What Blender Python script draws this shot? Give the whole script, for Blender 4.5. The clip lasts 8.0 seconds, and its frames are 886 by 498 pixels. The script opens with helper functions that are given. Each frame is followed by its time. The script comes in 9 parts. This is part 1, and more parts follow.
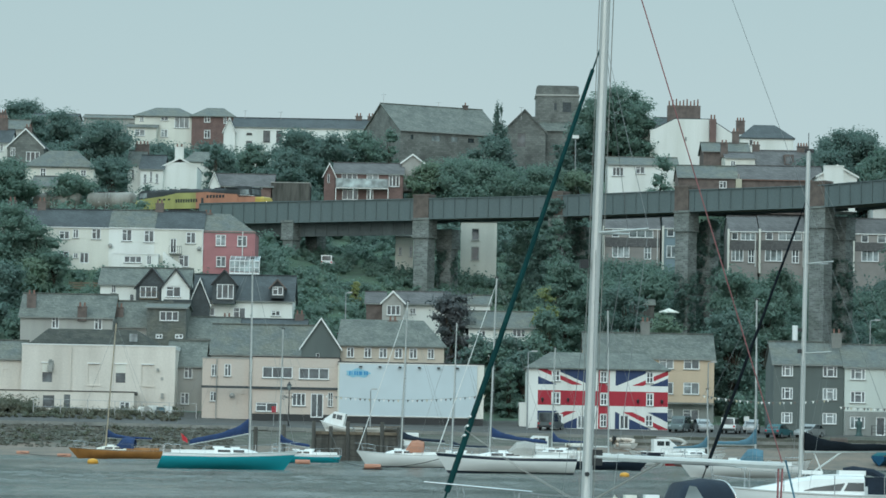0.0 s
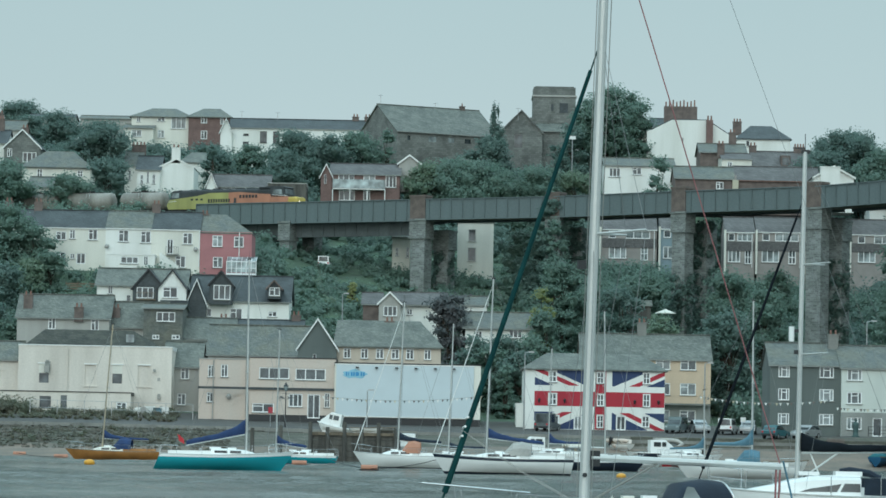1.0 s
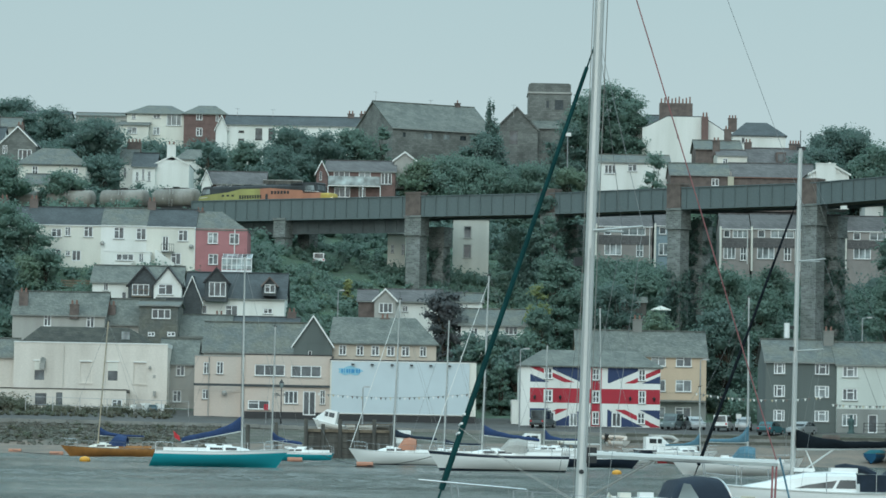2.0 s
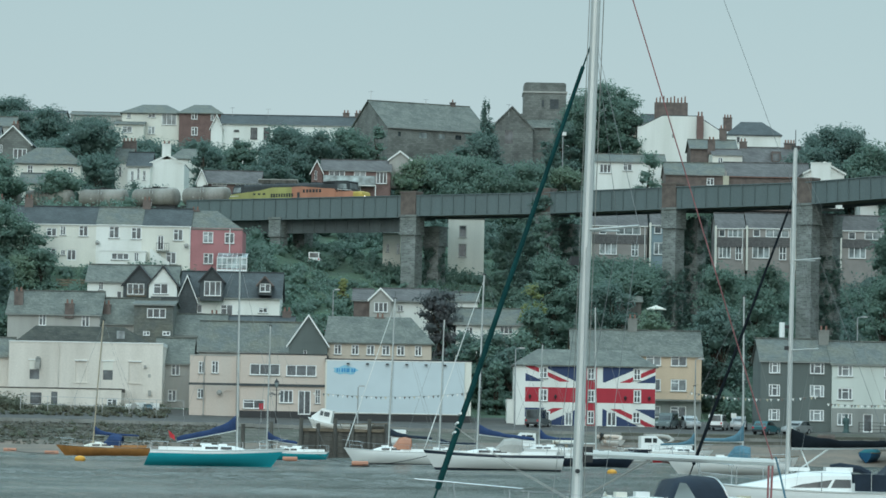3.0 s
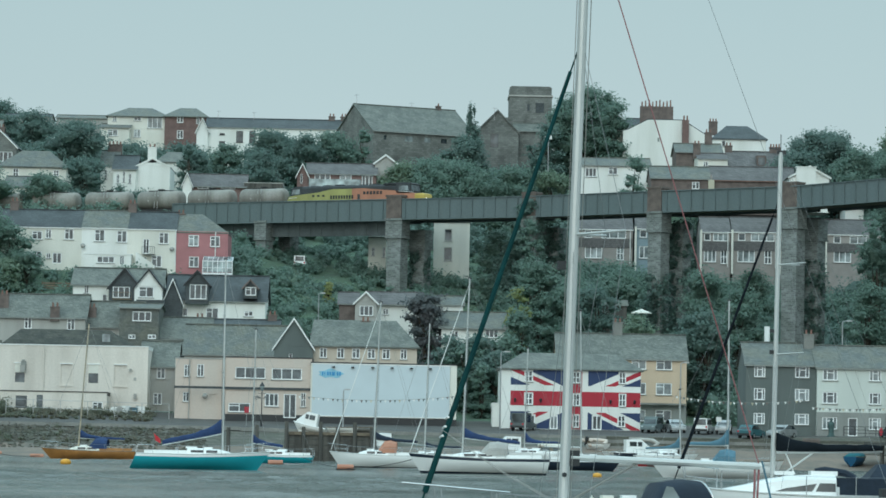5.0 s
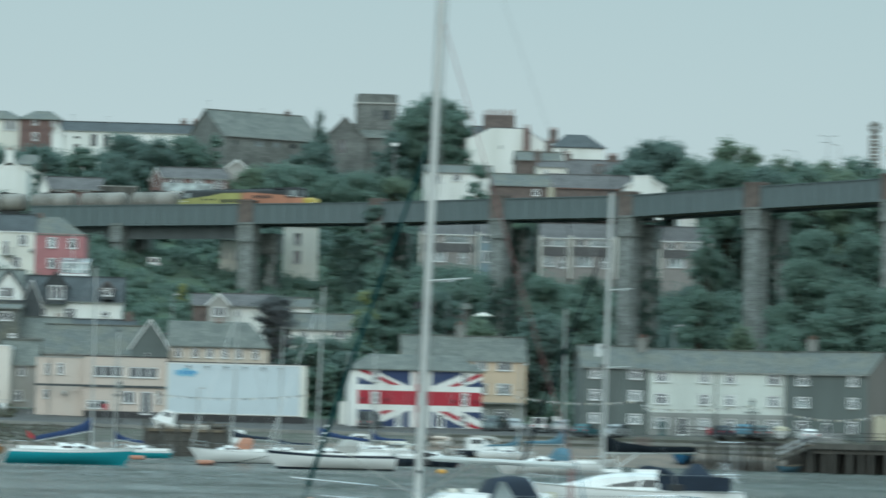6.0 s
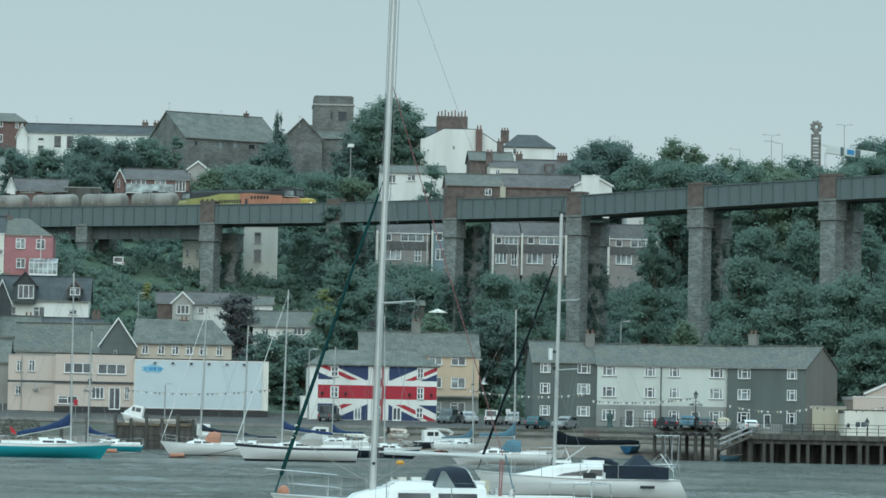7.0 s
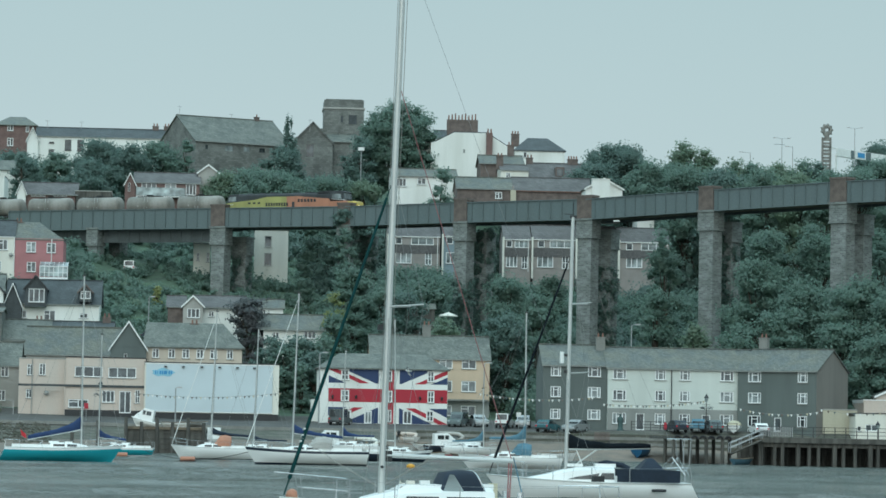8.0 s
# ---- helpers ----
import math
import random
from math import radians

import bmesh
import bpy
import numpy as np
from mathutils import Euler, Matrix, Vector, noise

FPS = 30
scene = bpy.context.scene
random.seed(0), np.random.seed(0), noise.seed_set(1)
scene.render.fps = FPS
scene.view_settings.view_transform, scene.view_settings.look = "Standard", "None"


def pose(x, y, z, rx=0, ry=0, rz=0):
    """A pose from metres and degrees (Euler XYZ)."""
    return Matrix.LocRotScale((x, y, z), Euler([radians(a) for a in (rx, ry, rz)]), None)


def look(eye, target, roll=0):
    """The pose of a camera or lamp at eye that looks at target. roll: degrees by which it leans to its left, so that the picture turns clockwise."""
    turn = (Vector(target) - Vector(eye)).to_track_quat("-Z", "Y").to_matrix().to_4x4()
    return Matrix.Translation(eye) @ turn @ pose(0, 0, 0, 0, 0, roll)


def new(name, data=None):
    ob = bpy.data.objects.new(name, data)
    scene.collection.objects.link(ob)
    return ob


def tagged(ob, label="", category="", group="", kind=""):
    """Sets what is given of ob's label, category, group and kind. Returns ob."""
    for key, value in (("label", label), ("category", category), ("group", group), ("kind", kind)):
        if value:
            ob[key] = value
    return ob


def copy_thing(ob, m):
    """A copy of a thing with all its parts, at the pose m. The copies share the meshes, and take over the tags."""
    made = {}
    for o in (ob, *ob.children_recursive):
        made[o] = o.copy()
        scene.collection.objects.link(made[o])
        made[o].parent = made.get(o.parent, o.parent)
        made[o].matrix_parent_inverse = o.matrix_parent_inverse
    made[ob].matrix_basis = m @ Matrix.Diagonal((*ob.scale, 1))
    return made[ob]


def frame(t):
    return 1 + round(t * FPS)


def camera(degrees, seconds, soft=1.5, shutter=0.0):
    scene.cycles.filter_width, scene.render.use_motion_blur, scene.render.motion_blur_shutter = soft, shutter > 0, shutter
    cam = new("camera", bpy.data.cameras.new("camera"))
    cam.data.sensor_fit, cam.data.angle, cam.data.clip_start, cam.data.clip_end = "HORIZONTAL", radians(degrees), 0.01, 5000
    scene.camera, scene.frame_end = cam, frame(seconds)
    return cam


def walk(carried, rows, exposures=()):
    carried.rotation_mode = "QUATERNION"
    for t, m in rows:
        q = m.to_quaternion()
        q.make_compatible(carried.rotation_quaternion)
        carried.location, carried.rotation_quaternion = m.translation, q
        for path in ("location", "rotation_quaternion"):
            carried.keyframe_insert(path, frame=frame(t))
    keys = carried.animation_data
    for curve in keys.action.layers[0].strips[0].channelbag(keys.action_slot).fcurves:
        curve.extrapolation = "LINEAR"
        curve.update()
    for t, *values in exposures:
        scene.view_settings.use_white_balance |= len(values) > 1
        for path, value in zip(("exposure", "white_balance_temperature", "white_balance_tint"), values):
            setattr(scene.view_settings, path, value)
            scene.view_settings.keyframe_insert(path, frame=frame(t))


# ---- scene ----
# ---------------------------------------------------------------- camera
# telephoto view across the tidal river from the opposite bank; it pans to the right and draws back a little
cam = camera(14.789, 8.0, soft=1.6, shutter=0.5)
PATH = [
    (0.0, 0.00, 0.00, 2.50, 93.1660, -1.0733, -0.0465),
    (0.5, 0.00, 0.00, 2.50, 93.1719, -0.9707, -0.0741),
    (1.0, 0.00, 0.00, 2.50, 93.1808, -1.0910, -0.1022),
    (1.5, 0.00, 0.00, 2.50, 93.1503, -1.0674, -0.1258),
    (3.0, 0.00, 0.00, 2.50, 93.1190, -1.0529, -0.2576),
    (3.5, 0.00, 0.00, 2.50, 93.1077, -1.0895, -0.2156),
    (4.0, 0.00, 0.00, 2.50, 93.0949, -1.0797, -0.3210),
    (5.5, -0.06, -0.80, 2.51, 93.2151, -1.1592, -0.8539),
    (5.6, -0.28, -3.59, 2.54, 93.2054, -1.2167, -1.1070),
    (5.7, -0.54, -7.08, 2.58, 93.1906, -1.2753, -1.4056),
    (5.8, -0.82, -10.67, 2.62, 93.1789, -1.3284, -1.9230),
    (5.9, -1.10, -14.26, 2.67, 93.1675, -1.3760, -2.4752),
    (6.0, -1.37, -17.85, 2.71, 93.1595, -1.4153, -3.1949),
    (6.1, -1.65, -21.44, 2.75, 93.0940, -1.3398, -3.8486),
    (6.2, -1.93, -25.03, 2.79, 93.0622, -1.2728, -4.0345),
    (6.3, -2.19, -28.52, 2.83, 93.0443, -1.2092, -4.0601),
    (6.4, -2.43, -31.61, 2.87, 93.0317, -1.1453, -4.0793),
    (6.5, -2.59, -33.70, 2.89, 93.0263, -1.0799, -4.0968),
    (7.0, -2.65, -34.40, 2.90, 93.0191, -1.1031, -3.9660),
    (7.5, -2.65, -34.40, 2.90, 93.0182, -1.2337, -3.8452),
    (8.0, -2.65, -34.40, 2.90, 93.0738, -1.0812, -3.7898),
]
walk(cam, [(t, pose(*p)) for t, *p in PATH])

# ---------------------------------------------------------------- world, sun, exposure
world = bpy.data.worlds.new("overcast")
scene.world = world
world.use_nodes = True
wn, wl = world.node_tree.nodes, world.node_tree.links
wn.clear()
w_out = wn.new("ShaderNodeOutputWorld")
w_bg = wn.new("ShaderNodeBackground")
w_sky = wn.new("ShaderNodeTexSky")
w_sky.sky_type, w_sky.sun_disc = "NISHITA", False
w_sky.sun_elevation, w_sky.sun_rotation = radians(24), radians(189)
w_sky.dust_density, w_sky.air_density = 6.0, 2.0
# the cloud cover: grey-green at the horizon, brighter overhead
w_co, w_sep = wn.new("ShaderNodeTexCoord"), wn.new("ShaderNodeSeparateXYZ")
w_ramp = wn.new("ShaderNodeValToRGB")
w_ramp.color_ramp.elements[0].position, w_ramp.color_ramp.elements[0].color = 0.0, (0.515, 0.64, 0.665, 1)
w_ramp.color_ramp.elements[1].position, w_ramp.color_ramp.elements[1].color = 1.0, (1.04, 1.55, 1.75, 1)
mid_stop = w_ramp.color_ramp.elements.new(0.13)
mid_stop.color = (0.385, 0.535, 0.578, 1)
w_noise = wn.new("ShaderNodeTexNoise")
w_noise.inputs["Scale"].default_value, w_noise.inputs["Detail"].default_value = 5.0, 3.0
w_var = wn.new("ShaderNodeMapRange")
w_var.inputs["To Min"].default_value, w_var.inputs["To Max"].default_value = 0.97, 1.03
w_mul = wn.new("ShaderNodeVectorMath")
w_mul.operation = "MULTIPLY"
w_skyk = wn.new("ShaderNodeVectorMath")
w_skyk.operation = "SCALE"
w_skyk.inputs["Scale"].default_value = 0.012
w_add = wn.new("ShaderNodeVectorMath")
w_add.operation = "ADD"
wl.new(w_co.outputs["Generated"], w_sep.inputs[0])
wl.new(w_sep.outputs["Z"], w_ramp.inputs[0])
wl.new(w_co.outputs["Generated"], w_noise.inputs["Vector"])
wl.new(w_noise.outputs["Fac"], w_var.inputs["Value"])
wl.new(w_ramp.outputs[0], w_mul.inputs[0])
wl.new(w_var.outputs[0], w_mul.inputs[1])
wl.new(w_sky.outputs[0], w_skyk.inputs[0])
wl.new(w_mul.outputs[0], w_add.inputs[0])
wl.new(w_skyk.outputs[0], w_add.inputs[1])
wl.new(w_add.outputs[0], w_bg.inputs[0])
wl.new(w_bg.outputs[0], w_out.inputs[0])
w_bg.inputs[1].default_value = 1.0

sun = new("sun", bpy.data.lights.new("sun", "SUN"))
sun.data.energy, sun.data.angle, sun.data.color = 0.95, radians(60), (0.83, 1.0, 1.06)
sun.matrix_world = look((0, 0, 0), (0.15, 0.92, -0.42))
scene.view_settings.exposure = 0.06


# ---------------------------------------------------------------- materials
def mat(name, col, rough=0.8, var=0.12, scale=1.5, fine=12.0, bump=0.0, metal=0.0, tint=None, island=0.0, spec=0.5, streak=False):
    """A rain-damp surface with broad blotches (towards tint), fine grain and relief; scale in cycles per metre."""
    m = bpy.data.materials.new(name)
    m.use_nodes = True
    n, l = m.node_tree.nodes, m.node_tree.links
    b = n["Principled BSDF"]
    b.inputs["Roughness"].default_value, b.inputs["Metallic"].default_value = rough, metal
    b.inputs["Specular IOR Level"].default_value = spec
    co = n.new("ShaderNodeTexCoord")
    src = co.outputs["Object"]
    if streak:
        mp = n.new("ShaderNodeMapping")
        mp.inputs["Scale"].default_value = (1, 1, 0.14)
        l.new(src, mp.inputs["Vector"])
        src = mp.outputs[0]
    n1, n2 = n.new("ShaderNodeTexNoise"), n.new("ShaderNodeTexNoise")
    n1.inputs["Scale"].default_value, n1.inputs["Detail"].default_value = scale, 4.0
    n2.inputs["Scale"].default_value, n2.inputs["Detail"].default_value = fine, 2.0
    l.new(src, n1.inputs["Vector"])
    l.new(co.outputs["Object"], n2.inputs["Vector"])
    r1 = n.new("ShaderNodeMapRange")
    r1.inputs["From Min"].default_value, r1.inputs["From Max"].default_value = 0.35, 0.68
    l.new(n1.outputs["Fac"], r1.inputs["Value"])
    mix = n.new("ShaderNodeMix")
    mix.data_type = "RGBA"
    t = tint or tuple(c * (1 - 2.2 * var) for c in col)
    mix.inputs["A"].default_value, mix.inputs["B"].default_value = (*col, 1), (*t, 1)
    l.new(r1.outputs[0], mix.inputs["Factor"])
    hsv = n.new("ShaderNodeHueSaturation")
    r2 = n.new("ShaderNodeMapRange")
    r2.inputs["To Min"].default_value, r2.inputs["To Max"].default_value = 1 - 1.3 * var, 1 + 1.3 * var
    l.new(n2.outputs["Fac"], r2.inputs["Value"])
    val = r2.outputs[0]
    if island:
        g = n.new("ShaderNodeNewGeometry")
        r3 = n.new("ShaderNodeMapRange")
        r3.inputs["To Min"].default_value, r3.inputs["To Max"].default_value = 1 - island, 1 + island
        l.new(g.outputs["Random Per Island"], r3.inputs["Value"])
        mm = n.new("ShaderNodeMath")
        mm.operation = "MULTIPLY"
        l.new(val, mm.inputs[0])
        l.new(r3.outputs[0], mm.inputs[1])
        val = mm.outputs[0]
    l.new(val, hsv.inputs["Value"])
    l.new(mix.outputs["Result"], hsv.inputs["Color"])
    l.new(hsv.outputs[0], b.inputs["Base Color"])
    if bump:
        bp = n.new("ShaderNodeBump")
        bp.inputs["Strength"].default_value, bp.inputs["Distance"].default_value = bump, 0.05
        l.new(n2.outputs["Fac"], bp.inputs["Height"])
        l.new(bp.outputs[0], b.inputs["Normal"])
    return m


def courses(m, width, height, mortar, dark, wander=0.5, spread=0.17):
    """Lays courses (slates, stones, boards) over a material, in the plane of each surface."""
    n, l = m.node_tree.nodes, m.node_tree.links
    b = n["Principled BSDF"]
    was = b.inputs["Base Color"].links[0].from_socket
    co, sep, add, comb = n.new("ShaderNodeTexCoord"), n.new("ShaderNodeSeparateXYZ"), n.new("ShaderNodeMath"), n.new("ShaderNodeCombineXYZ")
    l.new(co.outputs["Object"], sep.inputs[0])
    l.new(sep.outputs["X"], add.inputs[0])
    l.new(sep.outputs["Y"], add.inputs[1])
    l.new(add.outputs[0], comb.inputs["X"])
    l.new(sep.outputs["Z"], comb.inputs["Y"])
    br = n.new("ShaderNodeTexBrick")
    br.inputs["Scale"].default_value = 1.0
    br.inputs["Brick Width"].default_value, br.inputs["Row Height"].default_value = width, height
    br.inputs["Mortar Size"].default_value = mortar
    br.inputs["Color1"].default_value, br.inputs["Color2"].default_value = (1 + spread, 1 + spread, 1 + spread, 1), (1 - 1.3 * spread, 1 - 1.3 * spread, 1 - 1.3 * spread, 1)
    br.inputs["Mortar"].default_value = (dark, dark, dark, 1)
    wob, wmul, wadd = n.new("ShaderNodeTexNoise"), n.new("ShaderNodeVectorMath"), n.new("ShaderNodeVectorMath")
    wob.inputs["Scale"].default_value = 0.9
    wmul.operation, wadd.operation = "SCALE", "ADD"
    wmul.inputs["Scale"].default_value = height * wander
    l.new(co.outputs["Object"], wob.inputs["Vector"])
    l.new(wob.outputs["Color"], wmul.inputs[0])
    l.new(comb.outputs[0], wadd.inputs[0])
    l.new(wmul.outputs[0], wadd.inputs[1])
    l.new(wadd.outputs[0], br.inputs["Vector"])
    mx = n.new("ShaderNodeMix")
    mx.data_type, mx.blend_type = "RGBA", "MULTIPLY"
    mx.inputs["Factor"].default_value = 1.0
    l.new(was, mx.inputs["A"])
    l.new(br.outputs["Color"], mx.inputs["B"])
    l.new(mx.outputs["Result"], b.inputs["Base Color"])
    return m


M = {}
M["white"] = mat("white_render", (0.80, 0.80, 0.76), var=0.07, scale=0.35, fine=6, streak=True, tint=(0.66, 0.66, 0.61))
M["white_dirty"] = mat("stained_white_render", (0.70, 0.645, 0.575), var=0.1, scale=0.4, fine=5, streak=True, tint=(0.55, 0.50, 0.44))
M["cream"] = mat("cream_render", (0.74, 0.72, 0.64), var=0.08, scale=0.4, fine=6, streak=True)
M["pinkish"] = mat("pale_pink_render", (0.58, 0.475, 0.405), var=0.08, scale=0.4, fine=5, streak=True, tint=(0.55, 0.48, 0.42))
M["pink"] = mat("rose_render", (0.42, 0.18, 0.185), var=0.08, scale=0.5, fine=6)
M["ochre"] = mat("ochre_render", (0.60, 0.46, 0.33), var=0.07, scale=0.4, fine=6, streak=True)
M["ochre_pale"] = mat("buff_render", (0.56, 0.475, 0.385), var=0.08, scale=0.4, fine=6, streak=True)
M["grey"] = mat("grey_pebbledash", (0.125, 0.147, 0.138), var=0.09, scale=0.5, fine=14, streak=True)
M["grey_light"] = mat("light_grey_render", (0.40, 0.39, 0.36), var=0.1, scale=0.5, fine=8, streak=True)
M["pale_green"] = mat("pale_green_render", (0.60, 0.635, 0.585), var=0.06, scale=0.4, fine=10, streak=True)
M["stone"] = courses(mat("grey_rubble_stone", (0.20, 0.215, 0.205), var=0.2, scale=0.6, fine=5, bump=0.8, tint=(0.14, 0.155, 0.142)), 0.6, 0.24, 0.022, 1.25, 1.8, 0.26)
M["church"] = courses(mat("brown_church_stone", (0.19, 0.198, 0.182), var=0.18, scale=0.4, fine=5, bump=0.5), 0.6, 0.3, 0.02, 0.7)
M["brick"] = courses(mat("red_brick", (0.175, 0.108, 0.096), var=0.12, scale=0.8, fine=8), 0.23, 0.075, 0.01, 1.3)
M["brick_dark"] = mat("weathered_brick", (0.168, 0.13, 0.115), var=0.18, scale=1.2, fine=10, bump=0.4)
M["slate"] = courses(mat("grey_slate", (0.112, 0.126, 0.118), 0.68, var=0.28, scale=0.55, fine=3.2, tint=(0.150, 0.152, 0.122)), 0.3, 0.16, 0.012, 0.6)
M["slate_dark"] = courses(mat("dark_slate", (0.07, 0.082, 0.086), 0.7, var=0.16, scale=0.5, fine=4), 0.3, 0.16, 0.012, 0.6)
M["slate_pale"] = courses(mat("lichened_slate", (0.160, 0.170, 0.148), 0.75, var=0.3, scale=0.6, fine=3.2, tint=(0.105, 0.116, 0.104)), 0.3, 0.16, 0.012, 0.6)
M["slate_mossy"] = courses(mat("mossy_dark_slate", (0.052, 0.054, 0.048), 0.85, var=0.3, scale=0.9, fine=5, spec=0.25, tint=(0.085, 0.085, 0.07)), 0.3, 0.16, 0.012, 0.6)
M["tile_brown"] = courses(mat("brown_concrete_tile", (0.135, 0.13, 0.128), 0.8, var=0.14, scale=0.5, fine=5), 0.3, 0.3, 0.02, 0.65)
M["upvc"] = mat("white_window_plastic", (0.82, 0.83, 0.82), 0.4, var=0.03, spec=0.4)
M["trim"] = mat("white_paint", (0.78, 0.78, 0.75), 0.5, var=0.05)
M["black"] = mat("black_paint", (0.02, 0.022, 0.024), 0.5, var=0.1)
M["dark_wood"] = mat("tarred_timber", (0.11, 0.105, 0.092), 0.85, var=0.25, scale=2, fine=10, bump=0.5, streak=True)
M["timber"] = mat("weathered_timber", (0.20, 0.16, 0.115), 0.85, var=0.2, scale=2, fine=14, bump=0.3)
M["spar"] = mat("varnished_spar", (0.46, 0.38, 0.27), 0.4, var=0.1)
M["varnish"] = mat("varnished_planks", (0.36, 0.16, 0.045), 0.3, var=0.12, scale=1.5, fine=20, spec=0.5)
M["metal"] = mat("galvanised_steel", (0.42, 0.43, 0.43), 0.45, var=0.08, metal=0.7)
M["steel"] = mat("stainless_steel", (0.62, 0.63, 0.63), 0.25, var=0.05, metal=0.9)
M["alu"] = mat("anodised_aluminium", (0.53, 0.54, 0.52), 0.42, var=0.04, metal=0.35, scale=0.6)
M["girder"] = mat("grey_painted_girder", (0.115, 0.15, 0.152), 0.7, var=0.15, scale=0.5, fine=4, streak=True, tint=(0.105, 0.135, 0.135))
M["girder_dark"] = mat("dark_painted_girder", (0.11, 0.13, 0.13), 0.7, var=0.15, scale=0.5, fine=4, streak=True)
M["gel_white"] = mat("white_gelcoat", (0.80, 0.81, 0.79), 0.25, var=0.03, scale=0.5, spec=0.5)
M["gel_cream"] = mat("cream_deck", (0.72, 0.70, 0.62), 0.5, var=0.05)
M["teal"] = mat("teal_hull_paint", (0.012, 0.33, 0.39), 0.25, var=0.05, scale=0.5, spec=0.5)
M["teal_car"] = mat("teal_car_paint", (0.03, 0.12, 0.135), 0.35, var=0.05, spec=0.5)
M["verdigris"] = mat("verdigris_bronze", (0.055, 0.105, 0.10), 0.75, var=0.2, scale=2, fine=8)
M["wing_grey"] = mat("pale_grey_feathers", (0.55, 0.57, 0.58), 0.7, var=0.06)
M["turquoise"] = mat("turquoise_canvas", (0.018, 0.15, 0.18), 0.85, var=0.2, scale=1.5, fine=8, bump=0.3)
M["navy"] = mat("navy_canvas", (0.012, 0.024, 0.042), 0.85, var=0.15, scale=1.2, fine=8, bump=0.3)
M["royal"] = mat("royal_blue_canvas", (0.014, 0.042, 0.125), 0.8, var=0.15, scale=1.2, fine=8, bump=0.3)
M["sky_canvas"] = mat("faded_blue_canvas", (0.09, 0.20, 0.26), 0.85, var=0.15, scale=1.2, fine=8, bump=0.3)
M["blue_hull"] = mat("blue_hull_paint", (0.015, 0.11, 0.22), 0.3, var=0.06, spec=0.5)
M["dark_hull"] = mat("dark_navy_hull", (0.018, 0.028, 0.045), 0.3, var=0.06, spec=0.5)
M["orange"] = mat("orange_paint", (0.46, 0.20, 0.12), 0.55, var=0.1, scale=0.6, streak=True)
M["nose_yellow"] = mat("warning_yellow_paint", (0.50, 0.36, 0.07), 0.5, var=0.08)
M["loco_dark"] = mat("sooty_dark_casing", (0.045, 0.052, 0.055), 0.7, var=0.2, scale=0.8, fine=5, streak=True)
M["red"] = mat("red_paint", (0.50, 0.025, 0.035), 0.6, var=0.06, scale=0.4)
M["flag_red"] = mat("weathered_red_wall_paint", (0.42, 0.022, 0.04), 0.7, var=0.08, scale=0.4, streak=True)
M["flag_blue"] = mat("weathered_blue_wall_paint", (0.022, 0.045, 0.12), 0.7, var=0.08, scale=0.4, streak=True)
M["yellow"] = mat("yellow_paint", (0.36, 0.35, 0.12), 0.6, var=0.12, scale=0.6, streak=True)
M["amber"] = mat("amber_plastic", (0.72, 0.34, 0.03), 0.5, var=0.08)
M["rust"] = mat("rusty_steel", (0.14, 0.10, 0.08), 0.85, var=0.2, scale=2)
M["tank"] = mat("grimy_tank_steel", (0.27, 0.255, 0.225), 0.6, var=0.2, scale=0.5, fine=5, streak=True, tint=(0.13, 0.12, 0.10))
M["underframe"] = mat("dirty_underframe", (0.03, 0.03, 0.03), 0.8, var=0.2)
M["rubber"] = mat("black_rubber", (0.018, 0.018, 0.02), 0.8, var=0.1)
M["terracotta"] = mat("terracotta_pots", (0.24, 0.13, 0.10), 0.8, var=0.12)
M["grass"] = mat("rough_grass", (0.095, 0.15, 0.095), 0.95, var=0.3, scale=0.4, fine=2.5, bump=0.6, tint=(0.075, 0.105, 0.08), spec=0.3)
M["mud"] = mat("muddy_shingle", (0.20, 0.152, 0.118), 0.8, var=0.2, scale=0.3, fine=3, bump=0.6, tint=(0.12, 0.108, 0.088))
M["road"] = mat("worn_asphalt", (0.088, 0.086, 0.08), 0.92, var=0.15, scale=0.4, fine=6)
M["quay"] = courses(mat("quay_stone", (0.118, 0.112, 0.095), 0.9, var=0.2, scale=0.6, fine=4, bump=0.6, tint=(0.088, 0.094, 0.072)), 0.7, 0.3, 0.04, 0.72)
M["concrete"] = mat("stained_concrete", (0.25, 0.25, 0.23), 0.9, var=0.15, scale=0.6, fine=6, streak=True)
M["bark"] = mat("bark", (0.07, 0.055, 0.04), 0.95, var=0.2, fine=16, bump=0.5)
M["rope"] = mat("grey_rope", (0.25, 0.25, 0.23), 0.9, var=0.1)
M["wire"] = mat("rigging_wire", (0.30, 0.31, 0.31), 0.4, metal=0.6)
M["red_rope"] = mat("red_halyard", (0.30, 0.12, 0.12), 0.8)
M["green_furl"] = mat("dark_green_sail_cover", (0.008, 0.05, 0.05), 0.9, var=0.15, scale=2, spec=0.1)
M["black_furl"] = mat("black_sail_cover", (0.012, 0.016, 0.02), 0.95, var=0.15, scale=2, spec=0.05)
M["sign"] = mat("pale_blue_sign_board", (0.53, 0.605, 0.63), 0.5, var=0.03, scale=0.3)
M["sign_blue"] = mat("sign_blue_ink", (0.03, 0.25, 0.50), 0.5, var=0.03)
M["bronze"] = mat("grey_bronze", (0.24, 0.235, 0.215), 0.5, var=0.2, metal=0.4)
M["buff"] = mat("pinkish_buff_brick", (0.30, 0.275, 0.255), var=0.1, scale=0.5, fine=6)
M["panel_blue"] = mat("pale_blue_cladding", (0.21, 0.28, 0.31), var=0.07, scale=0.5, fine=6, streak=True)
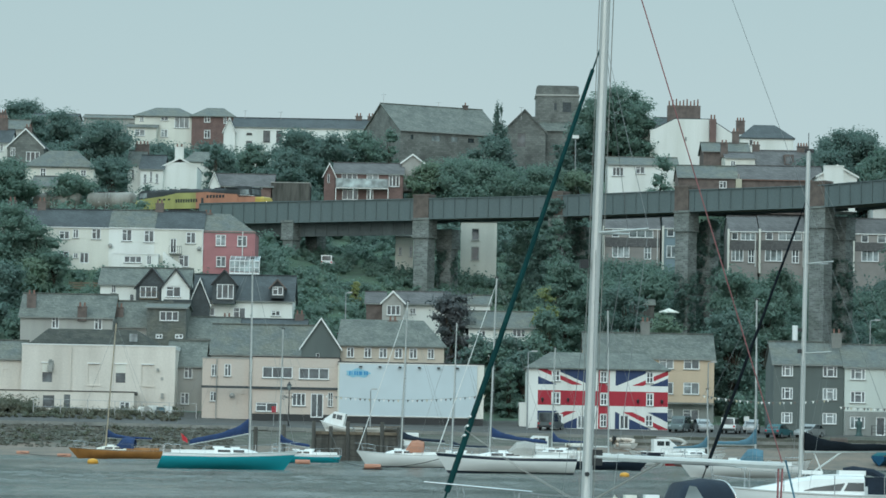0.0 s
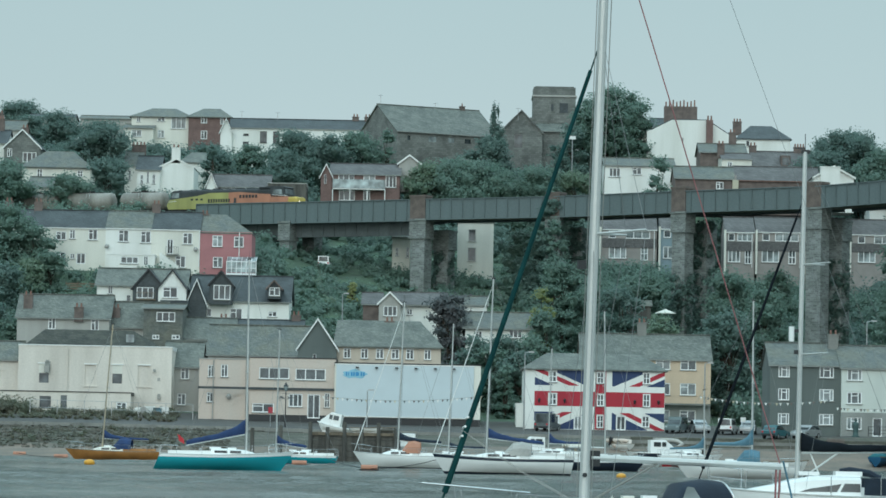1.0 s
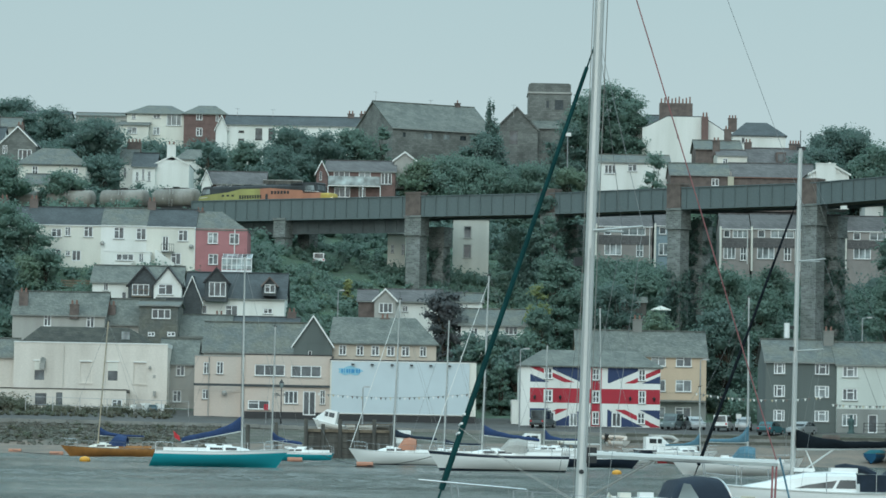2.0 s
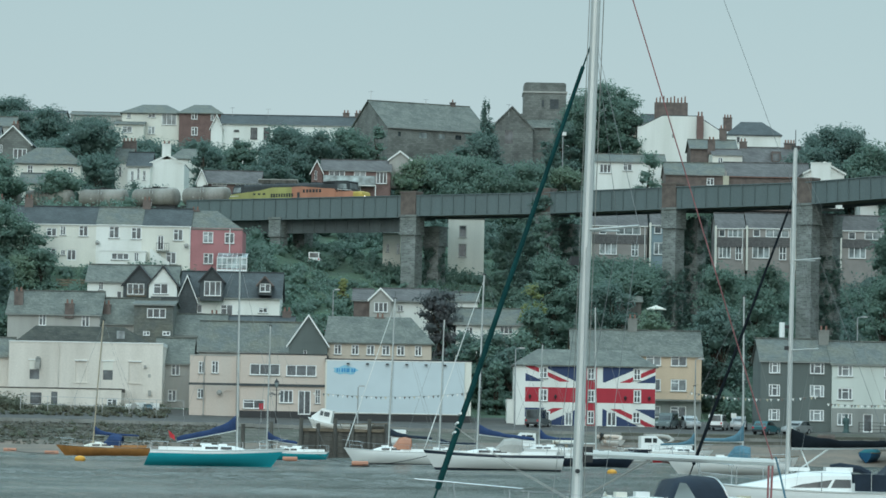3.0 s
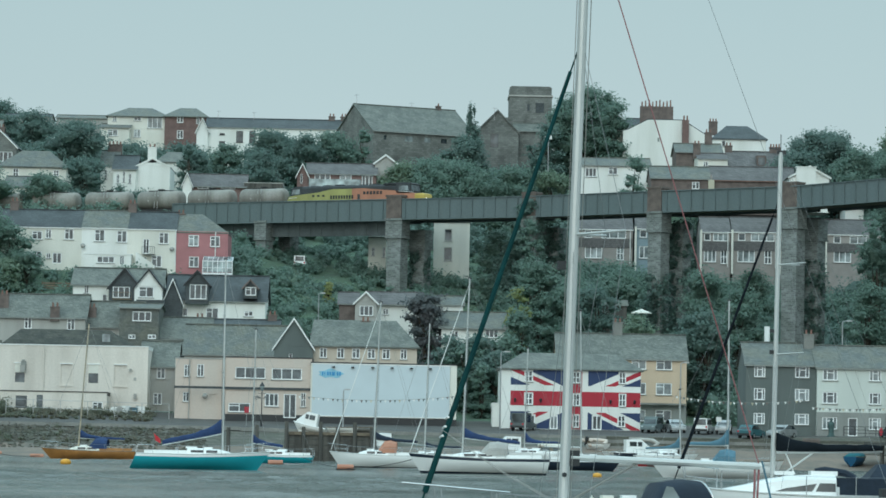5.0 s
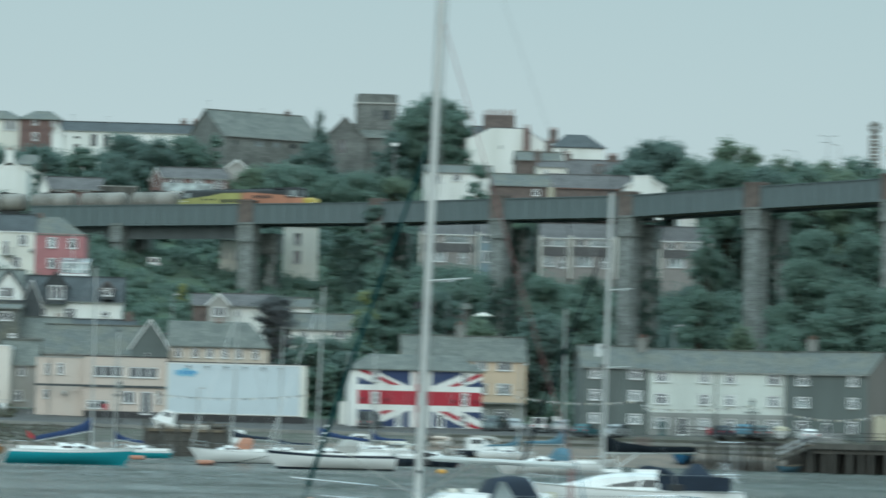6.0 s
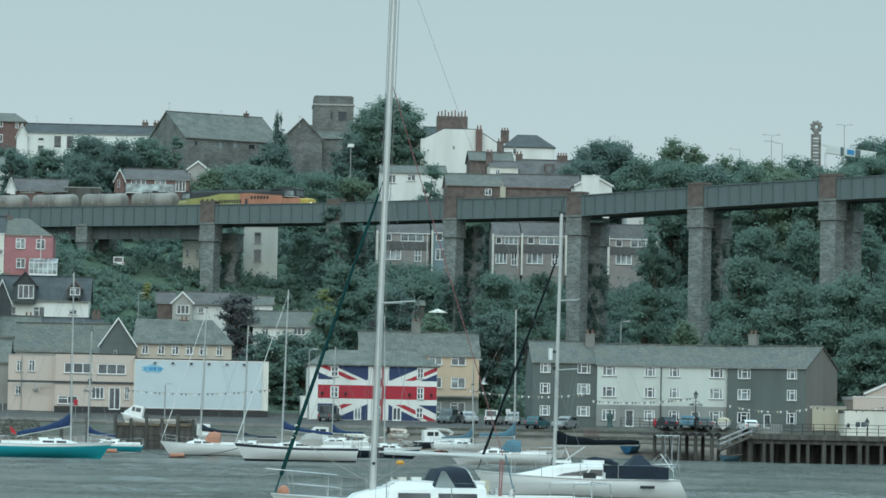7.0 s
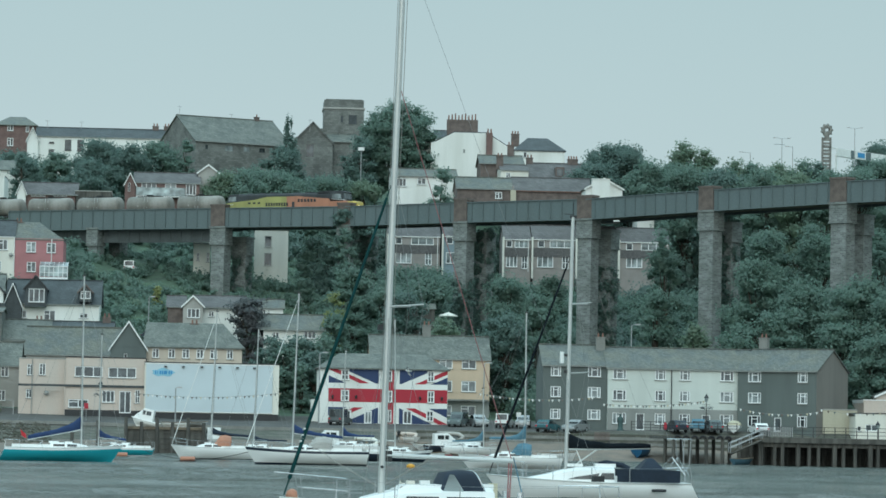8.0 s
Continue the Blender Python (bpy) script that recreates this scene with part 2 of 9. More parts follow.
M["emblem"] = mat("pale_emblem_blue", (0.24, 0.50, 0.62), 0.5, var=0.04)
M["shed_cream"] = mat("yellowed_cream_render", (0.50, 0.465, 0.355), var=0.1, scale=0.5, fine=6, streak=True)
M["grey_mid"] = mat("grey_roughcast", (0.29, 0.30, 0.28), var=0.1, scale=0.5, fine=8, streak=True)
M["gable_brown"] = mat("brown_roughcast", (0.20, 0.185, 0.165), var=0.1, scale=0.5, fine=8, streak=True)
M["pilaster"] = mat("red_brown_brick", (0.155, 0.122, 0.105), var=0.18, scale=1.2, fine=10, bump=0.4)
M["gold_tank"] = mat("ivory_panel", (0.55, 0.50, 0.36), 0.6)


def leaf_mat(name, col, tint, island=0.15):
    """Foliage wet with drizzle: a glossy leaf surface, its gloss raised to stand in for haze, that also lets light
    through.
    """
    m = mat(name, col, 0.5, var=0.15, scale=0.35, fine=2.5, tint=tint, island=island, spec=0.85)
    n, l = m.node_tree.nodes, m.node_tree.links
    b, out = n["Principled BSDF"], n["Material Output"]
    tr, mx = n.new("ShaderNodeBsdfTranslucent"), n.new("ShaderNodeMixShader")
    l.new(b.inputs["Base Color"].links[0].from_socket, tr.inputs["Color"])
    mx.inputs["Fac"].default_value = 0.5
    l.new(b.outputs[0], mx.inputs[1])
    l.new(tr.outputs[0], mx.inputs[2])
    l.new(mx.outputs[0], out.inputs["Surface"])
    return m


# greens paled and blued: the hillside's distance haze is mixed into these colours
M["leaf"] = leaf_mat("hazed_oak_leaves", (0.145, 0.235, 0.18), (0.122, 0.208, 0.162))
M["leaf_dark"] = leaf_mat("hazed_holm_oak_leaves", (0.122, 0.2, 0.165), (0.102, 0.176, 0.148))
M["leaf_light"] = leaf_mat("hazed_ash_leaves", (0.172, 0.25, 0.165), (0.145, 0.222, 0.15))
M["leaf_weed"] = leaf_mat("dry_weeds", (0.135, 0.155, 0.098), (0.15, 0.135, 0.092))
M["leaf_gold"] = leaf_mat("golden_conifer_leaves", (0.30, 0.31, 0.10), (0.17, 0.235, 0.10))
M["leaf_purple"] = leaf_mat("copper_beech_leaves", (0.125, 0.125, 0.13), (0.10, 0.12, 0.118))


def glass(name, col, rough=0.08):
    m = bpy.data.materials.new(name)
    m.use_nodes = True
    b = m.node_tree.nodes["Principled BSDF"]
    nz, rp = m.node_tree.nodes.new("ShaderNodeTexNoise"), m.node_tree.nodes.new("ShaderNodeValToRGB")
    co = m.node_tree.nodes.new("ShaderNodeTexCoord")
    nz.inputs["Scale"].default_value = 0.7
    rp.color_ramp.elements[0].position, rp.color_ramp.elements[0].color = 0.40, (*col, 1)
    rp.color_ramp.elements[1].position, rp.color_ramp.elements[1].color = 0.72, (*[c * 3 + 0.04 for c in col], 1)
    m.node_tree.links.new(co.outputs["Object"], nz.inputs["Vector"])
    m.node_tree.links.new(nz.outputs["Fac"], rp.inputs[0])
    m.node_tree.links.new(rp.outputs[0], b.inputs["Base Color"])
    b.inputs["Roughness"].default_value, b.inputs["Specular IOR Level"].default_value = rough, 0.6
    return m


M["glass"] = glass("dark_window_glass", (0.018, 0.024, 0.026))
# pale pane colour; on the flats it is reflected sky painted into the glass
M["glass_pale"] = glass("curtain_sky_glass", (0.10, 0.115, 0.115))
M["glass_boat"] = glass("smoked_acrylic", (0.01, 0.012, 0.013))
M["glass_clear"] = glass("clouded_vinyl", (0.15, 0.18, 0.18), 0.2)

m_water = bpy.data.materials.new("river_water")
m_water.use_nodes = True
n, l = m_water.node_tree.nodes, m_water.node_tree.links
b = n["Principled BSDF"]
b.inputs["Base Color"].default_value = (0.112, 0.13, 0.116, 1)
b.inputs["Roughness"].default_value, b.inputs["IOR"].default_value = 0.14, 1.33
co = n.new("ShaderNodeTexCoord")


def ripples(sx, sy, scale, detail):
    mp, nz = n.new("ShaderNodeMapping"), n.new("ShaderNodeTexNoise")
    mp.inputs["Scale"].default_value = (sx, sy, 1.0)
    nz.inputs["Scale"].default_value, nz.inputs["Detail"].default_value = scale, detail
    l.new(co.outputs["Object"], mp.inputs["Vector"])
    l.new(mp.outputs[0], nz.inputs["Vector"])
    return nz.outputs["Fac"]


chop, swell, gust = ripples(1.0, 0.8, 2.2, 4.0), ripples(1.3, 0.6, 0.3, 4.0), ripples(0.3, 1.0, 0.06, 4.0)
rg, ad, bp = n.new("ShaderNodeMapRange"), n.new("ShaderNodeMath"), n.new("ShaderNodeBump")
rg.inputs["From Min"].default_value, rg.inputs["From Max"].default_value = 0.35, 0.65
rg.inputs["To Min"].default_value, rg.inputs["To Max"].default_value = 0.45, 1.0
ad.operation = "MULTIPLY_ADD"
ad.inputs[1].default_value = 1.7
l.new(swell, ad.inputs[0])
l.new(chop, ad.inputs[2])
l.new(gust, rg.inputs["Value"])
l.new(rg.outputs[0], bp.inputs["Strength"])
l.new(ad.outputs[0], bp.inputs["Height"])
bp.inputs["Distance"].default_value = 2.2
l.new(bp.outputs[0], b.inputs["Normal"])
M["water"] = m_water


# ---------------------------------------------------------------- mesh helpers
def mesh(name, verts, faces, mats, idx=None, smooth=False):
    me = bpy.data.meshes.new(name)
    me.from_pydata([tuple(v) for v in verts], [], faces)
    for m in mats if isinstance(mats, (list, tuple)) else [mats]:
        me.materials.append(m)
    if idx:
        me.polygons.foreach_set("material_index", idx)
    if smooth:
        me.polygons.foreach_set("use_smooth", [True] * len(me.polygons))
    me.update()
    return me


class Shape:
    """Collects solids into one mesh."""

    def __init__(self):
        self.v, self.f = [], []

    def add(self, verts, faces):
        k = len(self.v)
        self.v += [tuple(p) for p in verts]
        self.f += [tuple(i + k for i in f) for f in faces]
        return self

    def box(self, x0, x1, y0, y1, z0, z1, m=None):
        p = [Vector((x, y, z)) for z in (z0, z1) for y in (y0, y1) for x in (x0, x1)]
        if m is not None:
            p = [m @ q for q in p]
        return self.add(p, [(0, 2, 3, 1), (4, 5, 7, 6), (0, 1, 5, 4), (2, 6, 7, 3), (0, 4, 6, 2), (1, 3, 7, 5)])

    def tube(self, pts, r, n=8, r1=None):
        """A round bar through the points, tapering from r to r1."""
        pts = [Vector(p) for p in pts]
        r1 = r if r1 is None else r1
        v, f = [], []
        for i, p in enumerate(pts):
            d = (pts[min(i + 1, len(pts) - 1)] - pts[max(i - 1, 0)]).normalized()
            a = d.cross(Vector((0, 0, 1)) if abs(d.z) < 0.9 else Vector((1, 0, 0))).normalized()
            c = d.cross(a)
            rr = r + (r1 - r) * i / max(len(pts) - 1, 1)
            v += [p + rr * (math.cos(2 * math.pi * k / n) * a + math.sin(2 * math.pi * k / n) * c) for k in range(n)]
        for i in range(len(pts) - 1):
            f += [(i * n + k, i * n + (k + 1) % n, (i + 1) * n + (k + 1) % n, (i + 1) * n + k) for k in range(n)]
        f += [tuple(range(n - 1, -1, -1)), tuple((len(pts) - 1) * n + k for k in range(n))]
        return self.add(v, f)

    def prism(self, outline, y0, y1):
        """An outline in x, z pushed from y0 to y1."""
        k = len(outline)
        v = [(x, y0, z) for x, z in outline] + [(x, y1, z) for x, z in outline]
        f = [tuple(range(k)), tuple(range(2 * k - 1, k - 1, -1))]
        f += [((i + 1) % k, i, i + k, (i + 1) % k + k) for i in range(k)]
        return self.add(v, f)

    def loft(self, rings, closed=True, caps=True):
        n = len(rings[0])
        v = [p for r in rings for p in r]
        f = []
        for i in range(len(rings) - 1):
            for k in range(n if closed else n - 1):
                f.append((i * n + k, i * n + (k + 1) % n, (i + 1) * n + (k + 1) % n, (i + 1) * n + k))
        if caps:
            f += [tuple(range(n - 1, -1, -1)), tuple((len(rings) - 1) * n + k for k in range(n))]
        return self.add(v, f)

    def make(self, name, material, smooth=False):
        return mesh(name, self.v, self.f, material, smooth=smooth)


def part(name, shape, material, parent, label="", smooth=False):
    """Links a shape (or a mesh) as one mesh object under a thing or a part."""
    ob = new(name, shape.make(name, material, smooth) if isinstance(shape, Shape) else shape)
    ob.parent = parent
    return tagged(ob, label)


def thing(name, m, label, category, group=""):
    ob = new(name)
    ob.matrix_world = m
    ob.empty_display_size = 0.3
    return tagged(ob, label, category, group)


def solid(name, shape, material, label, category, m=None, group="", kind="", smooth=False):
    """A thing of one mesh."""
    ob = new(name, shape.make(name, material, smooth))
    if m is not None:
        ob.matrix_world = m
    return tagged(ob, label, category, group, kind)


# ---------------------------------------------------------------- ground and water
GX = (-300, 0, 300, 600, 900, 1200, 1500, 1800, 2100)
GROUND = {
    120: (-2.0,) * 9,
    325: (-0.6,) * 9,
    338: (0.0, 0.0, 0.0, 0.0, 0.1, 0.2, 0.2, 0.0, -0.1),
    350: (0.9, 0.9, 0.9, 1.1, 1.6, 1.9, 1.9, 1.4, 1.0),
    357: (3.35, 3.35, 3.3, 3.1, 3.0, 3.0, 3.4, 3.6, 3.6),
    372: (3.8, 3.8, 3.7, 3.6, 3.6, 3.6, 3.9, 4.1, 4.2),
    395: (6, 6, 5.5, 5, 5, 5, 4.6, 4.8, 5),
    410: (11, 10, 10.5, 9, 8, 7, 7, 7, 9),
    425: (18, 17, 17.5, 14, 12, 10, 9, 11, 14),
    440: (24, 23.5, 23.5, 19, 17, 14, 11, 13, 17),
    460: (31, 31, 30, 24, 22, 20, 16, 19, 22),
    480: (33, 33, 33, 29, 27, 26, 24, 25, 27),
    520: (40, 39, 38.5, 38, 38, 38, 36, 33, 33),
    560: (46, 46, 46, 46, 46, 46, 43, 38, 37),
    600: (50, 50, 50, 50, 50, 50, 46, 40, 39),
    720: (51, 51, 51, 51, 51, 50, 46, 40, 39),
    4500: (20,) * 9,
}
GY = sorted(GROUND)


def ground_z(x, y):
    u = 784 + 6000 * x / max(y, 1)
    j = max(0, min(len(GY) - 2, next((i for i in range(len(GY)) if GY[i] > y), len(GY)) - 1))
    f = min(1, max(0, (y - GY[j]) / (GY[j + 1] - GY[j])))
    z0, z1 = (float(np.interp(u, GX, GROUND[GY[k]])) for k in (j, j + 1))
    z = z0 + f * (z1 - z0)
    bump = 0.5 * noise.noise(Vector((x * 0.11, y * 0.11, 0))) * min(1, max(0, (y - 395) / 25))
    return z + bump + 0.08 * noise.noise(Vector((x * 0.6, y * 0.6, 3)))


def build_ground():
    ys = [120, 250] + list(np.arange(320, 345, 2.5)) + list(np.arange(345, 360, 1.0)) + list(np.arange(360, 470, 2.5)) + list(np.arange(470, 640, 6.0)) + [660, 700, 760, 900, 1200, 2000, 3000, 4500]
    us = [-9000, -4000, -1800, -900] + list(np.arange(-500, 2400, 22.0)) + [2800, 3600, 6000, 11000]
    v = [((u - 784) / 6000 * y, y, ground_z((u - 784) / 6000 * y, y)) for y in ys for u in us]
    k = len(us)
    f = [(j * k + i, j * k + i + 1, (j + 1) * k + i + 1, (j + 1) * k + i) for j in range(len(ys) - 1) for i in range(k - 1)]
    idx = []
    for a, *_ in f:
        y = v[a][1] + 0.5
        idx.append(1 if y < 351 else 2 if y < 358 else 3 if y < 388 else 0)
    ob = new("ground", mesh("ground", v, f, [M["grass"], M["mud"], M["quay"], M["road"]], idx, smooth=True))
    tagged(ob, "steep grassy hillside above a muddy foreshore and a stone quay", "ground", kind="structure")
    nb = [(x, y, z) for y, z in ((-1500, 2.0), (-40, 1.1), (2, 0.9), (9, -0.4), (40, -2.0)) for x in (-900, -120, -30, 0, 30, 120, 900)]
    nf = [(j * 7 + i, j * 7 + i + 1, j * 7 + i + 8, j * 7 + i + 7) for j in range(4) for i in range(6)]
    tagged(new("near_bank", mesh("near_bank", nb, nf, M["mud"], smooth=True)), "muddy near bank of the river", "ground", kind="structure")
    # the reach of water before the town carries its wind ripples as real waves
    xs, ys2 = np.arange(-64, 104.1, 0.6), np.concatenate([np.arange(40, 130, 0.6), np.arange(130, 352.1, 0.85)])
    gx, gy = np.meshgrid(xs, ys2)
    gz = np.zeros_like(gx)
    wr = np.random.default_rng(3)
    for lam in (1.7, 1.9, 2.2, 2.6, 3.0, 3.5, 4.1, 4.8, 5.7, 7.0, 9.0, 12.0):
        th = wr.normal(-1.35, 0.45)
        gz += 0.0085 * lam ** 0.9 * np.sin(2 * math.pi / lam * (gx * math.cos(th) + gy * math.sin(th)) + wr.uniform(0, 6.3) + 0.9 * np.sin(gx * 0.11 + lam) + 0.9 * np.sin(gy * 0.07 + 2 * lam))
    gz *= 0.55 + 0.45 * np.sin(gx * 0.045 + 1.3 * np.sin(gy * 0.021)) * np.sin(gy * 0.06 + 0.8 * np.sin(gx * 0.03))
    edge = np.minimum.reduce([gx + 64, 104 - gx, gy - 40, 352 - gy]) / 4
    gz *= np.clip(edge, 0, 1)
    k, rws = len(xs), len(ys2)
    v = np.stack([gx, gy, gz], -1).reshape(-1, 3).tolist()
    f = [(r * k + q, r * k + q + 1, (r + 1) * k + q + 1, (r + 1) * k + q) for r in range(rws - 1) for q in range(k - 1)]
    x0, x1, y0, y1 = float(xs[0]), float(xs[-1]), float(ys2[0]), float(ys2[-1])
    for a0, b0, c0, d0 in ((-900, 900, -120, y0), (-900, x0, y0, y1), (x1, 900, y0, y1), (-900, 900, y1, 352.5)):
        m0 = len(v)
        v += [(a0, c0, 0), (b0, c0, 0), (b0, d0, 0), (a0, d0, 0)]
        f.append((m0, m0 + 1, m0 + 2, m0 + 3))
    w = new("water", mesh("water", v, f, M["water"], smooth=True))
    tagged(w, "grey rippled river water", "water", kind="structure")


build_ground()


# ---------------------------------------------------------------- houses
def holed_wall(x1, z0, z1, holes, deep=0.16):
    """A wall face in the plane y = 0 from x 0 to x1 with rectangular openings and their reveals."""
    s = Shape()
    xs = sorted({0, x1, *[a for h in holes for a in (h[0], h[1]) if 0 < a < x1]})
    zs = sorted({z0, z1, *[a for h in holes for a in (h[2], h[3]) if z0 < a < z1]})
    for a, b2 in zip(xs, xs[1:]):
        for c, d in zip(zs, zs[1:]):
            mx, mz = (a + b2) / 2, (c + d) / 2
            if any(h[0] < mx < h[1] and h[2] < mz < h[3] for h in holes):
                continue
            s.add([(a, 0, c), (b2, 0, c), (b2, 0, d), (a, 0, d)], [(0, 1, 2, 3)])
    for a, b2, c, d in holes:
        q = [(a, 0, c), (b2, 0, c), (b2, 0, d), (a, 0, d), (a, deep, c), (b2, deep, c), (b2, deep, d), (a, deep, d)]
        s.add(q, [(0, 4, 5, 1), (1, 5, 6, 2), (2, 6, 7, 3), (3, 7, 4, 0)])
    return s


def window_parts(parent, a, b2, c, d, frame_mat, glass_mat, style="two", y=0.0, sill=True):
    """A window: white frame with its bars, glass behind, and a sill; style: two or three lights, sash, door, blind, or bare glass."""
    t = min(0.105, (b2 - a) * 0.12)
    if style == "bare":
        return part("pane", Shape().box(a, b2, y + 0.085, y + 0.1, c, d), glass_mat, parent)
    w = part("window", Shape().box(a, b2, y + 0.05, y + 0.11, c, c + t).box(a, b2, y + 0.05, y + 0.11, d - t, d)
             .box(a, a + t, y + 0.051, y + 0.109, c + t, d - t).box(b2 - t, b2, y + 0.051, y + 0.109, c + t, d - t), frame_mat, parent)
    cuts = {"two": [0.5], "one": [], "three": [0.33, 0.67], "flat": [0.3, 0.75], "sash": [0.5], "door": [0.5], "blind": []}[style]
    bars = []
    for k in cuts:
        xm = a + (b2 - a) * k
        bars.append(Shape().box(xm - t * 0.5, xm + t * 0.5, y + 0.052, y + 0.108, c + t, d - t))
    if style in ("sash", "two", "flat"):
        zm = c + (d - c) * (0.5 if style == "sash" else 0.68)
        xs = a + t if style != "flat" else a + (b2 - a) * 0.3
        xe = b2 - t if style == "sash" else a + (b2 - a) * 0.5 if style == "two" else a + (b2 - a) * 0.75
        bars.append(Shape().box(xs, xe, y + 0.054, y + 0.104, zm - t * 0.4, zm + t * 0.4))
    for bar in bars:
        part("glazing_bar", bar, frame_mat, w)
    part("pane", Shape().box(a + t * 0.5, b2 - t * 0.5, y + 0.085, y + 0.1, c + t * 0.5, d - t * 0.5), glass_mat, w)
    if sill:
        part("sill", Shape().box(a - 0.08, b2 + 0.08, y - 0.1, y + 0.05, c - 0.09, c - 0.002), M["concrete"] if frame_mat is M["upvc"] else frame_mat, w)
    return w


def slab(s, p, q, r, t, th=0.14):
    """A roof slope from the four corners p q r t, with thickness."""
    a, b2, c, d = (Vector(k) for k in (p, q, r, t))
    n = (b2 - a).cross(d - a).normalized() * th
    v = [a, b2, c, d, a - n, b2 - n, c - n, d - n]
    s.add(v, [(0, 1, 2, 3), (7, 6, 5, 4), (0, 4, 5, 1), (1, 5, 6, 2), (2, 6, 7, 3), (3, 7, 4, 0)])


def chimney(parent, x, y, z0, h, w=0.9, d=0.6, pots=2, m="brick_dark"):
    c = part("chimney", Shape().box(x - w / 2, x + w / 2, y - d / 2, y + d / 2, z0, z0 + h).box(x - w / 2 - 0.06, x + w / 2 + 0.06, y - d / 2 - 0.06, y + d / 2 + 0.06, z0 + h, z0 + h + 0.14), M[m], parent)
    for i in range(pots):
        px = x - w / 2 + w * (i + 0.5) / pots
        part("chimney_pot", Shape().tube([(px, y, z0 + h + 0.14), (px, y, z0 + h + 0.62)], 0.13, 8, 0.1), M["terracotta"], c)


def house(label, box, depth=8.0, roof="gable", rise=2.6, wall="white", cover="slate", wins=(), style="two", rz=0.0, category="house", group="",
          chimneys=(), over=0.25, skirt=3.0, ridge_inset=None, barge="trim", lower=None, name="house", frame="upvc", fascia=True, skip_sill=False, gutter="grey_mid"):
    """A house whose front stands on y with x from x0 to x1 and its eaves at z1. wins: (x, z, width, height[, style[, glass]]).
    lower: (height, material) for a differing ground floor. chimneys: (share of width, share of depth, height, pots)."""
    x0, x1, y, z0, z1 = box
    w, hh = (x1 - x0) / math.cos(radians(rz)), z1 - z0
    ob = thing(name, pose(x0, y, z0, 0, 0, rz), label, category, group)
    if roof == "gable":
        lift = over * rise / (depth / 2 + over)
        hh, rise = hh + lift, rise - lift
    holes, kinds = [], []
    for q in wins:
        cx, cz = (q[0] - x0) / math.cos(radians(rz)), q[1] - z0
        a, b2, c, d = cx - q[2] / 2, cx + q[2] / 2, cz - q[3] / 2, cz + q[3] / 2
        holes.append((max(a, 0.05), min(b2, w - 0.05), c, min(d, hh - 0.03)))
        kinds.append((q[4] if len(q) > 4 else style, q[5] if len(q) > 5 else None))
    s = holed_wall(w, -skirt, hh, holes)
    top = hh - 0.02
    s.add([(0, 0, -skirt), (0, depth, -skirt), (0, depth, top), (0, 0, top), (w, 0, -skirt), (w, depth, -skirt), (w, depth, top), (w, 0, top)],
          [(0, 3, 2, 1), (4, 5, 6, 7), (1, 2, 6, 5)])
    if roof == "gable":
        s.add([(0, 0, top), (0, depth, top), (0, depth / 2, top + rise), (w, 0, top), (w, depth, top), (w, depth / 2, top + rise)], [(0, 2, 1), (3, 4, 5)])
    if roof == "front":
        s.add([(0, 0, top), (w, 0, top), (w / 2, 0, top + rise), (0, depth, top), (w, depth, top), (w / 2, depth, top + rise)], [(0, 1, 2), (3, 5, 4)])
    if roof == "flat":
        s.add([(0, 0, hh), (w, 0, hh), (w, 0.3, hh), (0, 0.3, hh)], [(0, 1, 2, 3)])
    part("wall", s, M[wall], ob)
    if lower:
        lh, lm = lower
        gaps = sorted((h[0], h[1], h[2], h[3]) for h in holes if h[2] < lh - 0.1)
        at_x = 0.0
        for g0, g1, g2, g3 in gaps + [(w, w, 0, 0)]:
            if g0 > at_x:
                part("ground_floor_facing", Shape().box(at_x, g0, -0.03, -0.004, -skirt, lh), M[lm], ob)
            if g1 > g0:
                part("ground_floor_facing", Shape().box(g0, g1, -0.03, -0.004, -skirt, g2), M[lm], ob)
                if g3 < lh - 0.02:
                    part("ground_floor_facing", Shape().box(g0, g1, -0.03, -0.004, g3, lh), M[lm], ob)
            at_x = max(at_x, g1)
    r = Shape()
    o = over
    if roof == "gable":
        k = rise / (depth / 2)
        slab(r, (-o, -o, hh - o * k), (w + o, -o, hh - o * k), (w + o, depth / 2, hh + rise), (-o, depth / 2, hh + rise))
        rear = Shape()
        slab(rear, (w + o, depth + o, hh - o * k), (-o, depth + o, hh - o * k), (-o, depth / 2, hh + rise), (w + o, depth / 2, hh + rise))
        part("roof_slope", rear, M[cover], ob)
        part("ridge", Shape().box(-o, w + o, depth / 2 - 0.14, depth / 2 + 0.14, hh + rise - 0.02, hh + rise + 0.1), M[cover], ob)
        if fascia:
            part("gutter", Shape().box(-o, w + o, -o - 0.1, -o, hh - o * k - 0.15, hh - o * k - 0.03), M[gutter], ob)
    elif roof == "front":
        k = rise / (w / 2)
        slab(r, (w + o, -o, hh - o * k), (w + o, depth, hh - o * k), (w / 2, depth, hh + rise), (w / 2, -o, hh + rise))
        other = Shape()
        slab(other, (-o, depth, hh - o * k), (-o, -o, hh - o * k), (w / 2, -o, hh + rise), (w / 2, depth, hh + rise))
        part("roof_slope", other, M[cover], ob)
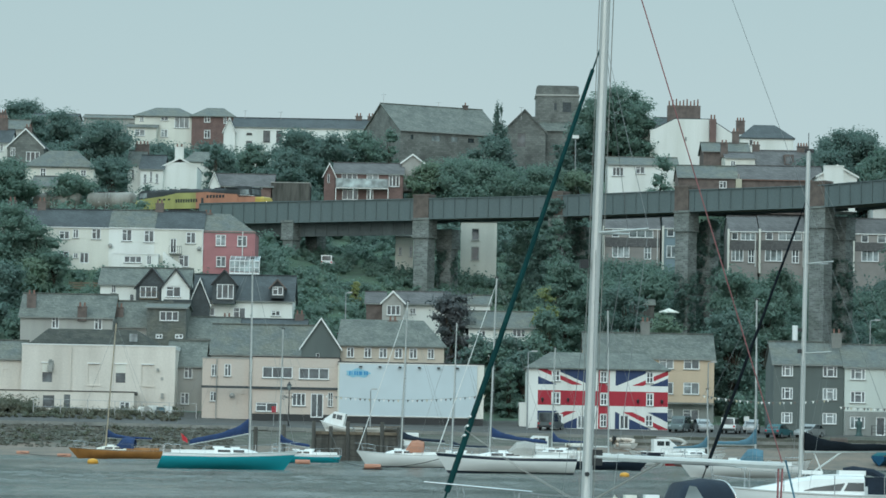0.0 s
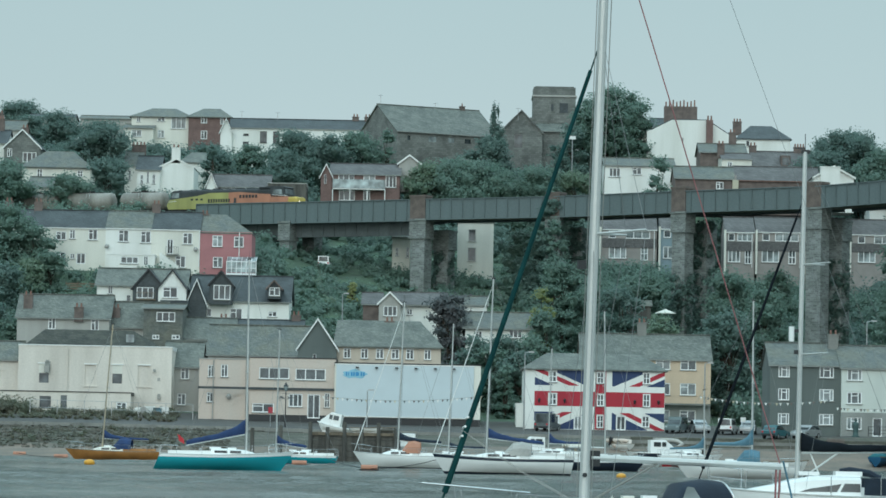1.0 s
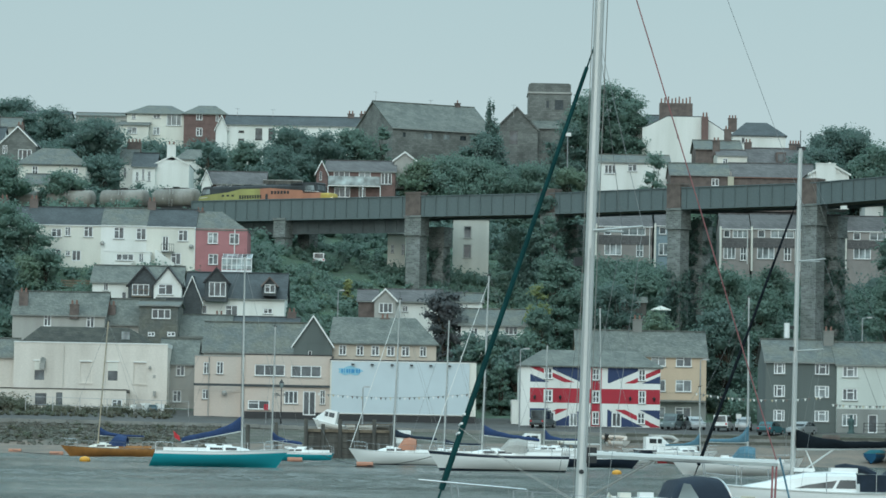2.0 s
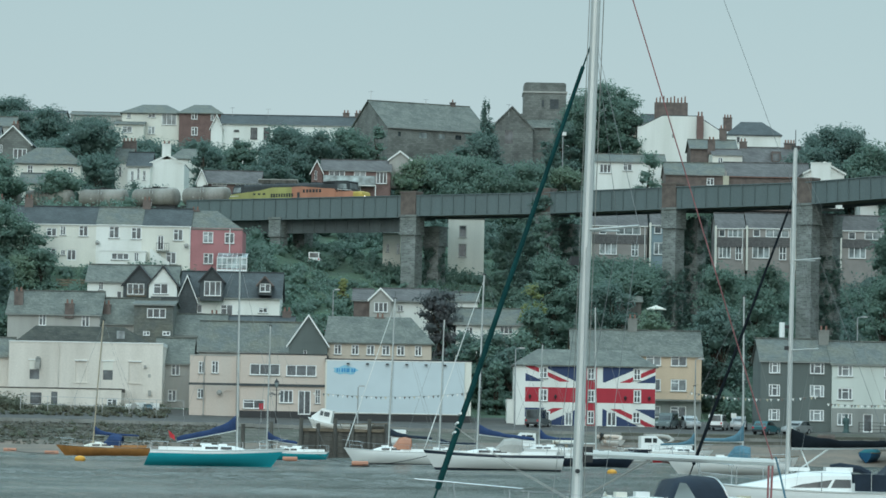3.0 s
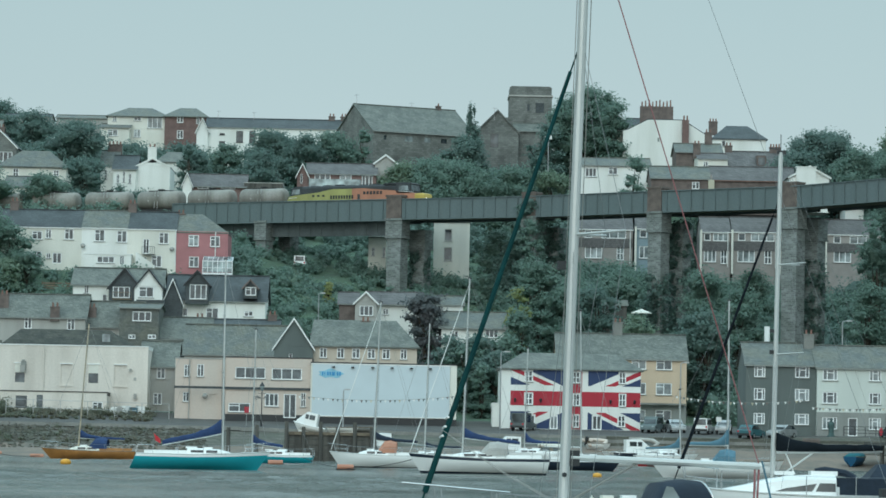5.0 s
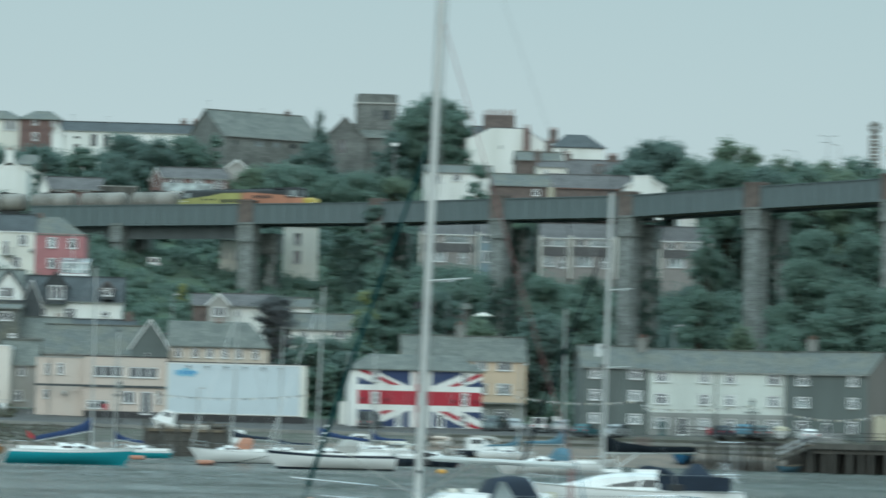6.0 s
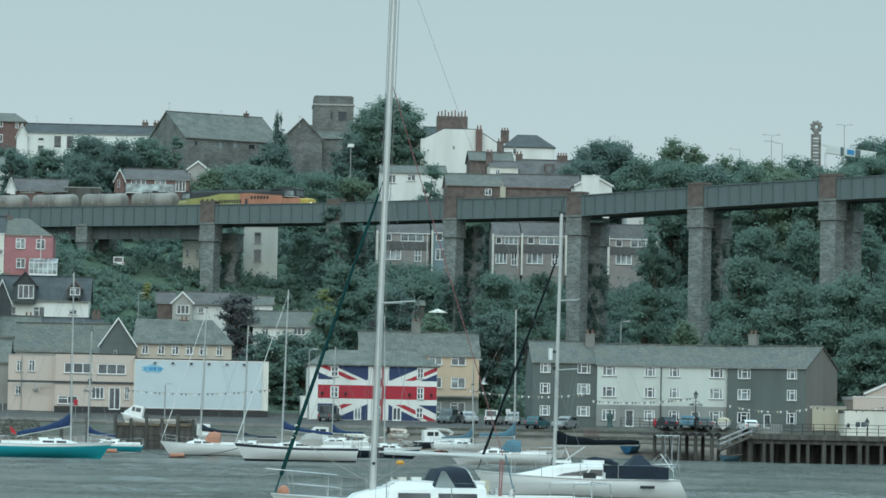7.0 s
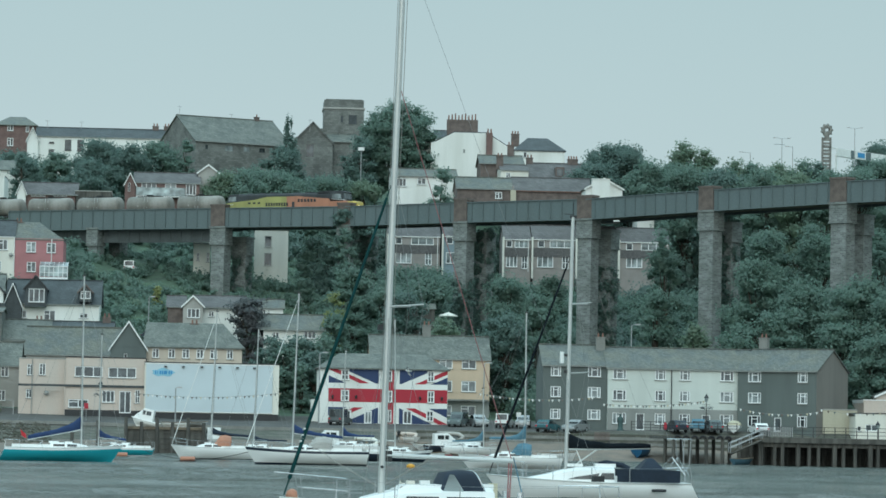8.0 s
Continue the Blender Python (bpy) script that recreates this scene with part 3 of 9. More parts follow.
        for sx in (-1, 1):
            bg = Shape()
            xe = w / 2 + sx * (w / 2 + o)
            bg.add([(xe, -o - 0.05, hh - o * k - 0.25), (w / 2, -o - 0.05, hh + rise - 0.25), (w / 2, -o - 0.05, hh + rise + 0.02), (xe, -o - 0.05, hh - o * k + 0.02),
                    (xe, -o, hh - o * k - 0.25), (w / 2, -o, hh + rise - 0.25), (w / 2, -o, hh + rise + 0.02), (xe, -o, hh - o * k + 0.02)],
                   [(0, 1, 2, 3), (7, 6, 5, 4), (0, 4, 5, 1), (2, 6, 7, 3)])
            part("bargeboard", bg, M[barge], ob)
    elif roof == "hip":
        i = min(depth / 2, w * 0.3) if ridge_inset is None else ridge_inset
        i, i2 = i if isinstance(i, tuple) else (i, i)
        e = hh - 0.1
        A, B, C, D = (-o, -o, e), (w + o, -o, e), (w + o, depth + o, e), (-o, depth + o, e)
        E2, F2 = (i, depth / 2, hh + rise), (w - i2, depth / 2, hh + rise)
        r.add([A, B, C, D, E2, F2, *[(p[0], p[1], p[2] - 0.14) for p in (A, B, C, D)]],
              [(0, 1, 5, 4), (1, 2, 5), (2, 3, 4, 5), (3, 0, 4), (0, 6, 7, 1), (1, 7, 8, 2), (2, 8, 9, 3), (3, 9, 6, 0), (9, 8, 7, 6)])
    else:
        r.box(0.05, w - 0.05, 0.3, depth, hh - 0.35, hh - 0.22)
        for px0, px1, py0, py1, pz0, pz1 in ((-0.05, w + 0.05, -0.06, 0.3, hh, hh + 0.12), (-0.05, 0.25, 0.302, depth, hh - 0.3, hh + 0.1), (w - 0.25, w + 0.05, 0.302, depth, hh - 0.3, hh + 0.1)):
            part("parapet", Shape().box(px0, px1, py0, py1, pz0, pz1), M[barge], ob)
    part("roof_slope" if roof in ("gable", "front") else "roof", r, M[cover], ob)
    for (a, b2, c, d), (st, gl) in zip(holes, kinds):
        if st == "blind":
            part("blind_panel", Shape().box(a, b2, 0.08, 0.12, c, d), M[wall], ob)
            continue
        # most panes of flats get the pale glass, painted sky reflection
        window_parts(ob, a, b2, c, d, M[frame], M[gl] if gl else M["glass_pale" if random.random() < (0.7 if category == "flats" else 0.16) else "glass"], st, sill=st != "door" and not skip_sill)
    for fx, fy, ch, pots in chimneys:
        base = hh + rise * (1 - abs(fy - 0.5) * 2) if roof == "gable" else hh + rise * 0.6 if roof != "flat" else hh
        chimney(ob, w * fx, depth * fy, base - 0.6, ch + 0.6, 0.5 + 0.28 * pots, 0.6, pots, "concrete" if category == "flats" else "brick_dark")
    return ob


def grid_wins(us, rows):
    return [(x, z, w, h, *st) for x, w, *st in us for z, h in rows]


def build_waterfront():
    # the derelict-looking white building with its lean-to front
    ob = house("long stained white rendered building with a parapet above the road", (-47.46, -30.11, 386, 4.33, 12.17), 9, "flat", 0, "white_dirty", "slate_dark",
               [(*(-44.54, 8.51, 1.09, 1.09), "bare", "glass"), (*(-39.31, 8.94, 1.16, 2.32), "blind"), (*(-36.25, 8.57, 1.09, 1.09), "bare", "glass"), (*(-33.2, 8.91, 1.29, 2.32), "blind")], category="building", barge="trim")
    for wx, wz in ((-44.54, 8.51), (-36.25, 8.57)):
        sh = part("boarded_light", Shape().box(wx - 0.56, wx + 0.56, -0.03, -0.004, wz + 0.56 - 4.33, wz + 1.7 - 4.33), M["cream"], ob, "pale boarded upper half of a window")
        sh.location.x = 47.46
    vent = part("wall_vent", Shape().box(-44.42, -43.86, -0.28, -0.032, 5.0, 6.06).box(-44.3, -43.98, -0.36, -0.282, 5.95, 6.2), M["grey_mid"], ob, "grey metal ventilator box")
    vent.location.x = 47.46
    for wx, wz0, wd in ((-31.55, 4.05, 0.3), (-31.2, 0.85, 0.34), (-34.8, 1.2, 0.26)):
        gr = part("air_brick", Shape().box(wx - wd / 2, wx + wd / 2, -0.03, -0.004, wz0, wz0 + wd * 1.2), M["grey_light"], ob)
        gr.location.x = 47.46
    for wx in (-39.31, -33.2):
        fr = part("blind_surround", Shape().box(wx - 0.74, wx - 0.64, -0.04, -0.003, 3.4, 5.78).box(wx + 0.64, wx + 0.74, -0.04, -0.003, 3.4, 5.78).box(wx - 0.8, wx + 0.8, -0.1, -0.003, 3.28, 3.4), M["white_dirty"], ob)
        fr.location.x = 47.46
    for wx in (-44.54, -39.31, -36.25, -33.2):
        ld = part("window_hood", Shape().box(wx - 0.72, wx + 0.72, -0.12, -0.002, 5.78, 5.9), M["trim"], ob)
        ld.location.x = 47.46
    hip = Shape()
    hx0, hx1, hz0, hz1 = -47, -32.89, 12.31, 14.2
    hip.add([(hx0, 388, hz0), (hx1, 388, hz0), (hx1 + 1, 395.5, hz0), (hx0 - 1, 395.5, hz0), (hx0 + 1.8, 392, hz1), (hx1 - 2.2, 392, hz1)], [(0, 1, 5, 4), (1, 2, 5), (2, 3, 4, 5), (3, 0, 4), (3, 2, 1, 0)])
    r = part("roof", hip, M["slate_mossy"], ob)
    r.matrix_parent_inverse = ob.matrix_world.inverted()
    sk = part("skylight", Shape().box(-35.62, -34.71, 389, 389.3, 12.76, 13.67), M["glass_pale"], ob)
    sk.matrix_parent_inverse = ob.matrix_world.inverted()
    house("white lean-to shop front with a flat felt roof", (-54.03, -34.32, 382, 4.22, 6.89), 4, "flat", 0, "white_dirty", "slate_dark",
          [(*(-43.86, 5.72, 1.27, 1.4), "bare", "glass"), (*(-41.8, 5.75, 0.7, 1.59), "bare", "glass"), (*(-35.33, 5.34, 1.15, 1.08), "two"), (*(-47.42, 5.69, 1.78, 1.4), "blind")], category="building", barge="dark_wood")
    house("low white rendered wing with a slate roof", (-56.22, -47.56, 388, 4.14, 10.53), 7, "gable", 2.2, "white_dirty", "slate", [(*(-49.47, 8.79, 0.65, 1.1), "blind")])
    house("grey rendered cottage with a slate roof", (-30.46, -27.15, 390, 4.51, 10.09), 8, "gable", 3.0, "grey_light", "slate_pale",
          [(*(-28.91, 9.37, 0.97, 1.3), "two"), (*(-29.24, 6.42, 0.97, 1.36), "two")])
    # the club: two flat-roofed pinkish blocks
    house("flat-roofed pale pink rendered club building on the quay", (-20.9, -11.34, 378, 4, 11.05), 10, "flat", 0, "pinkish", "slate_dark",
          [(*(-18.14, 9.38, 3.34, 1.26), "three"), (*(-14.11, 9.32, 3.34, 1.26), "three"), (*(-19.29, 5.53, 2.39, 1.01), "two"), (*(-15.72, 6.43, 1.51, 1.45), "three"),
           (*(-13.7, 5.8, 1.39, 2.65), "door", "glass"), (*(-12.23, 6.49, 0.57, 1.57), "sash")], category="building", barge="black", lower=(0.8, "black"))
    house("set-back pale pink rendered wing with a downpipe", (-26.53, -20.97, 379.2, 4.08, 10.83), 9, "flat", 0, "pinkish", "slate_dark",
          [(*(-25.21, 9.51, 0.7, 1.33), "two"), (*(-23.73, 9.57, 0.76, 1.39), "two"), (*(-25.28, 6.61, 0.7, 1.07), "two"), (*(-22.21, 6.25, 0.88, 1.39), "blind")], category="building", barge="grey_light")
    s = Shape()
    for u0, u1, v0, v1 in ((-26.52, -11.34, 7.54, 7.8),):
        s.box(u0, u1, 377.8, 377.97, u1 * 0 + v0, v1)
    solid("string_course", s, M["slate_dark"], "dark moulded band across a pink wall", "trim", kind="structure")
    # hotel behind, and the long low hall with the sign board
    house("cream rendered upper storey with a long lichened slate roof", (-11.57, 0.25, 384, 9.62, 12.8), 10, "hip", 3.0, "ochre_pale", "slate_pale",
          grid_wins([(-10.28, 0.83), (-8.33, 0.83), (-6.6, 0.9), (-4.87, 0.9), (-3.21, 0.9), (-1.23, 0.77)], [(11.9, 1.15)]), over=0.35, ridge_inset=(0.0, 2.4), chimneys=[(0.5, 0.5, 1.0, 2)])
    house("dark rendered gable end with white bargeboards", (-15.76, -11.42, 383, 9.8, 12.55), 8, "front", 3.2, "grey", "slate", [(*(-13.91, 11.33, 0.38, 0.77), "one")])
    hall = house("long flat-roofed cream hall with a dark plinth", (-11.42, 4.71, 377, 3.89, 10.6), 11, "flat", 0, "cream", "slate_dark", [], category="building", barge="black", lower=(0.75, "black"))
    board = thing("sign_board", Matrix(), "very large pale blue sign board on the hall wall", "sign")
    x0, x1, zb, zt = -11.24, 3.95, 4.82, 10.46
    part("panel", Shape().box(x0, x1, 376.82, 376.97, zb, zt), M["sign"], board)
    part("border", Shape().box(x0 - 0.08, x1 + 0.08, 376.8, 376.96, zt, zt + 0.1).box(x0 - 0.08, x1 + 0.08, 376.8, 376.96, zb - 0.1, zb), M["trim"], board)
    # a plain emblem and lettering in two blues
    ex, ez = -9.2, 9.44
    pts = [(ex + 1.32 * math.cos(a) * (1 + 0.10 * math.cos(7 * a)), ez + 0.47 * math.sin(a) * (1 + 0.2 * math.sin(5 * a))) for a in np.linspace(0, 2 * math.pi, 40, endpoint=False)]
    part("emblem", Shape().prism(pts, 376.79, 376.815), M["emblem"], board)
    for k, (wd, ht) in enumerate(((0.16, 0.42), (0.09, 0.42), (0.2, 0.42), (0.18, 0.42), (0.26, 0.42), (0.09, 0.42), (0.19, 0.42), (0.18, 0.42))):
        lx = ex - 0.98 + k * 0.27
        part("lettering_bar", Shape().box(lx, lx + wd, 376.765, 376.79, ez - ht / 2, ez + ht / 2), M["sign_blue"], board)
    for u in (638, 672, 707, 741, 775, 808):
        q = Shape().box(-0.16, 0.16, -0.45, 0.0, 0, 0.14)
        xx = x0 + (u - 601) / 242 * (x1 - x0)
        solid("floodlight", q, M["black"], "small black floodlight above the sign board", "lamp", pose(xx, 376.9, zt - 0.35), group="floodlights over the sign")
    for u in (612, 650, 700, 745, 785, 815):
        xx = x0 + (u - 601) / 242 * (x1 - x0)
        d = [[Vector((xx + rr * math.cos(a), 379 + rr * math.sin(a), hh)) for a in np.linspace(0, 2 * math.pi, 12, endpoint=False)] for rr, hh in ((0.6, 0), (0.58, 0.2), (0.35, 0.38), (0.05, 0.43))]
        solid("roof_dome", Shape().loft(d), M["trim"], "small white domed rooflight on a flat roof", "rooflight", Matrix.Translation((0, 0, 10.63 - 0.3)), group="rooflights")


def build_flag_house():
    box = (9.44, 24.92, 375, 3.76, 10.5)
    x0, x1, y, z0, z1 = box
    ws = [(*(12.59, 9.56, 0.88, 1.25), "sash"), (*(17.83, 9.51, 0.75, 1.25), "sash"), (*(22.89, 9.53, 0.75, 1.25), "sash"),
          (*(12.62, 7.09, 0.88, 1.31), "sash"), (*(17.87, 7.05, 0.75, 1.31), "sash"), (*(22.92, 7.1, 0.75, 1.38), "sash"),
          (*(12.56, 4.66, 1.56, 1.31), "two"), (*(15.43, 4.52, 0.81, 1.44), "door"), (*(17.87, 4.71, 0.69, 1.38), "sash"), (*(20.15, 4.59, 1, 1.56), "door"), (*(22.86, 4.79, 0.81, 1.25), "sash")]
    ob = house("white three-storey inn painted with a huge union flag", box, 9, "hip", 1.75, "white", "slate_pale", ws, category="inn", barge="black", name="inn", over=0.3, ridge_inset=2.6)
    # the flag, painted on the front: fields between the white bands, and the red bars
    fx0, fx1, fz0, fz1 = 10.62 - x0, x1 - x0 - 0.02, 0.05, z1 - z0 - 0.25
    W2, H2 = fx1 - fx0, fz1 - fz0
    cx, cz = 17.86 - x0, 7.14 - z0
    holes = [((q[0] - x0) - q[2] / 2 - 0.05, (q[0] - x0) + q[2] / 2 + 0.05, q[1] - z0 - q[3] / 2 - 0.05, q[1] - z0 + q[3] / 2 + 0.05) for q in ws]

    def colour(px, pz):
        dx, dz = px - cx, pz - cz
        if abs(dx) < 0.6 or abs(dz) < 0.8:
            return 1
        if abs(dx) < 1.25 or abs(dz) < 1.45:
            return 0
        hw, hgt = (fx1 - cx if dx > 0 else cx - fx0), (fz1 - cz if dz > 0 else cz - fz0)
        s = abs(dx) / hw - abs(dz) / hgt
        k = s if (dx > 0) == (dz > 0) else -s
        if -0.02 < k < 0.14:
            return 1
        return 0 if abs(s) < 0.25 else 2

    def piece(px, pz, want):
        dx, dz = px - cx, pz - cz
        hw, hgt = (fx1 - cx if dx > 0 else cx - fx0), (fz1 - cz if dz > 0 else cz - fz0)
        above = abs(dx) / hw < abs(dz) / hgt
        if want == 1:
            return "cross" if abs(dx) < 0.6 or abs(dz) < 0.8 else (dx > 0, dz > 0)
        return (dx > 0, dz > 0, above)

    nx, nz = 240, 120
    painted = {}
    for j in range(nz):
        for i in range(nx):
            px, pz = fx0 + (i + 0.5) * W2 / nx, fz0 + (j + 0.5) * H2 / nz
            want = colour(px, pz)
            if want and not any(h[0] < px < h[1] and h[2] < pz < h[3] for h in holes):
                painted.setdefault((want, piece(px, pz, want)), []).append((i, j))
    areas = []
    for (want, _), cells in painted.items():
        left = dict.fromkeys(cells)
        while left:
            patch, todo = [], [next(iter(left))]
            del left[todo[0]]
            while todo:
                i, j = todo.pop()
                patch.append((i, j))
                for c in ((i + 1, j), (i - 1, j), (i, j + 1), (i, j - 1)):
                    if c in left:
                        del left[c]
                        todo.append(c)
            areas.append((want, patch))
    for want, cells in areas:
        at, v, f = {}, [], []
        for i, j in cells:
            q = []
            for c in ((i, j), (i + 1, j), (i + 1, j + 1), (i, j + 1)):
                if c not in at:
                    at[c] = len(v)
                    v.append((fx0 + c[0] * W2 / nx, -0.006, fz0 + c[1] * H2 / nz))
                q.append(at[c])
            f.append(tuple(q))
        nm, mt = ("painted_bar", "flag_red") if want == 1 else ("painted_field", "flag_blue")
        part(nm, mesh(nm, v, f, M[mt]), None, ob)
    for u, v in ((958, 706), (1003, 706), (1126, 706), (1168, 706)):
        q = Shape().tube([(0, 0, 0), (0, -0.3, 0.1)], 0.03, 6).loft([[Vector((rr * math.cos(a), -0.3 + rr * math.sin(a), hh)) for a in np.linspace(0, 2 * math.pi, 6, endpoint=False)] for rr, hh in ((0.07, -0.3), (0.16, 0.05), (0.03, 0.2))])
        lx = x0 + (x1 - x0) * (u - 931) / 248
        solid("wall_lantern", q, M["black"], "black lantern on the inn's front wall", "lamp", pose(lx, y, 6.96), group="inn lanterns")
    house("low white store at the side of the inn", (8.7, 9.7, 377, 3.64, 6.47), 6, "flat", 0, "white", "slate_dark", [], category="building", barge="trim")
    house("ochre rendered flats with a slate roof and grey ground floor", (16.4, 31.3, 392, 3.92, 12.07), 9, "gable", 3.0, "ochre", "slate_pale",
          grid_wins([(28.7, 1.83), (25.8, 1.7)], [(11.5, 1.24), (8.69, 1.37), (5.63, 1.31)]),
          category="flats", lower=(2.9, "grey_mid"), chimneys=[(0.48, 0.5, 1.2, 2)], over=0.2)
    solid("entrance_canopy", Shape().box(16.5, 31.2, 391.1, 391.96, 6.85, 7.05), M["concrete"], "thin concrete canopy over a ground floor", "canopy")


def build_flats():
    """The long three-storey block in three differently rendered sections."""
    rows_l = [(10.29, 1.19), (7.89, 1.26), (5.3, 1.19)]
    rows_m = [(10.06, 1.19), (7.63, 1.26), (4.94, 1.32)]
    rows_r = [(10.01, 1.19), (7.58, 1.26), (4.89, 1.32)]
    house("dark grey pebbledashed flats with a slate roof", (35.21, 42.76, 362, 3.49, 10.99), 9, "gable", 2.5, "grey", "slate", grid_wins([(36.67, 1.19), (41.19, 1.52)], rows_l),
          style="flat", category="flats", group="quayside flats", chimneys=[(0.93, 0.4, 1.3, 2)], barge="concrete", over=0.2)
    house("pale green rendered flats above a grey ground floor", (42.71, 57.99, 361.5, 3.55, 10.8), 9, "gable", 2.5, "pale_green", "slate",
          grid_wins([(44.1, 1.59), (48.89, 1.26), (51.77, 1.26), (56.7, 1.59)], rows_m)
          + [(*(46.55, 4.58, 1.0, 1.96), "one", "glass"), (*(54.29, 4.62, 1.0, 1.8), "one", "glass")],
          style="flat", category="flats", group="quayside flats", lower=(2.55, "grey_mid"), barge="concrete", over=0.2)
    house("grey pebbledashed link between two blocks of flats", (58.02, 63.54, 361.7, 3.74, 10.8), 9, "gable", 2.5, "grey", "slate", [], category="flats", group="quayside flats", barge="concrete", over=0.02)
    end = house("grey pebbledashed flats with a brown gable end", (57.91, 66.18, 361, 3.56, 10.75), 9, "gable", 2.6, "grey", "slate",
          grid_wins([(59.68, 1.65), (64.72, 1.26)], rows_r) + [(*(62.17, 4.53, 0.9, 1.6), "one", "glass")],
          style="flat", category="flats", group="quayside flats", chimneys=[(0.1, 0.55, 1.5, 2)], rz=-34, barge="concrete", over=0.2)
    gw = (66.18 - 57.91) / math.cos(radians(34))
    gh = 10.75 - 3.56
    part("gable_facing", Shape().add([(gw + 0.012, 0, -3), (gw + 0.012, 9, -3), (gw + 0.012, 9, gh - 0.1), (gw + 0.012, 4.5, gh + 2.5), (gw + 0.012, 0, gh - 0.1)], [(0, 1, 2, 3, 4)]), M["gable_brown"], end, "brown roughcast gable wall")
    pipe = Shape().tube([(50.17, 361.3, 10.66), (50.17, 361.3, 4.02)], 0.06, 8)
    solid("drainpipe", pipe, M["black"], "black iron drainpipe down the flats' front", "pipe")
    house("low cream flat-roofed shed beside the flats", (66.99, 71.26, 357, 3.88, 6.32), 6, "flat", 0, "shed_cream", "slate_dark", [], category="building", barge="grey_light")
    house("narrow white rendered store beside the shed", (65.95, 67.02, 356.8, 3.84, 6.47), 5, "flat", 0, "white", "slate_dark", [], category="building", barge="trim")
    house("white rendered cottage with a gabled roof", (70.32, 77.85, 353, 3.97, 5.92), 5, "flat", 0, "cream", "slate_dark", [(*(72.18, 4.33, 1.42, 0.78), "door"), (*(70.76, 4.2, 0.45, 0.58), "one")], barge="black")
    house("pale pink rendered house behind the pier cottage", (72.59, 80.4, 360, 5.48, 7.54), 7, "flat", 0, "pinkish", "slate", [], barge="trim")
    house("pink rendered gable above a flat-roofed cottage", (74.41, 81.52, 362, 6.18, 8.19), 6, "front", 1.6, "pinkish", "slate", [])


def build_terrace():
    d = 440
    specs = [("cream rendered terraced house", "cream", "slate_dark", (-52.88, -43.26, 440, 24.11, 28.81), [(-49.01, 27.73, 1.32, 1.1), (-47.55, 27.94, 0.73, 1.17), (-44.9, 27.94, 1.17, 1.39), (-49.03, 25.12, 1.32, 1.03), (*(-46.38, 24.83, 1.17, 1.39), "door"), (-47.49, 25.11, 0.59, 0.66)]),
             ("white rendered terraced house", "white", "slate", (-43.26, -37.38, 440, 24.08, 28.86), [(-40.94, 27.86, 1.32, 1.54), (-38.07, 27.76, 1.32, 1.54), (-40.1, 24.78, 2.27, 0.95), (*(-38.04, 24.63, 0.66, 1.32), "door")]),
             ("cream rendered terraced house with an outside stair", "cream", "slate_dark", (-37.38, -31.06, 440, 24.03, 28.81), [(*(-34.92, 26.59, 0.81, 1.91), "door"), (-32.67, 27.66, 1.25, 1.47), (-35.21, 24.64, 0.73, 1.1), (*(-33.53, 24.66, 1.32, 1.54), "two")]),
             ("rose pink rendered terraced house", "pink", "slate", (-31.06, -24.37, 440, 23.69, 28.62), [(-28.81, 27.42, 1.32, 1.47), (-26.05, 27.36, 1.25, 1.39), (-28.72, 24.67, 1.25, 1.39)])]
    for i, (lab, wall, cover, box, ws) in enumerate(specs):
        house(lab, box, 8.5, "hip" if i == 3 else "gable", 2.5, wall, cover, ws, group="hillside terrace", chimneys=[(0.04, 0.5, 0.9, 2)] if i != 1 else [], over=0.05, gutter="trim", ridge_inset=(0.0, 3.6) if i == 3 else None)
    house("terraced house with a dark slate roof among trees", (-62.06, -52.94, 440.5, 24.13, 28.84), 8.5, "gable", 2.5, "cream", "slate_dark", [(*(-53.13, 28.4, 0.59, 1.32), "one")], group="hillside terrace", chimneys=[(0.62, 0.5, 0.9, 2)], over=0.05)
    # lean-to porches and the glazed conservatory
    house("white lean-to porch with a flat roof", (-42.66, -36.66, 438, 23.84, 25.31), 2, "flat", 0, "white", "slate_dark", [(*(-39.92, 24.64, 2.26, 0.88), "three"), (*(-37.83, 24.6, 0.58, 1.17), "door")], category="porch")
    con = thing("conservatory", pose(-27.38, 437, 23.28), "white framed glass conservatory with a sloping roof", "conservatory")
    cw, chh = 3.79, 1.89
    fr, gl = Shape(), Shape()
    for k in range(7):
        xx = cw * k / 6
        fr.box(xx - 0.04, xx + 0.04, -0.04, 0.04, -1.5, chh - 0.5)
        fr.tube([(xx, 0, chh - 0.5), (xx, 2.4, chh + 0.2)], 0.035, 6)
    fr.box(0, cw, -0.05, 0.05, chh - 0.56, chh - 0.46).box(0, cw, -0.05, 0.05, 0.5, 0.56).box(0, cw, -0.06, 0.06, -1.5, -0.1)
    gl.box(0, cw, 0.0, 0.015, 0, chh - 0.5)
    gl.add([(0, 0, chh - 0.47), (cw, 0, chh - 0.47), (cw, 2.4, chh + 0.23), (0, 2.4, chh + 0.23)], [(0, 1, 2, 3)])
    part("frame", fr, M["upvc"], con)
    part("glazing", gl, M["glass_clear"], con)


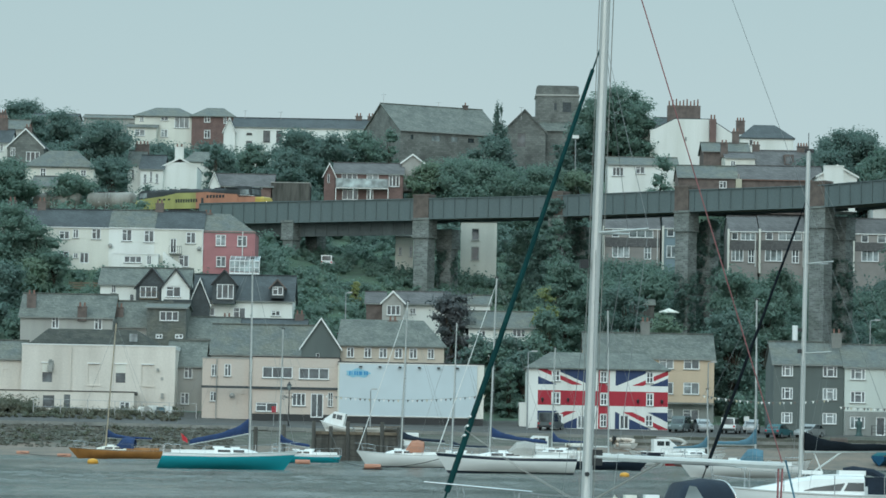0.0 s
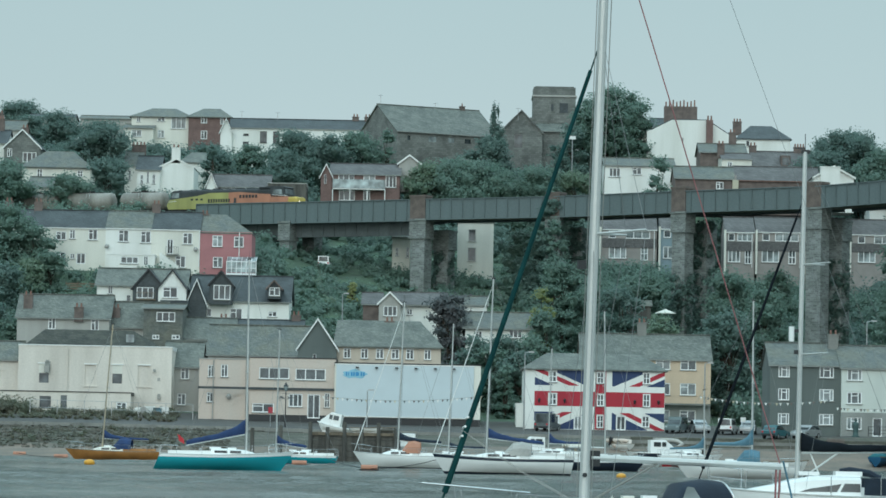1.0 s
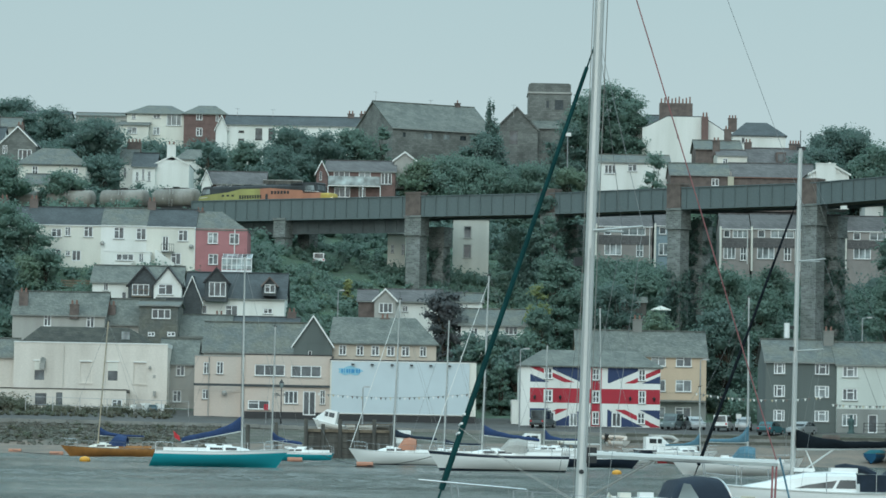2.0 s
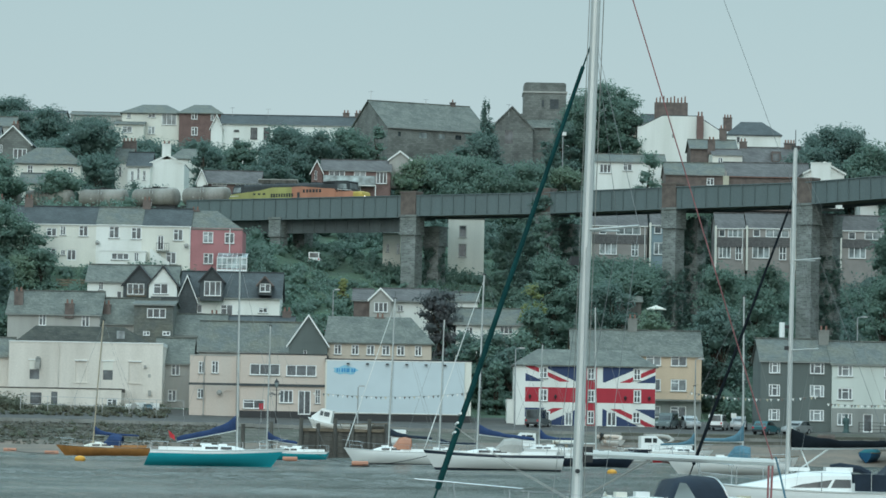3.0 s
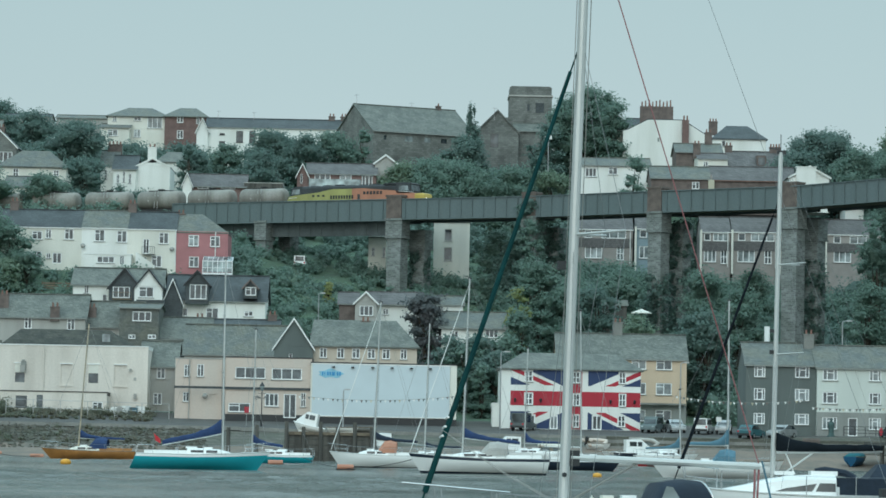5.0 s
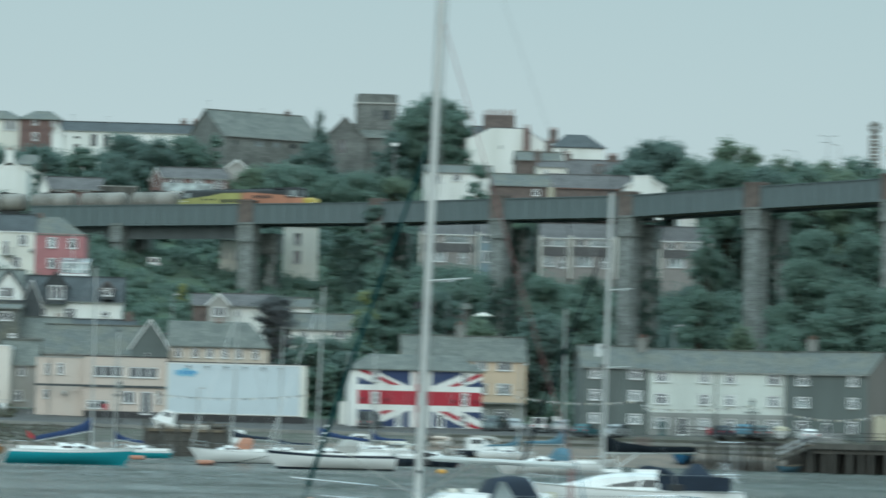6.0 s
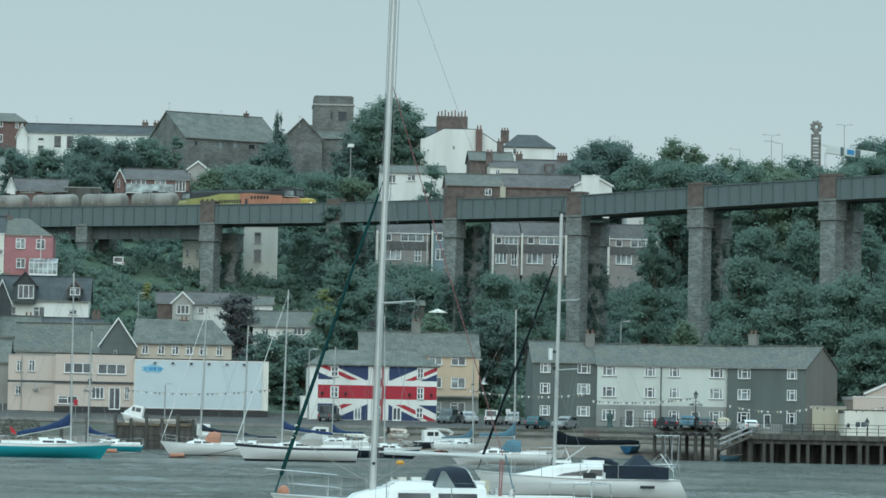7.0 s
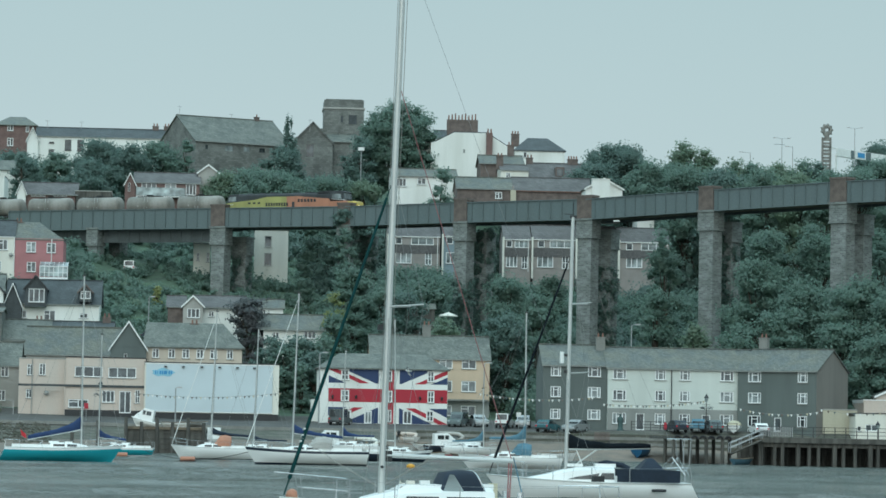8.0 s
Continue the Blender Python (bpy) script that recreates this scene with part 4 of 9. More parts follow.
def build_mid_houses():
    # chalet houses with steep gables
    house("white chalet house with a grey slate roof", (-42.71, -31.66, 425, 18.05, 20.82), 8, "gable", 2.3, "white", "slate_pale", [(-41.03, 20.29, 0.57, 1.06), (*(-38.74, 19.09, 0.57, 1.13), "one")], over=0.3)
    house("dark boarded gable with a recessed balcony", (-38.02, -34.15, 422.5, 17.97, 20.58), 6, "front", 2.3, "slate_dark", "slate_dark", [(*(-36.48, 19.87, 2.11, 1.41), "three", "glass")], barge="black", category="house gable")
    house("white rendered gable with a wide window", (-34.81, -31.36, 422, 18, 20.61), 6, "front", 2.2, "white", "slate_dark", [(*(-33.34, 19.93, 1.83, 1.34), "two", "glass")], barge="black", category="house gable")
    solid("porch_canopy", Shape().box(-34.37, -30.93, 419.8, 422, 18.32, 18.88), M["slate_dark"], "dark slate canopy beneath a gable window", "canopy")
    house("white house with a steep dark slate roof and dormers", (-30.91, -18.68, 424, 16.44, 19.05), 9, "gable", 3.4, "white", "slate_dark",
          [(*(-28.89, 17.61, 1.2, 1.06), "two"), (*(-25.25, 17.39, 1.55, 1.63), "two", "glass"), (*(-20.73, 17.56, 1.13, 0.71), "two")], over=0.3, group="hillside houses")
    house("dark slate-hung gable with white bargeboards", (-31.34, -28.95, 423.2, 16.33, 18.87), 4, "front", 2.9, "slate_dark", "slate_dark", [], category="house gable")
    house("slate-clad dormer with a glazed balcony door", (-28.54, -25.72, 422.8, 18.97, 21.23), 4, "front", 1.6, "slate_dark", "slate_dark", [(*(-26.99, 20.1, 2.11, 1.83), "three")], barge="black", category="dormer", skirt=0.4)
    house("small dormer with a white window", (-21.36, -19.67, 422.9, 19.78, 20.91), 4, "front", 0.9, "slate_dark", "slate_dark", [(*(-20.48, 20.31, 1.34, 1.06), "two")], barge="brick_dark", category="dormer", skirt=0.4)
    # slate roofs behind the waterfront
    house("grey cottage with a long lichened slate roof", (-49.71, -38.85, 402, 13.91, 15.86), 8, "gable", 2.9, "grey_light", "slate_pale", [(-45.59, 15.17, 0.87, 1.34), (-40.53, 15.11, 0.94, 1.34)], chimneys=[(0.1, 0.2, 1.3, 2), (0.67, 0.0, 1.0, 2)], group="back row cottages")
    house("cottage with a slate mansard roof", (-39.44, -32.38, 403.5, 12.75, 14.9), 7, "gable", 3.2, "grey_light", "slate_pale", [], group="back row cottages", chimneys=[(0.15, 0.2, 0.8, 2)])
    house("slate-hung cottage with a wide white window", (-34.75, -30.14, 401, 13.53, 17.21), 8, "gable", 0.6, "slate", "slate", [(*(-32.13, 16.18, 2.21, 1.14), "three", "glass"), (*(-33.25, 13.79, 0.8, 0.53), "two"), (*(-30.91, 13.83, 0.94, 0.53), "two")], group="back row cottages")
    house("cottage under a broad sagging slate roof", (-30.63, -24.25, 403, 10.98, 13.67), 9, "gable", 2.7, "grey_light", "slate_pale", [], chimneys=[(0.75, 0.7, 1.0, 2)], group="back row cottages")
    house("low cottage under a mossy slate roof", (-31.63, -26.37, 395, 9.47, 10.78), 8, "gable", 2.5, "grey_light", "slate_pale", [], group="back row cottages")
    house("store with a slate roof and a skylight", (-26.44, -14.42, 392, 10.2, 11.63), 9, "gable", 3.6, "grey_light", "slate", [], group="back row cottages")
    house("cottage with a dark slate roof behind the club", (-24.66, -16.25, 404, 11.79, 14.48), 8, "gable", 1.8, "grey_light", "slate_dark", [], group="back row cottages", chimneys=[(0.9, 0.5, 0.5, 2)])
    # bungalows
    house("white bungalow with a shallow brown roof", (-5.83, 0.55, 425, 17.1, 19.09), 8, "gable", 1.7, "white", "tile_brown", [(*(-3.7, 18.19, 0.71, 0.78), "two")], over=0.5)
    house("small timber-clad gabled extension of a bungalow", (-7.48, -4.81, 422, 16.94, 19.27), 6, "front", 1.3, "grey_light", "slate_pale", [(*(-6.07, 18.14, 1.69, 1.27), "three", "glass")])
    house("low bungalow with a brown tiled roof", (-9.58, -7.3, 428, 17.54, 19.19), 8, "gable", 1.6, "brick_dark", "tile_brown", [])
    house("white bungalow with a slate roof among trees", (3.2, 11.06, 414, 14.39, 15.98), 8, "gable", 2.1, "white", "slate", [(*(4.82, 15.18, 0.9, 0.97), "two"), (*(9.3, 15.36, 1.59, 1.03), "three"), (*(6.78, 15.42, 1.66, 0.69), "blind")], over=0.4)
    house("plain white house wall above the trees", (2.66, 5.91, 424, 17.88, 19.16), 5, "gable", 1.2, "white", "slate", [])
    # cream houses seen beneath the viaduct
    house("cream rendered house with dark sash windows", (2.32, 7.22, 466, 26.1, 32.26), 8, "hip", 1.5, "cream", "slate", [(*(4.29, 30.34, 1.01, 1.63), "one", "glass"), (*(4.29, 27.73, 1.09, 1.86), "one", "glass")], over=0.1, frame="grey_light")
    house("cream rendered cottage below the viaduct", (-6.61, -4.2, 466, 25.94, 29.99), 8, "hip", 1.2, "cream", "slate", [(*(-5.94, 27.88, 0.39, 1.09), "sash"), (*(-4.47, 27.83, 0.39, 1.4), "sash")], over=0.1)
    # the post-war estate behind the viaduct
    est = [(22.3, 30.05, 474, 27.79, 32.07), (30.53, 35.43, 474, 27.9, 32.26), (39.47, 43.48, 472, 27.46, 31.87), (43.8, 50.1, 472, 27.54, 31.96), (50.31, 56.29, 471, 27.59, 31.92), (56.56, 64.02, 470, 27.65, 31.73)]
    for k, bx in enumerate(est):
        x0, x1, y, z0, z1 = bx
        w = x1 - x0
        ws = [(x0 + w * 0.2, z1 - 0.72, min(1.0, w * 0.22), 1.05, "one"), (x0 + w * 0.66, z1 - 0.72, min(3.4, w * 0.52), 1.1, "three", "glass_pale"),
              (x0 + w * 0.3, z0 + 1.05, min(2.4, w * 0.42), 1.7, "three", "glass_pale"), (x0 + w * 0.78, z0 + 0.95, min(1.0, w * 0.22), 1.9, "sash")]
        hs = house(("pale blue-panelled" if k == 1 else "pinkish buff brick") + " terraced house with tile-hung band and brown roof", bx, 8, "gable", 2.3, "panel_blue" if k == 1 else "buff", "tile_brown", ws, group="post-war terrace", over=0.1, gutter="trim", skirt=6.0)
        zb = (z1 - z0)
        if k != 1:
            part("tile_hanging", Shape().box(0.05, w - 0.05, -0.06, -0.004, zb * 0.40, zb * 0.70), M["tile_brown"], hs)
        part("party_wall", Shape().box(-0.22, 0.04, -0.55, 0.3, -1.5, zb + 0.25), M["cream"], hs, "pale party wall standing proud")
        part("downpipe", Shape().tube([(w - 0.35, -0.12, -0.5), (w - 0.35, -0.12, zb)], 0.06, 6), M["trim"], hs)
    house("cream rendered block behind the terrace", (42.18, 54.71, 500, 34.36, 36.53), 8, "flat", 0, "cream", "slate", [(*(46.56, 36.17, 1.25, 0.67), "one"), (*(49.48, 36.13, 1.25, 0.67), "one"), (*(52.4, 36.14, 1.25, 0.58), "one")])
    house("white rendered house behind the viaduct", (60.37, 62.94, 480, 33.32, 36.13), 6, "gable", 1.0, "white", "slate", [])


def build_hill_houses():
    house("brick house with a brown roof and a long glazed balcony", (-16.41, -6.18, 502, 37.16, 41.19), 9, "gable", 1.9, "brick", "tile_brown",
          [(*(-14.09, 40.77, 2.34, 1.09), "three"), (*(-10.69, 40.78, 1.76, 1), "two"), (*(-13.96, 38.04, 2.34, 1.51), "three"), (*(-11.03, 38.08, 1, 1.51), "door"), (*(-7.5, 40.2, 1.59, 1.76), "three")], over=0.2)
    bx0, bx1, bz0, bz1 = -16.03, -8.34, 38.96, 40.3
    bal = thing("balcony", pose(bx0, 500.4, bz0), "balcony with a pale glazed balustrade on white posts", "balcony")
    part("deck", Shape().box(0, bx1 - bx0, 0, 1.6, -0.12, 0), M["trim"], bal)
    part("balustrade", Shape().box(0, bx1 - bx0, 0, 0.04, 0.05, bz1 - bz0), M["glass_clear"], bal)
    for k in range(4):
        part("post", Shape().box((bx1 - bx0) * k / 3 - 0.06, (bx1 - bx0) * k / 3 + 0.06, 0, 0.12, -2.6, -0.12), M["trim"], bal)
    house("brick gable with a narrow window", (-17.82, -16.23, 501.5, 37.03, 41.06), 8.5, "front", 1.6, "brick", "tile_brown", [(*(-17.17, 40.47, 0.33, 1.5), "one")])
    house("white bungalow with a dark roof beside the railway", (-33.74, -25.25, 498, 37.01, 38.68), 8, "gable", 2.1, "brick", "tile_brown", [(*(-31.13, 38.73, 2.24, 0.83), "three"), (*(-27.72, 38.75, 2.08, 0.75), "three")], over=0.3)
    house("white gabled end of a bungalow", (-34.34, -33.01, 497, 36.87, 39.04), 6, "front", 1.6, "white", "tile_brown", [])
    house("dark timber shed beside the railway line", (-25.42, -19.77, 498, 37.12, 39.29), 6, "flat", 0, "dark_wood", "slate_dark", [], category="shed", barge="grey_light")
    # white-walled houses with end stacks
    end_house = house("white rendered house with its gable end and chimney", (-42.25, -37.03, 508, 38.8, 42.25), 10, "front", 1.3, "white", "slate_dark", [], barge="white", over=0.05, chimneys=[])
    chimney(end_house, 2.5, 0.35, 4.0, 2.2, 1.3, 0.7, 2, "white")
    house("white rendered house with dark slate roof and shuttered windows", (-45.4, -42.01, 507, 38.78, 41.66), 9, "gable", 2.4, "white", "slate_dark", [(*(-44.68, 40.2, 0.42, 1.35), "sash", "glass"), (*(-43.79, 40.52, 0.34, 1.61), "sash", "glass"), (*(-42.9, 40.27, 0.42, 1.44), "sash", "glass")])
    house("white rendered cottage with a grey slate roof", (-47.45, -45.07, 509, 38.88, 42.29), 8, "gable", 2.6, "white", "slate", [(*(-46.69, 40.96, 0.34, 1.44), "sash")], chimneys=[(0.5, 0.5, 0.8, 2), (0.95, 0.5, 0.8, 2)])
    house("house with a pale slate roof behind", (-40.85, -35.54, 530, 42.85, 44.8), 8, "hip", 1.8, "white", "slate_pale", [])
    house("cream rendered hipped house among trees", (-61.65, -51.63, 500, 38.56, 41.33), 9, "hip", 2.6, "cream", "slate", [(*(-59.07, 40.33, 0.83, 1.25), "sash"), (*(-53.14, 40.34, 0.83, 0.92), "sash")], over=0.4)
    house("low white house with a grey roof", (-59.63, -54.86, 492, 36.15, 37.72), 7, "gable", 1.7, "cream", "slate", [])
    house("stone gabled house with white bargeboards", (-66.96, -61.4, 520, 42.54, 45.85), 9, "front", 2.7, "church", "slate_dark", [(*(-66.11, 44.9, 0.69, 1.3), "two"), (*(-63.05, 44.21, 2.08, 1.56), "three")], chimneys=[(0.55, 0.1, 1.2, 2)])
    house("house with a dark slate roof and a white wall", (-72.11, -66.88, 522, 42.61, 46.46), 9, "gable", 2.4, "white", "slate_dark", [(*(-68.26, 45.69, 0.78, 1.22), "two")], chimneys=[(0.7, 0.5, 1.6, 3)])
    house("house roof with a chimney among trees", (-73.55, -67.17, 545, 48.98, 50.63), 8, "gable", 1.8, "grey_light", "slate", [], chimneys=[(0.3, 0.5, 1.0, 3)])
    # skyline
    house("pale three-storey flats with a hipped roof", (-53.53, -43.26, 585, 51.65, 56.95), 12, "hip", 1.9, "cream", "slate", [(*(-52.35, 56.34, 0.68, 0.88), "two"), (*(-48.44, 56.6, 1.27, 1.07), "two"), (*(-45.44, 55.91, 2.54, 2.15), "three"), (*(-52.64, 54.08, 1.75, 1.27), "two"), (*(-48.43, 53.9, 1.17, 1.36), "two")], category="flats", over=0.4)
    house("red brick flats with a hipped roof", (-43.67, -36.45, 584, 51.69, 56.98), 12, "hip", 1.9, "brick", "slate", [(*(-41.03, 56.33, 1.07, 1.07), "two"), (*(-40.98, 53.78, 1.07, 1.46), "two"), (*(-37.95, 56.18, 0.58, 1.07), "one")], category="flats", over=0.4)
    house("low wing with a slate roof", (-54.41, -49.54, 582, 52.11, 54.65), 8, "gable", 0.9, "cream", "slate", [(*(-52.37, 53.67, 1.75, 1.16), "two")], category="flats")
    house("long slate roof on the skyline", (-63.96, -54.93, 600, 55.77, 57.78), 8, "gable", 0.8, "grey_light", "slate", [])
    house("far grey house with a slate roof", (-71.77, -64.07, 590, 54.44, 56.91), 8, "gable", 0.8, "grey_light", "slate_dark", [(*(-64.08, 55.98, 0.39, 0.98), "one")])
    house("long white terrace with a dark slate roof and black-framed windows", (-35.09, -11.69, 560, 47.28, 53.01), 9, "gable", 1.9, "white", "slate_dark",
          [(*(-29.5, 51.5, 1.12, 1.87), "sash"), (*(-27.39, 51.49, 1.03, 1.96), "sash"), (*(-24.73, 51.72, 1.12, 1.4), "sash"), (*(-32.38, 50.23, 0.93, 0.93), "one"), (*(-32.37, 51.88, 0.84, 0.28), "one")],
          frame="black", over=0.15, chimneys=[(0.88, 0.5, 0.5, 2), (0.965, 0.5, 0.5, 2)])
    house("white gable end with a dark roof", (-36.52, -34.65, 559, 47, 52.44), 9, "front", 2.0, "white", "slate_dark", [], barge="white")
    # church: nave, chancel gable, tower
    ch = house("stone church nave with a long weathered slate roof", (-7.27, 8.99, 545, 46.4, 51.6), 15, "gable", 4.9, "church", "slate_pale",
               [(*(-5.4, 50.6, 0.64, 0.9), "one"), (*(-1.6, 50.6, 1.64, 1.09), "one"), (*(1.4, 50.6, 1.3, 1), "one"), (*(4.1, 50.6, 1.3, 0.95), "one"), (*(6.6, 50.6, 1.3, 0.95), "one")], rz=26, frame="church", category="church", name="church", chimneys=[(0.84, 0.5, 0.4, 1)], barge="church", over=0.25, skip_sill=True)
    house("stone church gable with a finial", (9.15, 15.84, 541, 46.31, 51.57), 9, "front", 3.4, "church", "slate", [(*(12.03, 50.02, 1.44, 2.34), "one", "glass")], frame="church", category="church", barge="church", skip_sill=True)
    house("stone church aisle with a slate lean-to roof", (15.27, 19.35, 543, 46.55, 51.83), 8, "gable", 1.6, "church", "slate_pale", [], category="church", barge="church")
    tw = thing("church_tower", pose(14.49, 548, 46.04), "square stone church tower with a flat parapet", "tower")
    w, h = 6.85, 13.52
    part("wall", Shape().box(0, w, 0, w, -3, h - 1.5), M["church"], tw)
    part("parapet", Shape().box(0.05, w - 0.05, 0.05, w - 0.05, h - 1.5, h - 0.15).box(0.3, w - 0.3, 0.3, w - 0.3, h - 0.15, h), M["church"], tw)
    part("string_course", Shape().box(-0.16, w + 0.16, -0.16, w + 0.16, h - 1.72, h - 1.45), M["grey_light"], tw)
    part("belfry_louvre", Shape().box(w * 0.62, w * 0.82, -0.05, 0.1, h - 4.3, h - 2.7), M["slate_dark"], tw)
    part("belfry_louvre", Shape().box(w * 0.42, w * 0.48, -0.05, 0.1, h - 4.0, h - 2.9), M["slate_dark"], tw)
    part("turret", Shape().box(-0.5, w * 0.35, -0.9, 0, -3, h - 5.2), M["church"], tw)
    # the cluster round the big white gable
    big = thing("house", pose(31.21, 520, 45.4), "large blank white rendered house end with a sloping shoulder", "house")
    part("wall", Shape().prism([(0, -3), (13.2, -3), (13.2, 3.9), (9.2, 6.44), (3.8, 6.44), (0.8, 4.89), (0, 4.7)], 0, 9), M["white"], big)
    part("roof", Shape().prism([(0.75, 4.9), (3.78, 6.47), (9.22, 6.47), (13.3, 3.87), (13.3, 4.02), (9.26, 6.6), (3.74, 6.6), (0.7, 5.02)], 0.25, 9.2), M["slate_dark"], big)
    part("wall_vent", Shape().box(5.3, 5.6, -0.05, 0.05, 3.1, 3.7), M["grey_mid"], big)
    house("white house wing with a drainpipe", (28.59, 31.2, 522, 45.4, 50.17), 8, "flat", 0, "white", "slate", [(30.3, 48.9, 0.5, 0.8, "one")], barge="white")
    st = thing("chimney_stack", pose(34.06, 524, 51.68), "long brick chimney stack crowded with pots", "chimney")
    part("brickwork", Shape().box(0, 5.1, 0, 0.9, -4, 2.64), M["brick_dark"], st)
    for k in range(9):
        part("chimney_pot", Shape().tube([(0.3 + k * 0.55, 0.45, 2.64), (0.3 + k * 0.55, 0.45, 2.64 + 0.75 + 0.15 * (k % 3))], 0.13, 8, 0.1), M["terracotta"], st)
    st2 = thing("chimney_stack", pose(40.72, 518.9, 46.65), "tall red brick chimney stack on a white wall", "chimney")
    part("brickwork", Shape().box(-0.5, 0.5, 0, 0.9, -3, 5.17), M["brick"], st2)
    for k in (-0.25, 0.25):
        part("chimney_pot", Shape().tube([(k, 0.45, 5.17), (k, 0.45, 5.87)], 0.14, 8, 0.11), M["terracotta"], st2)
    house("house roof behind the stacks", (32.9, 39.5, 532, 50.0, 51.9), 8, "gable", 1.6, "grey_light", "slate_dark", [])
    house("white house with a dark hipped roof", (45.48, 53.75, 526, 46.57, 49.83), 9, "hip", 2.3, "white", "slate_dark", [(*(47.19, 48.96, 0.61, 0.96), "one")], chimneys=[(0.05, 0.5, 1.4, 3)])
    house("slate-roofed house with a stack", (38.28, 45.04, 505, 43.02, 45.73), 8, "gable", 1.6, "brick_dark", "slate", [], chimneys=[(0.75, 0.5, 1.6, 2)])
    house("cream rendered house end between brown roofs", (40.93, 45.3, 498, 41.56, 44.2), 8, "gable", 1.1, "cream", "tile_brown", [(42.1, 43.3, 0.7, 0.9, "two")], chimneys=[(0.02, 0.4, 1.4, 2)], over=0.1)
    mans = house("brown tiled terrace with a steep mansard roof and dormer", (45.5, 54.41, 498, 41.56, 43.0), 8, "gable", 2.7, "brick_dark", "tile_brown", [], chimneys=[(0.03, 0.5, 0.7, 2), (0.8, 0.5, 0.6, 4)], over=0.2, gutter="terracotta")
    part("dormer", Shape().box(4.1, 5.5, 0.35, 3.2, 1.5, 3.3), M["brick_dark"], mans)
    part("dormer_window", Shape().box(4.3, 5.3, 0.31, 0.36, 1.9, 3.0), M["glass"], mans)
    house("brown roofed house above the line with a white window", (33.31, 41.7, 486, 38.29, 40.3), 8, "gable", 2.0, "brick_dark", "slate", [(*(39.69, 39.33, 1.05, 1.05), "two")], over=0.2)
    house("brown roofed house above the line beside a cream stack", (42.0, 53.94, 486.5, 38.29, 40.2), 8, "gable", 2.3, "brick_dark", "tile_brown", [], over=0.2, gutter="terracotta")
    st3 = thing("chimney_stack", pose(41.9, 485.6, 38.3), "squat cream rendered chimney stack between two roofs", "chimney")
    part("brickwork", Shape().box(-0.42, 0.42, 0, 0.8, -1, 1.85), M["shed_cream"], st3)
    part("chimney_pot", Shape().tube([(0, 0.4, 1.85), (0, 0.4, 2.6)], 0.2, 8, 0.15), M["buff"], st3)
    house("white cottage with a slate roof and conservatory", (23.6, 33.75, 494, 40.46, 42.61), 8, "gable", 1.4, "white", "slate", [(*(28.3, 41.82, 1.32, 1.07), "two"), (*(25.08, 41.56, 1.65, 1.32), "three")], over=0.2)
    wg = house("white gable end with an attached stack above the viaduct", (51.37, 56.87, 470, 37.7, 39.67), 6, "front", 1.5, "white", "slate", [], barge="white")
    part("chimney_breast", Shape().box(0.9, 3.6, -0.32, 0.7, -1.0, 1.96 + 1.25).box(0.82, 3.68, -0.4, 0.78, 1.96 + 1.25, 1.96 + 1.37), M["white"], wg, "broad white rendered chimney breast")
    house("small pale gabled garden summerhouse", (-6.44, -3.23, 505, 41.95, 43.3), 4, "front", 1.2, "grey_light", "slate_pale", [], category="summerhouse")


build_waterfront()
build_flag_house()
build_flats()
build_terrace()
build_mid_houses()
build_hill_houses()


# ---------------------------------------------------------------- viaduct and train
VX = (-140, -75, -43.6, -17.5, -1.9, 15.9, 30.9, 46.9, 60.2, 74.1, 90, 140)
VY = (505, 491, 478.9, 463.7, 454.7, 444.3, 432.2, 419.7, 405.5, 391.5, 375, 322)
VZ = (34.2, 34.3, 34.4, 34.4, 34.4, 34.4, 34.5, 34.5, 35.0, 35.4, 35.6, 36)


def via(x, back=0.0):
    """A point of the viaduct's parapet line at x, set back from the river side."""
    y, z = float(np.interp(x, VX, VY)), float(np.interp(x, VX, VZ))
    return Vector((x + back * 0.55, y + back * 0.83, z))


PIERS = (-21.4, -3.1, 14.6, 30.2, 46.0, 60.3, 74.95, 92.0)
PIER_W = (1.9, 2.5, 2.2, 2.3, 2.5, 2.6, 2.7, 2.7)


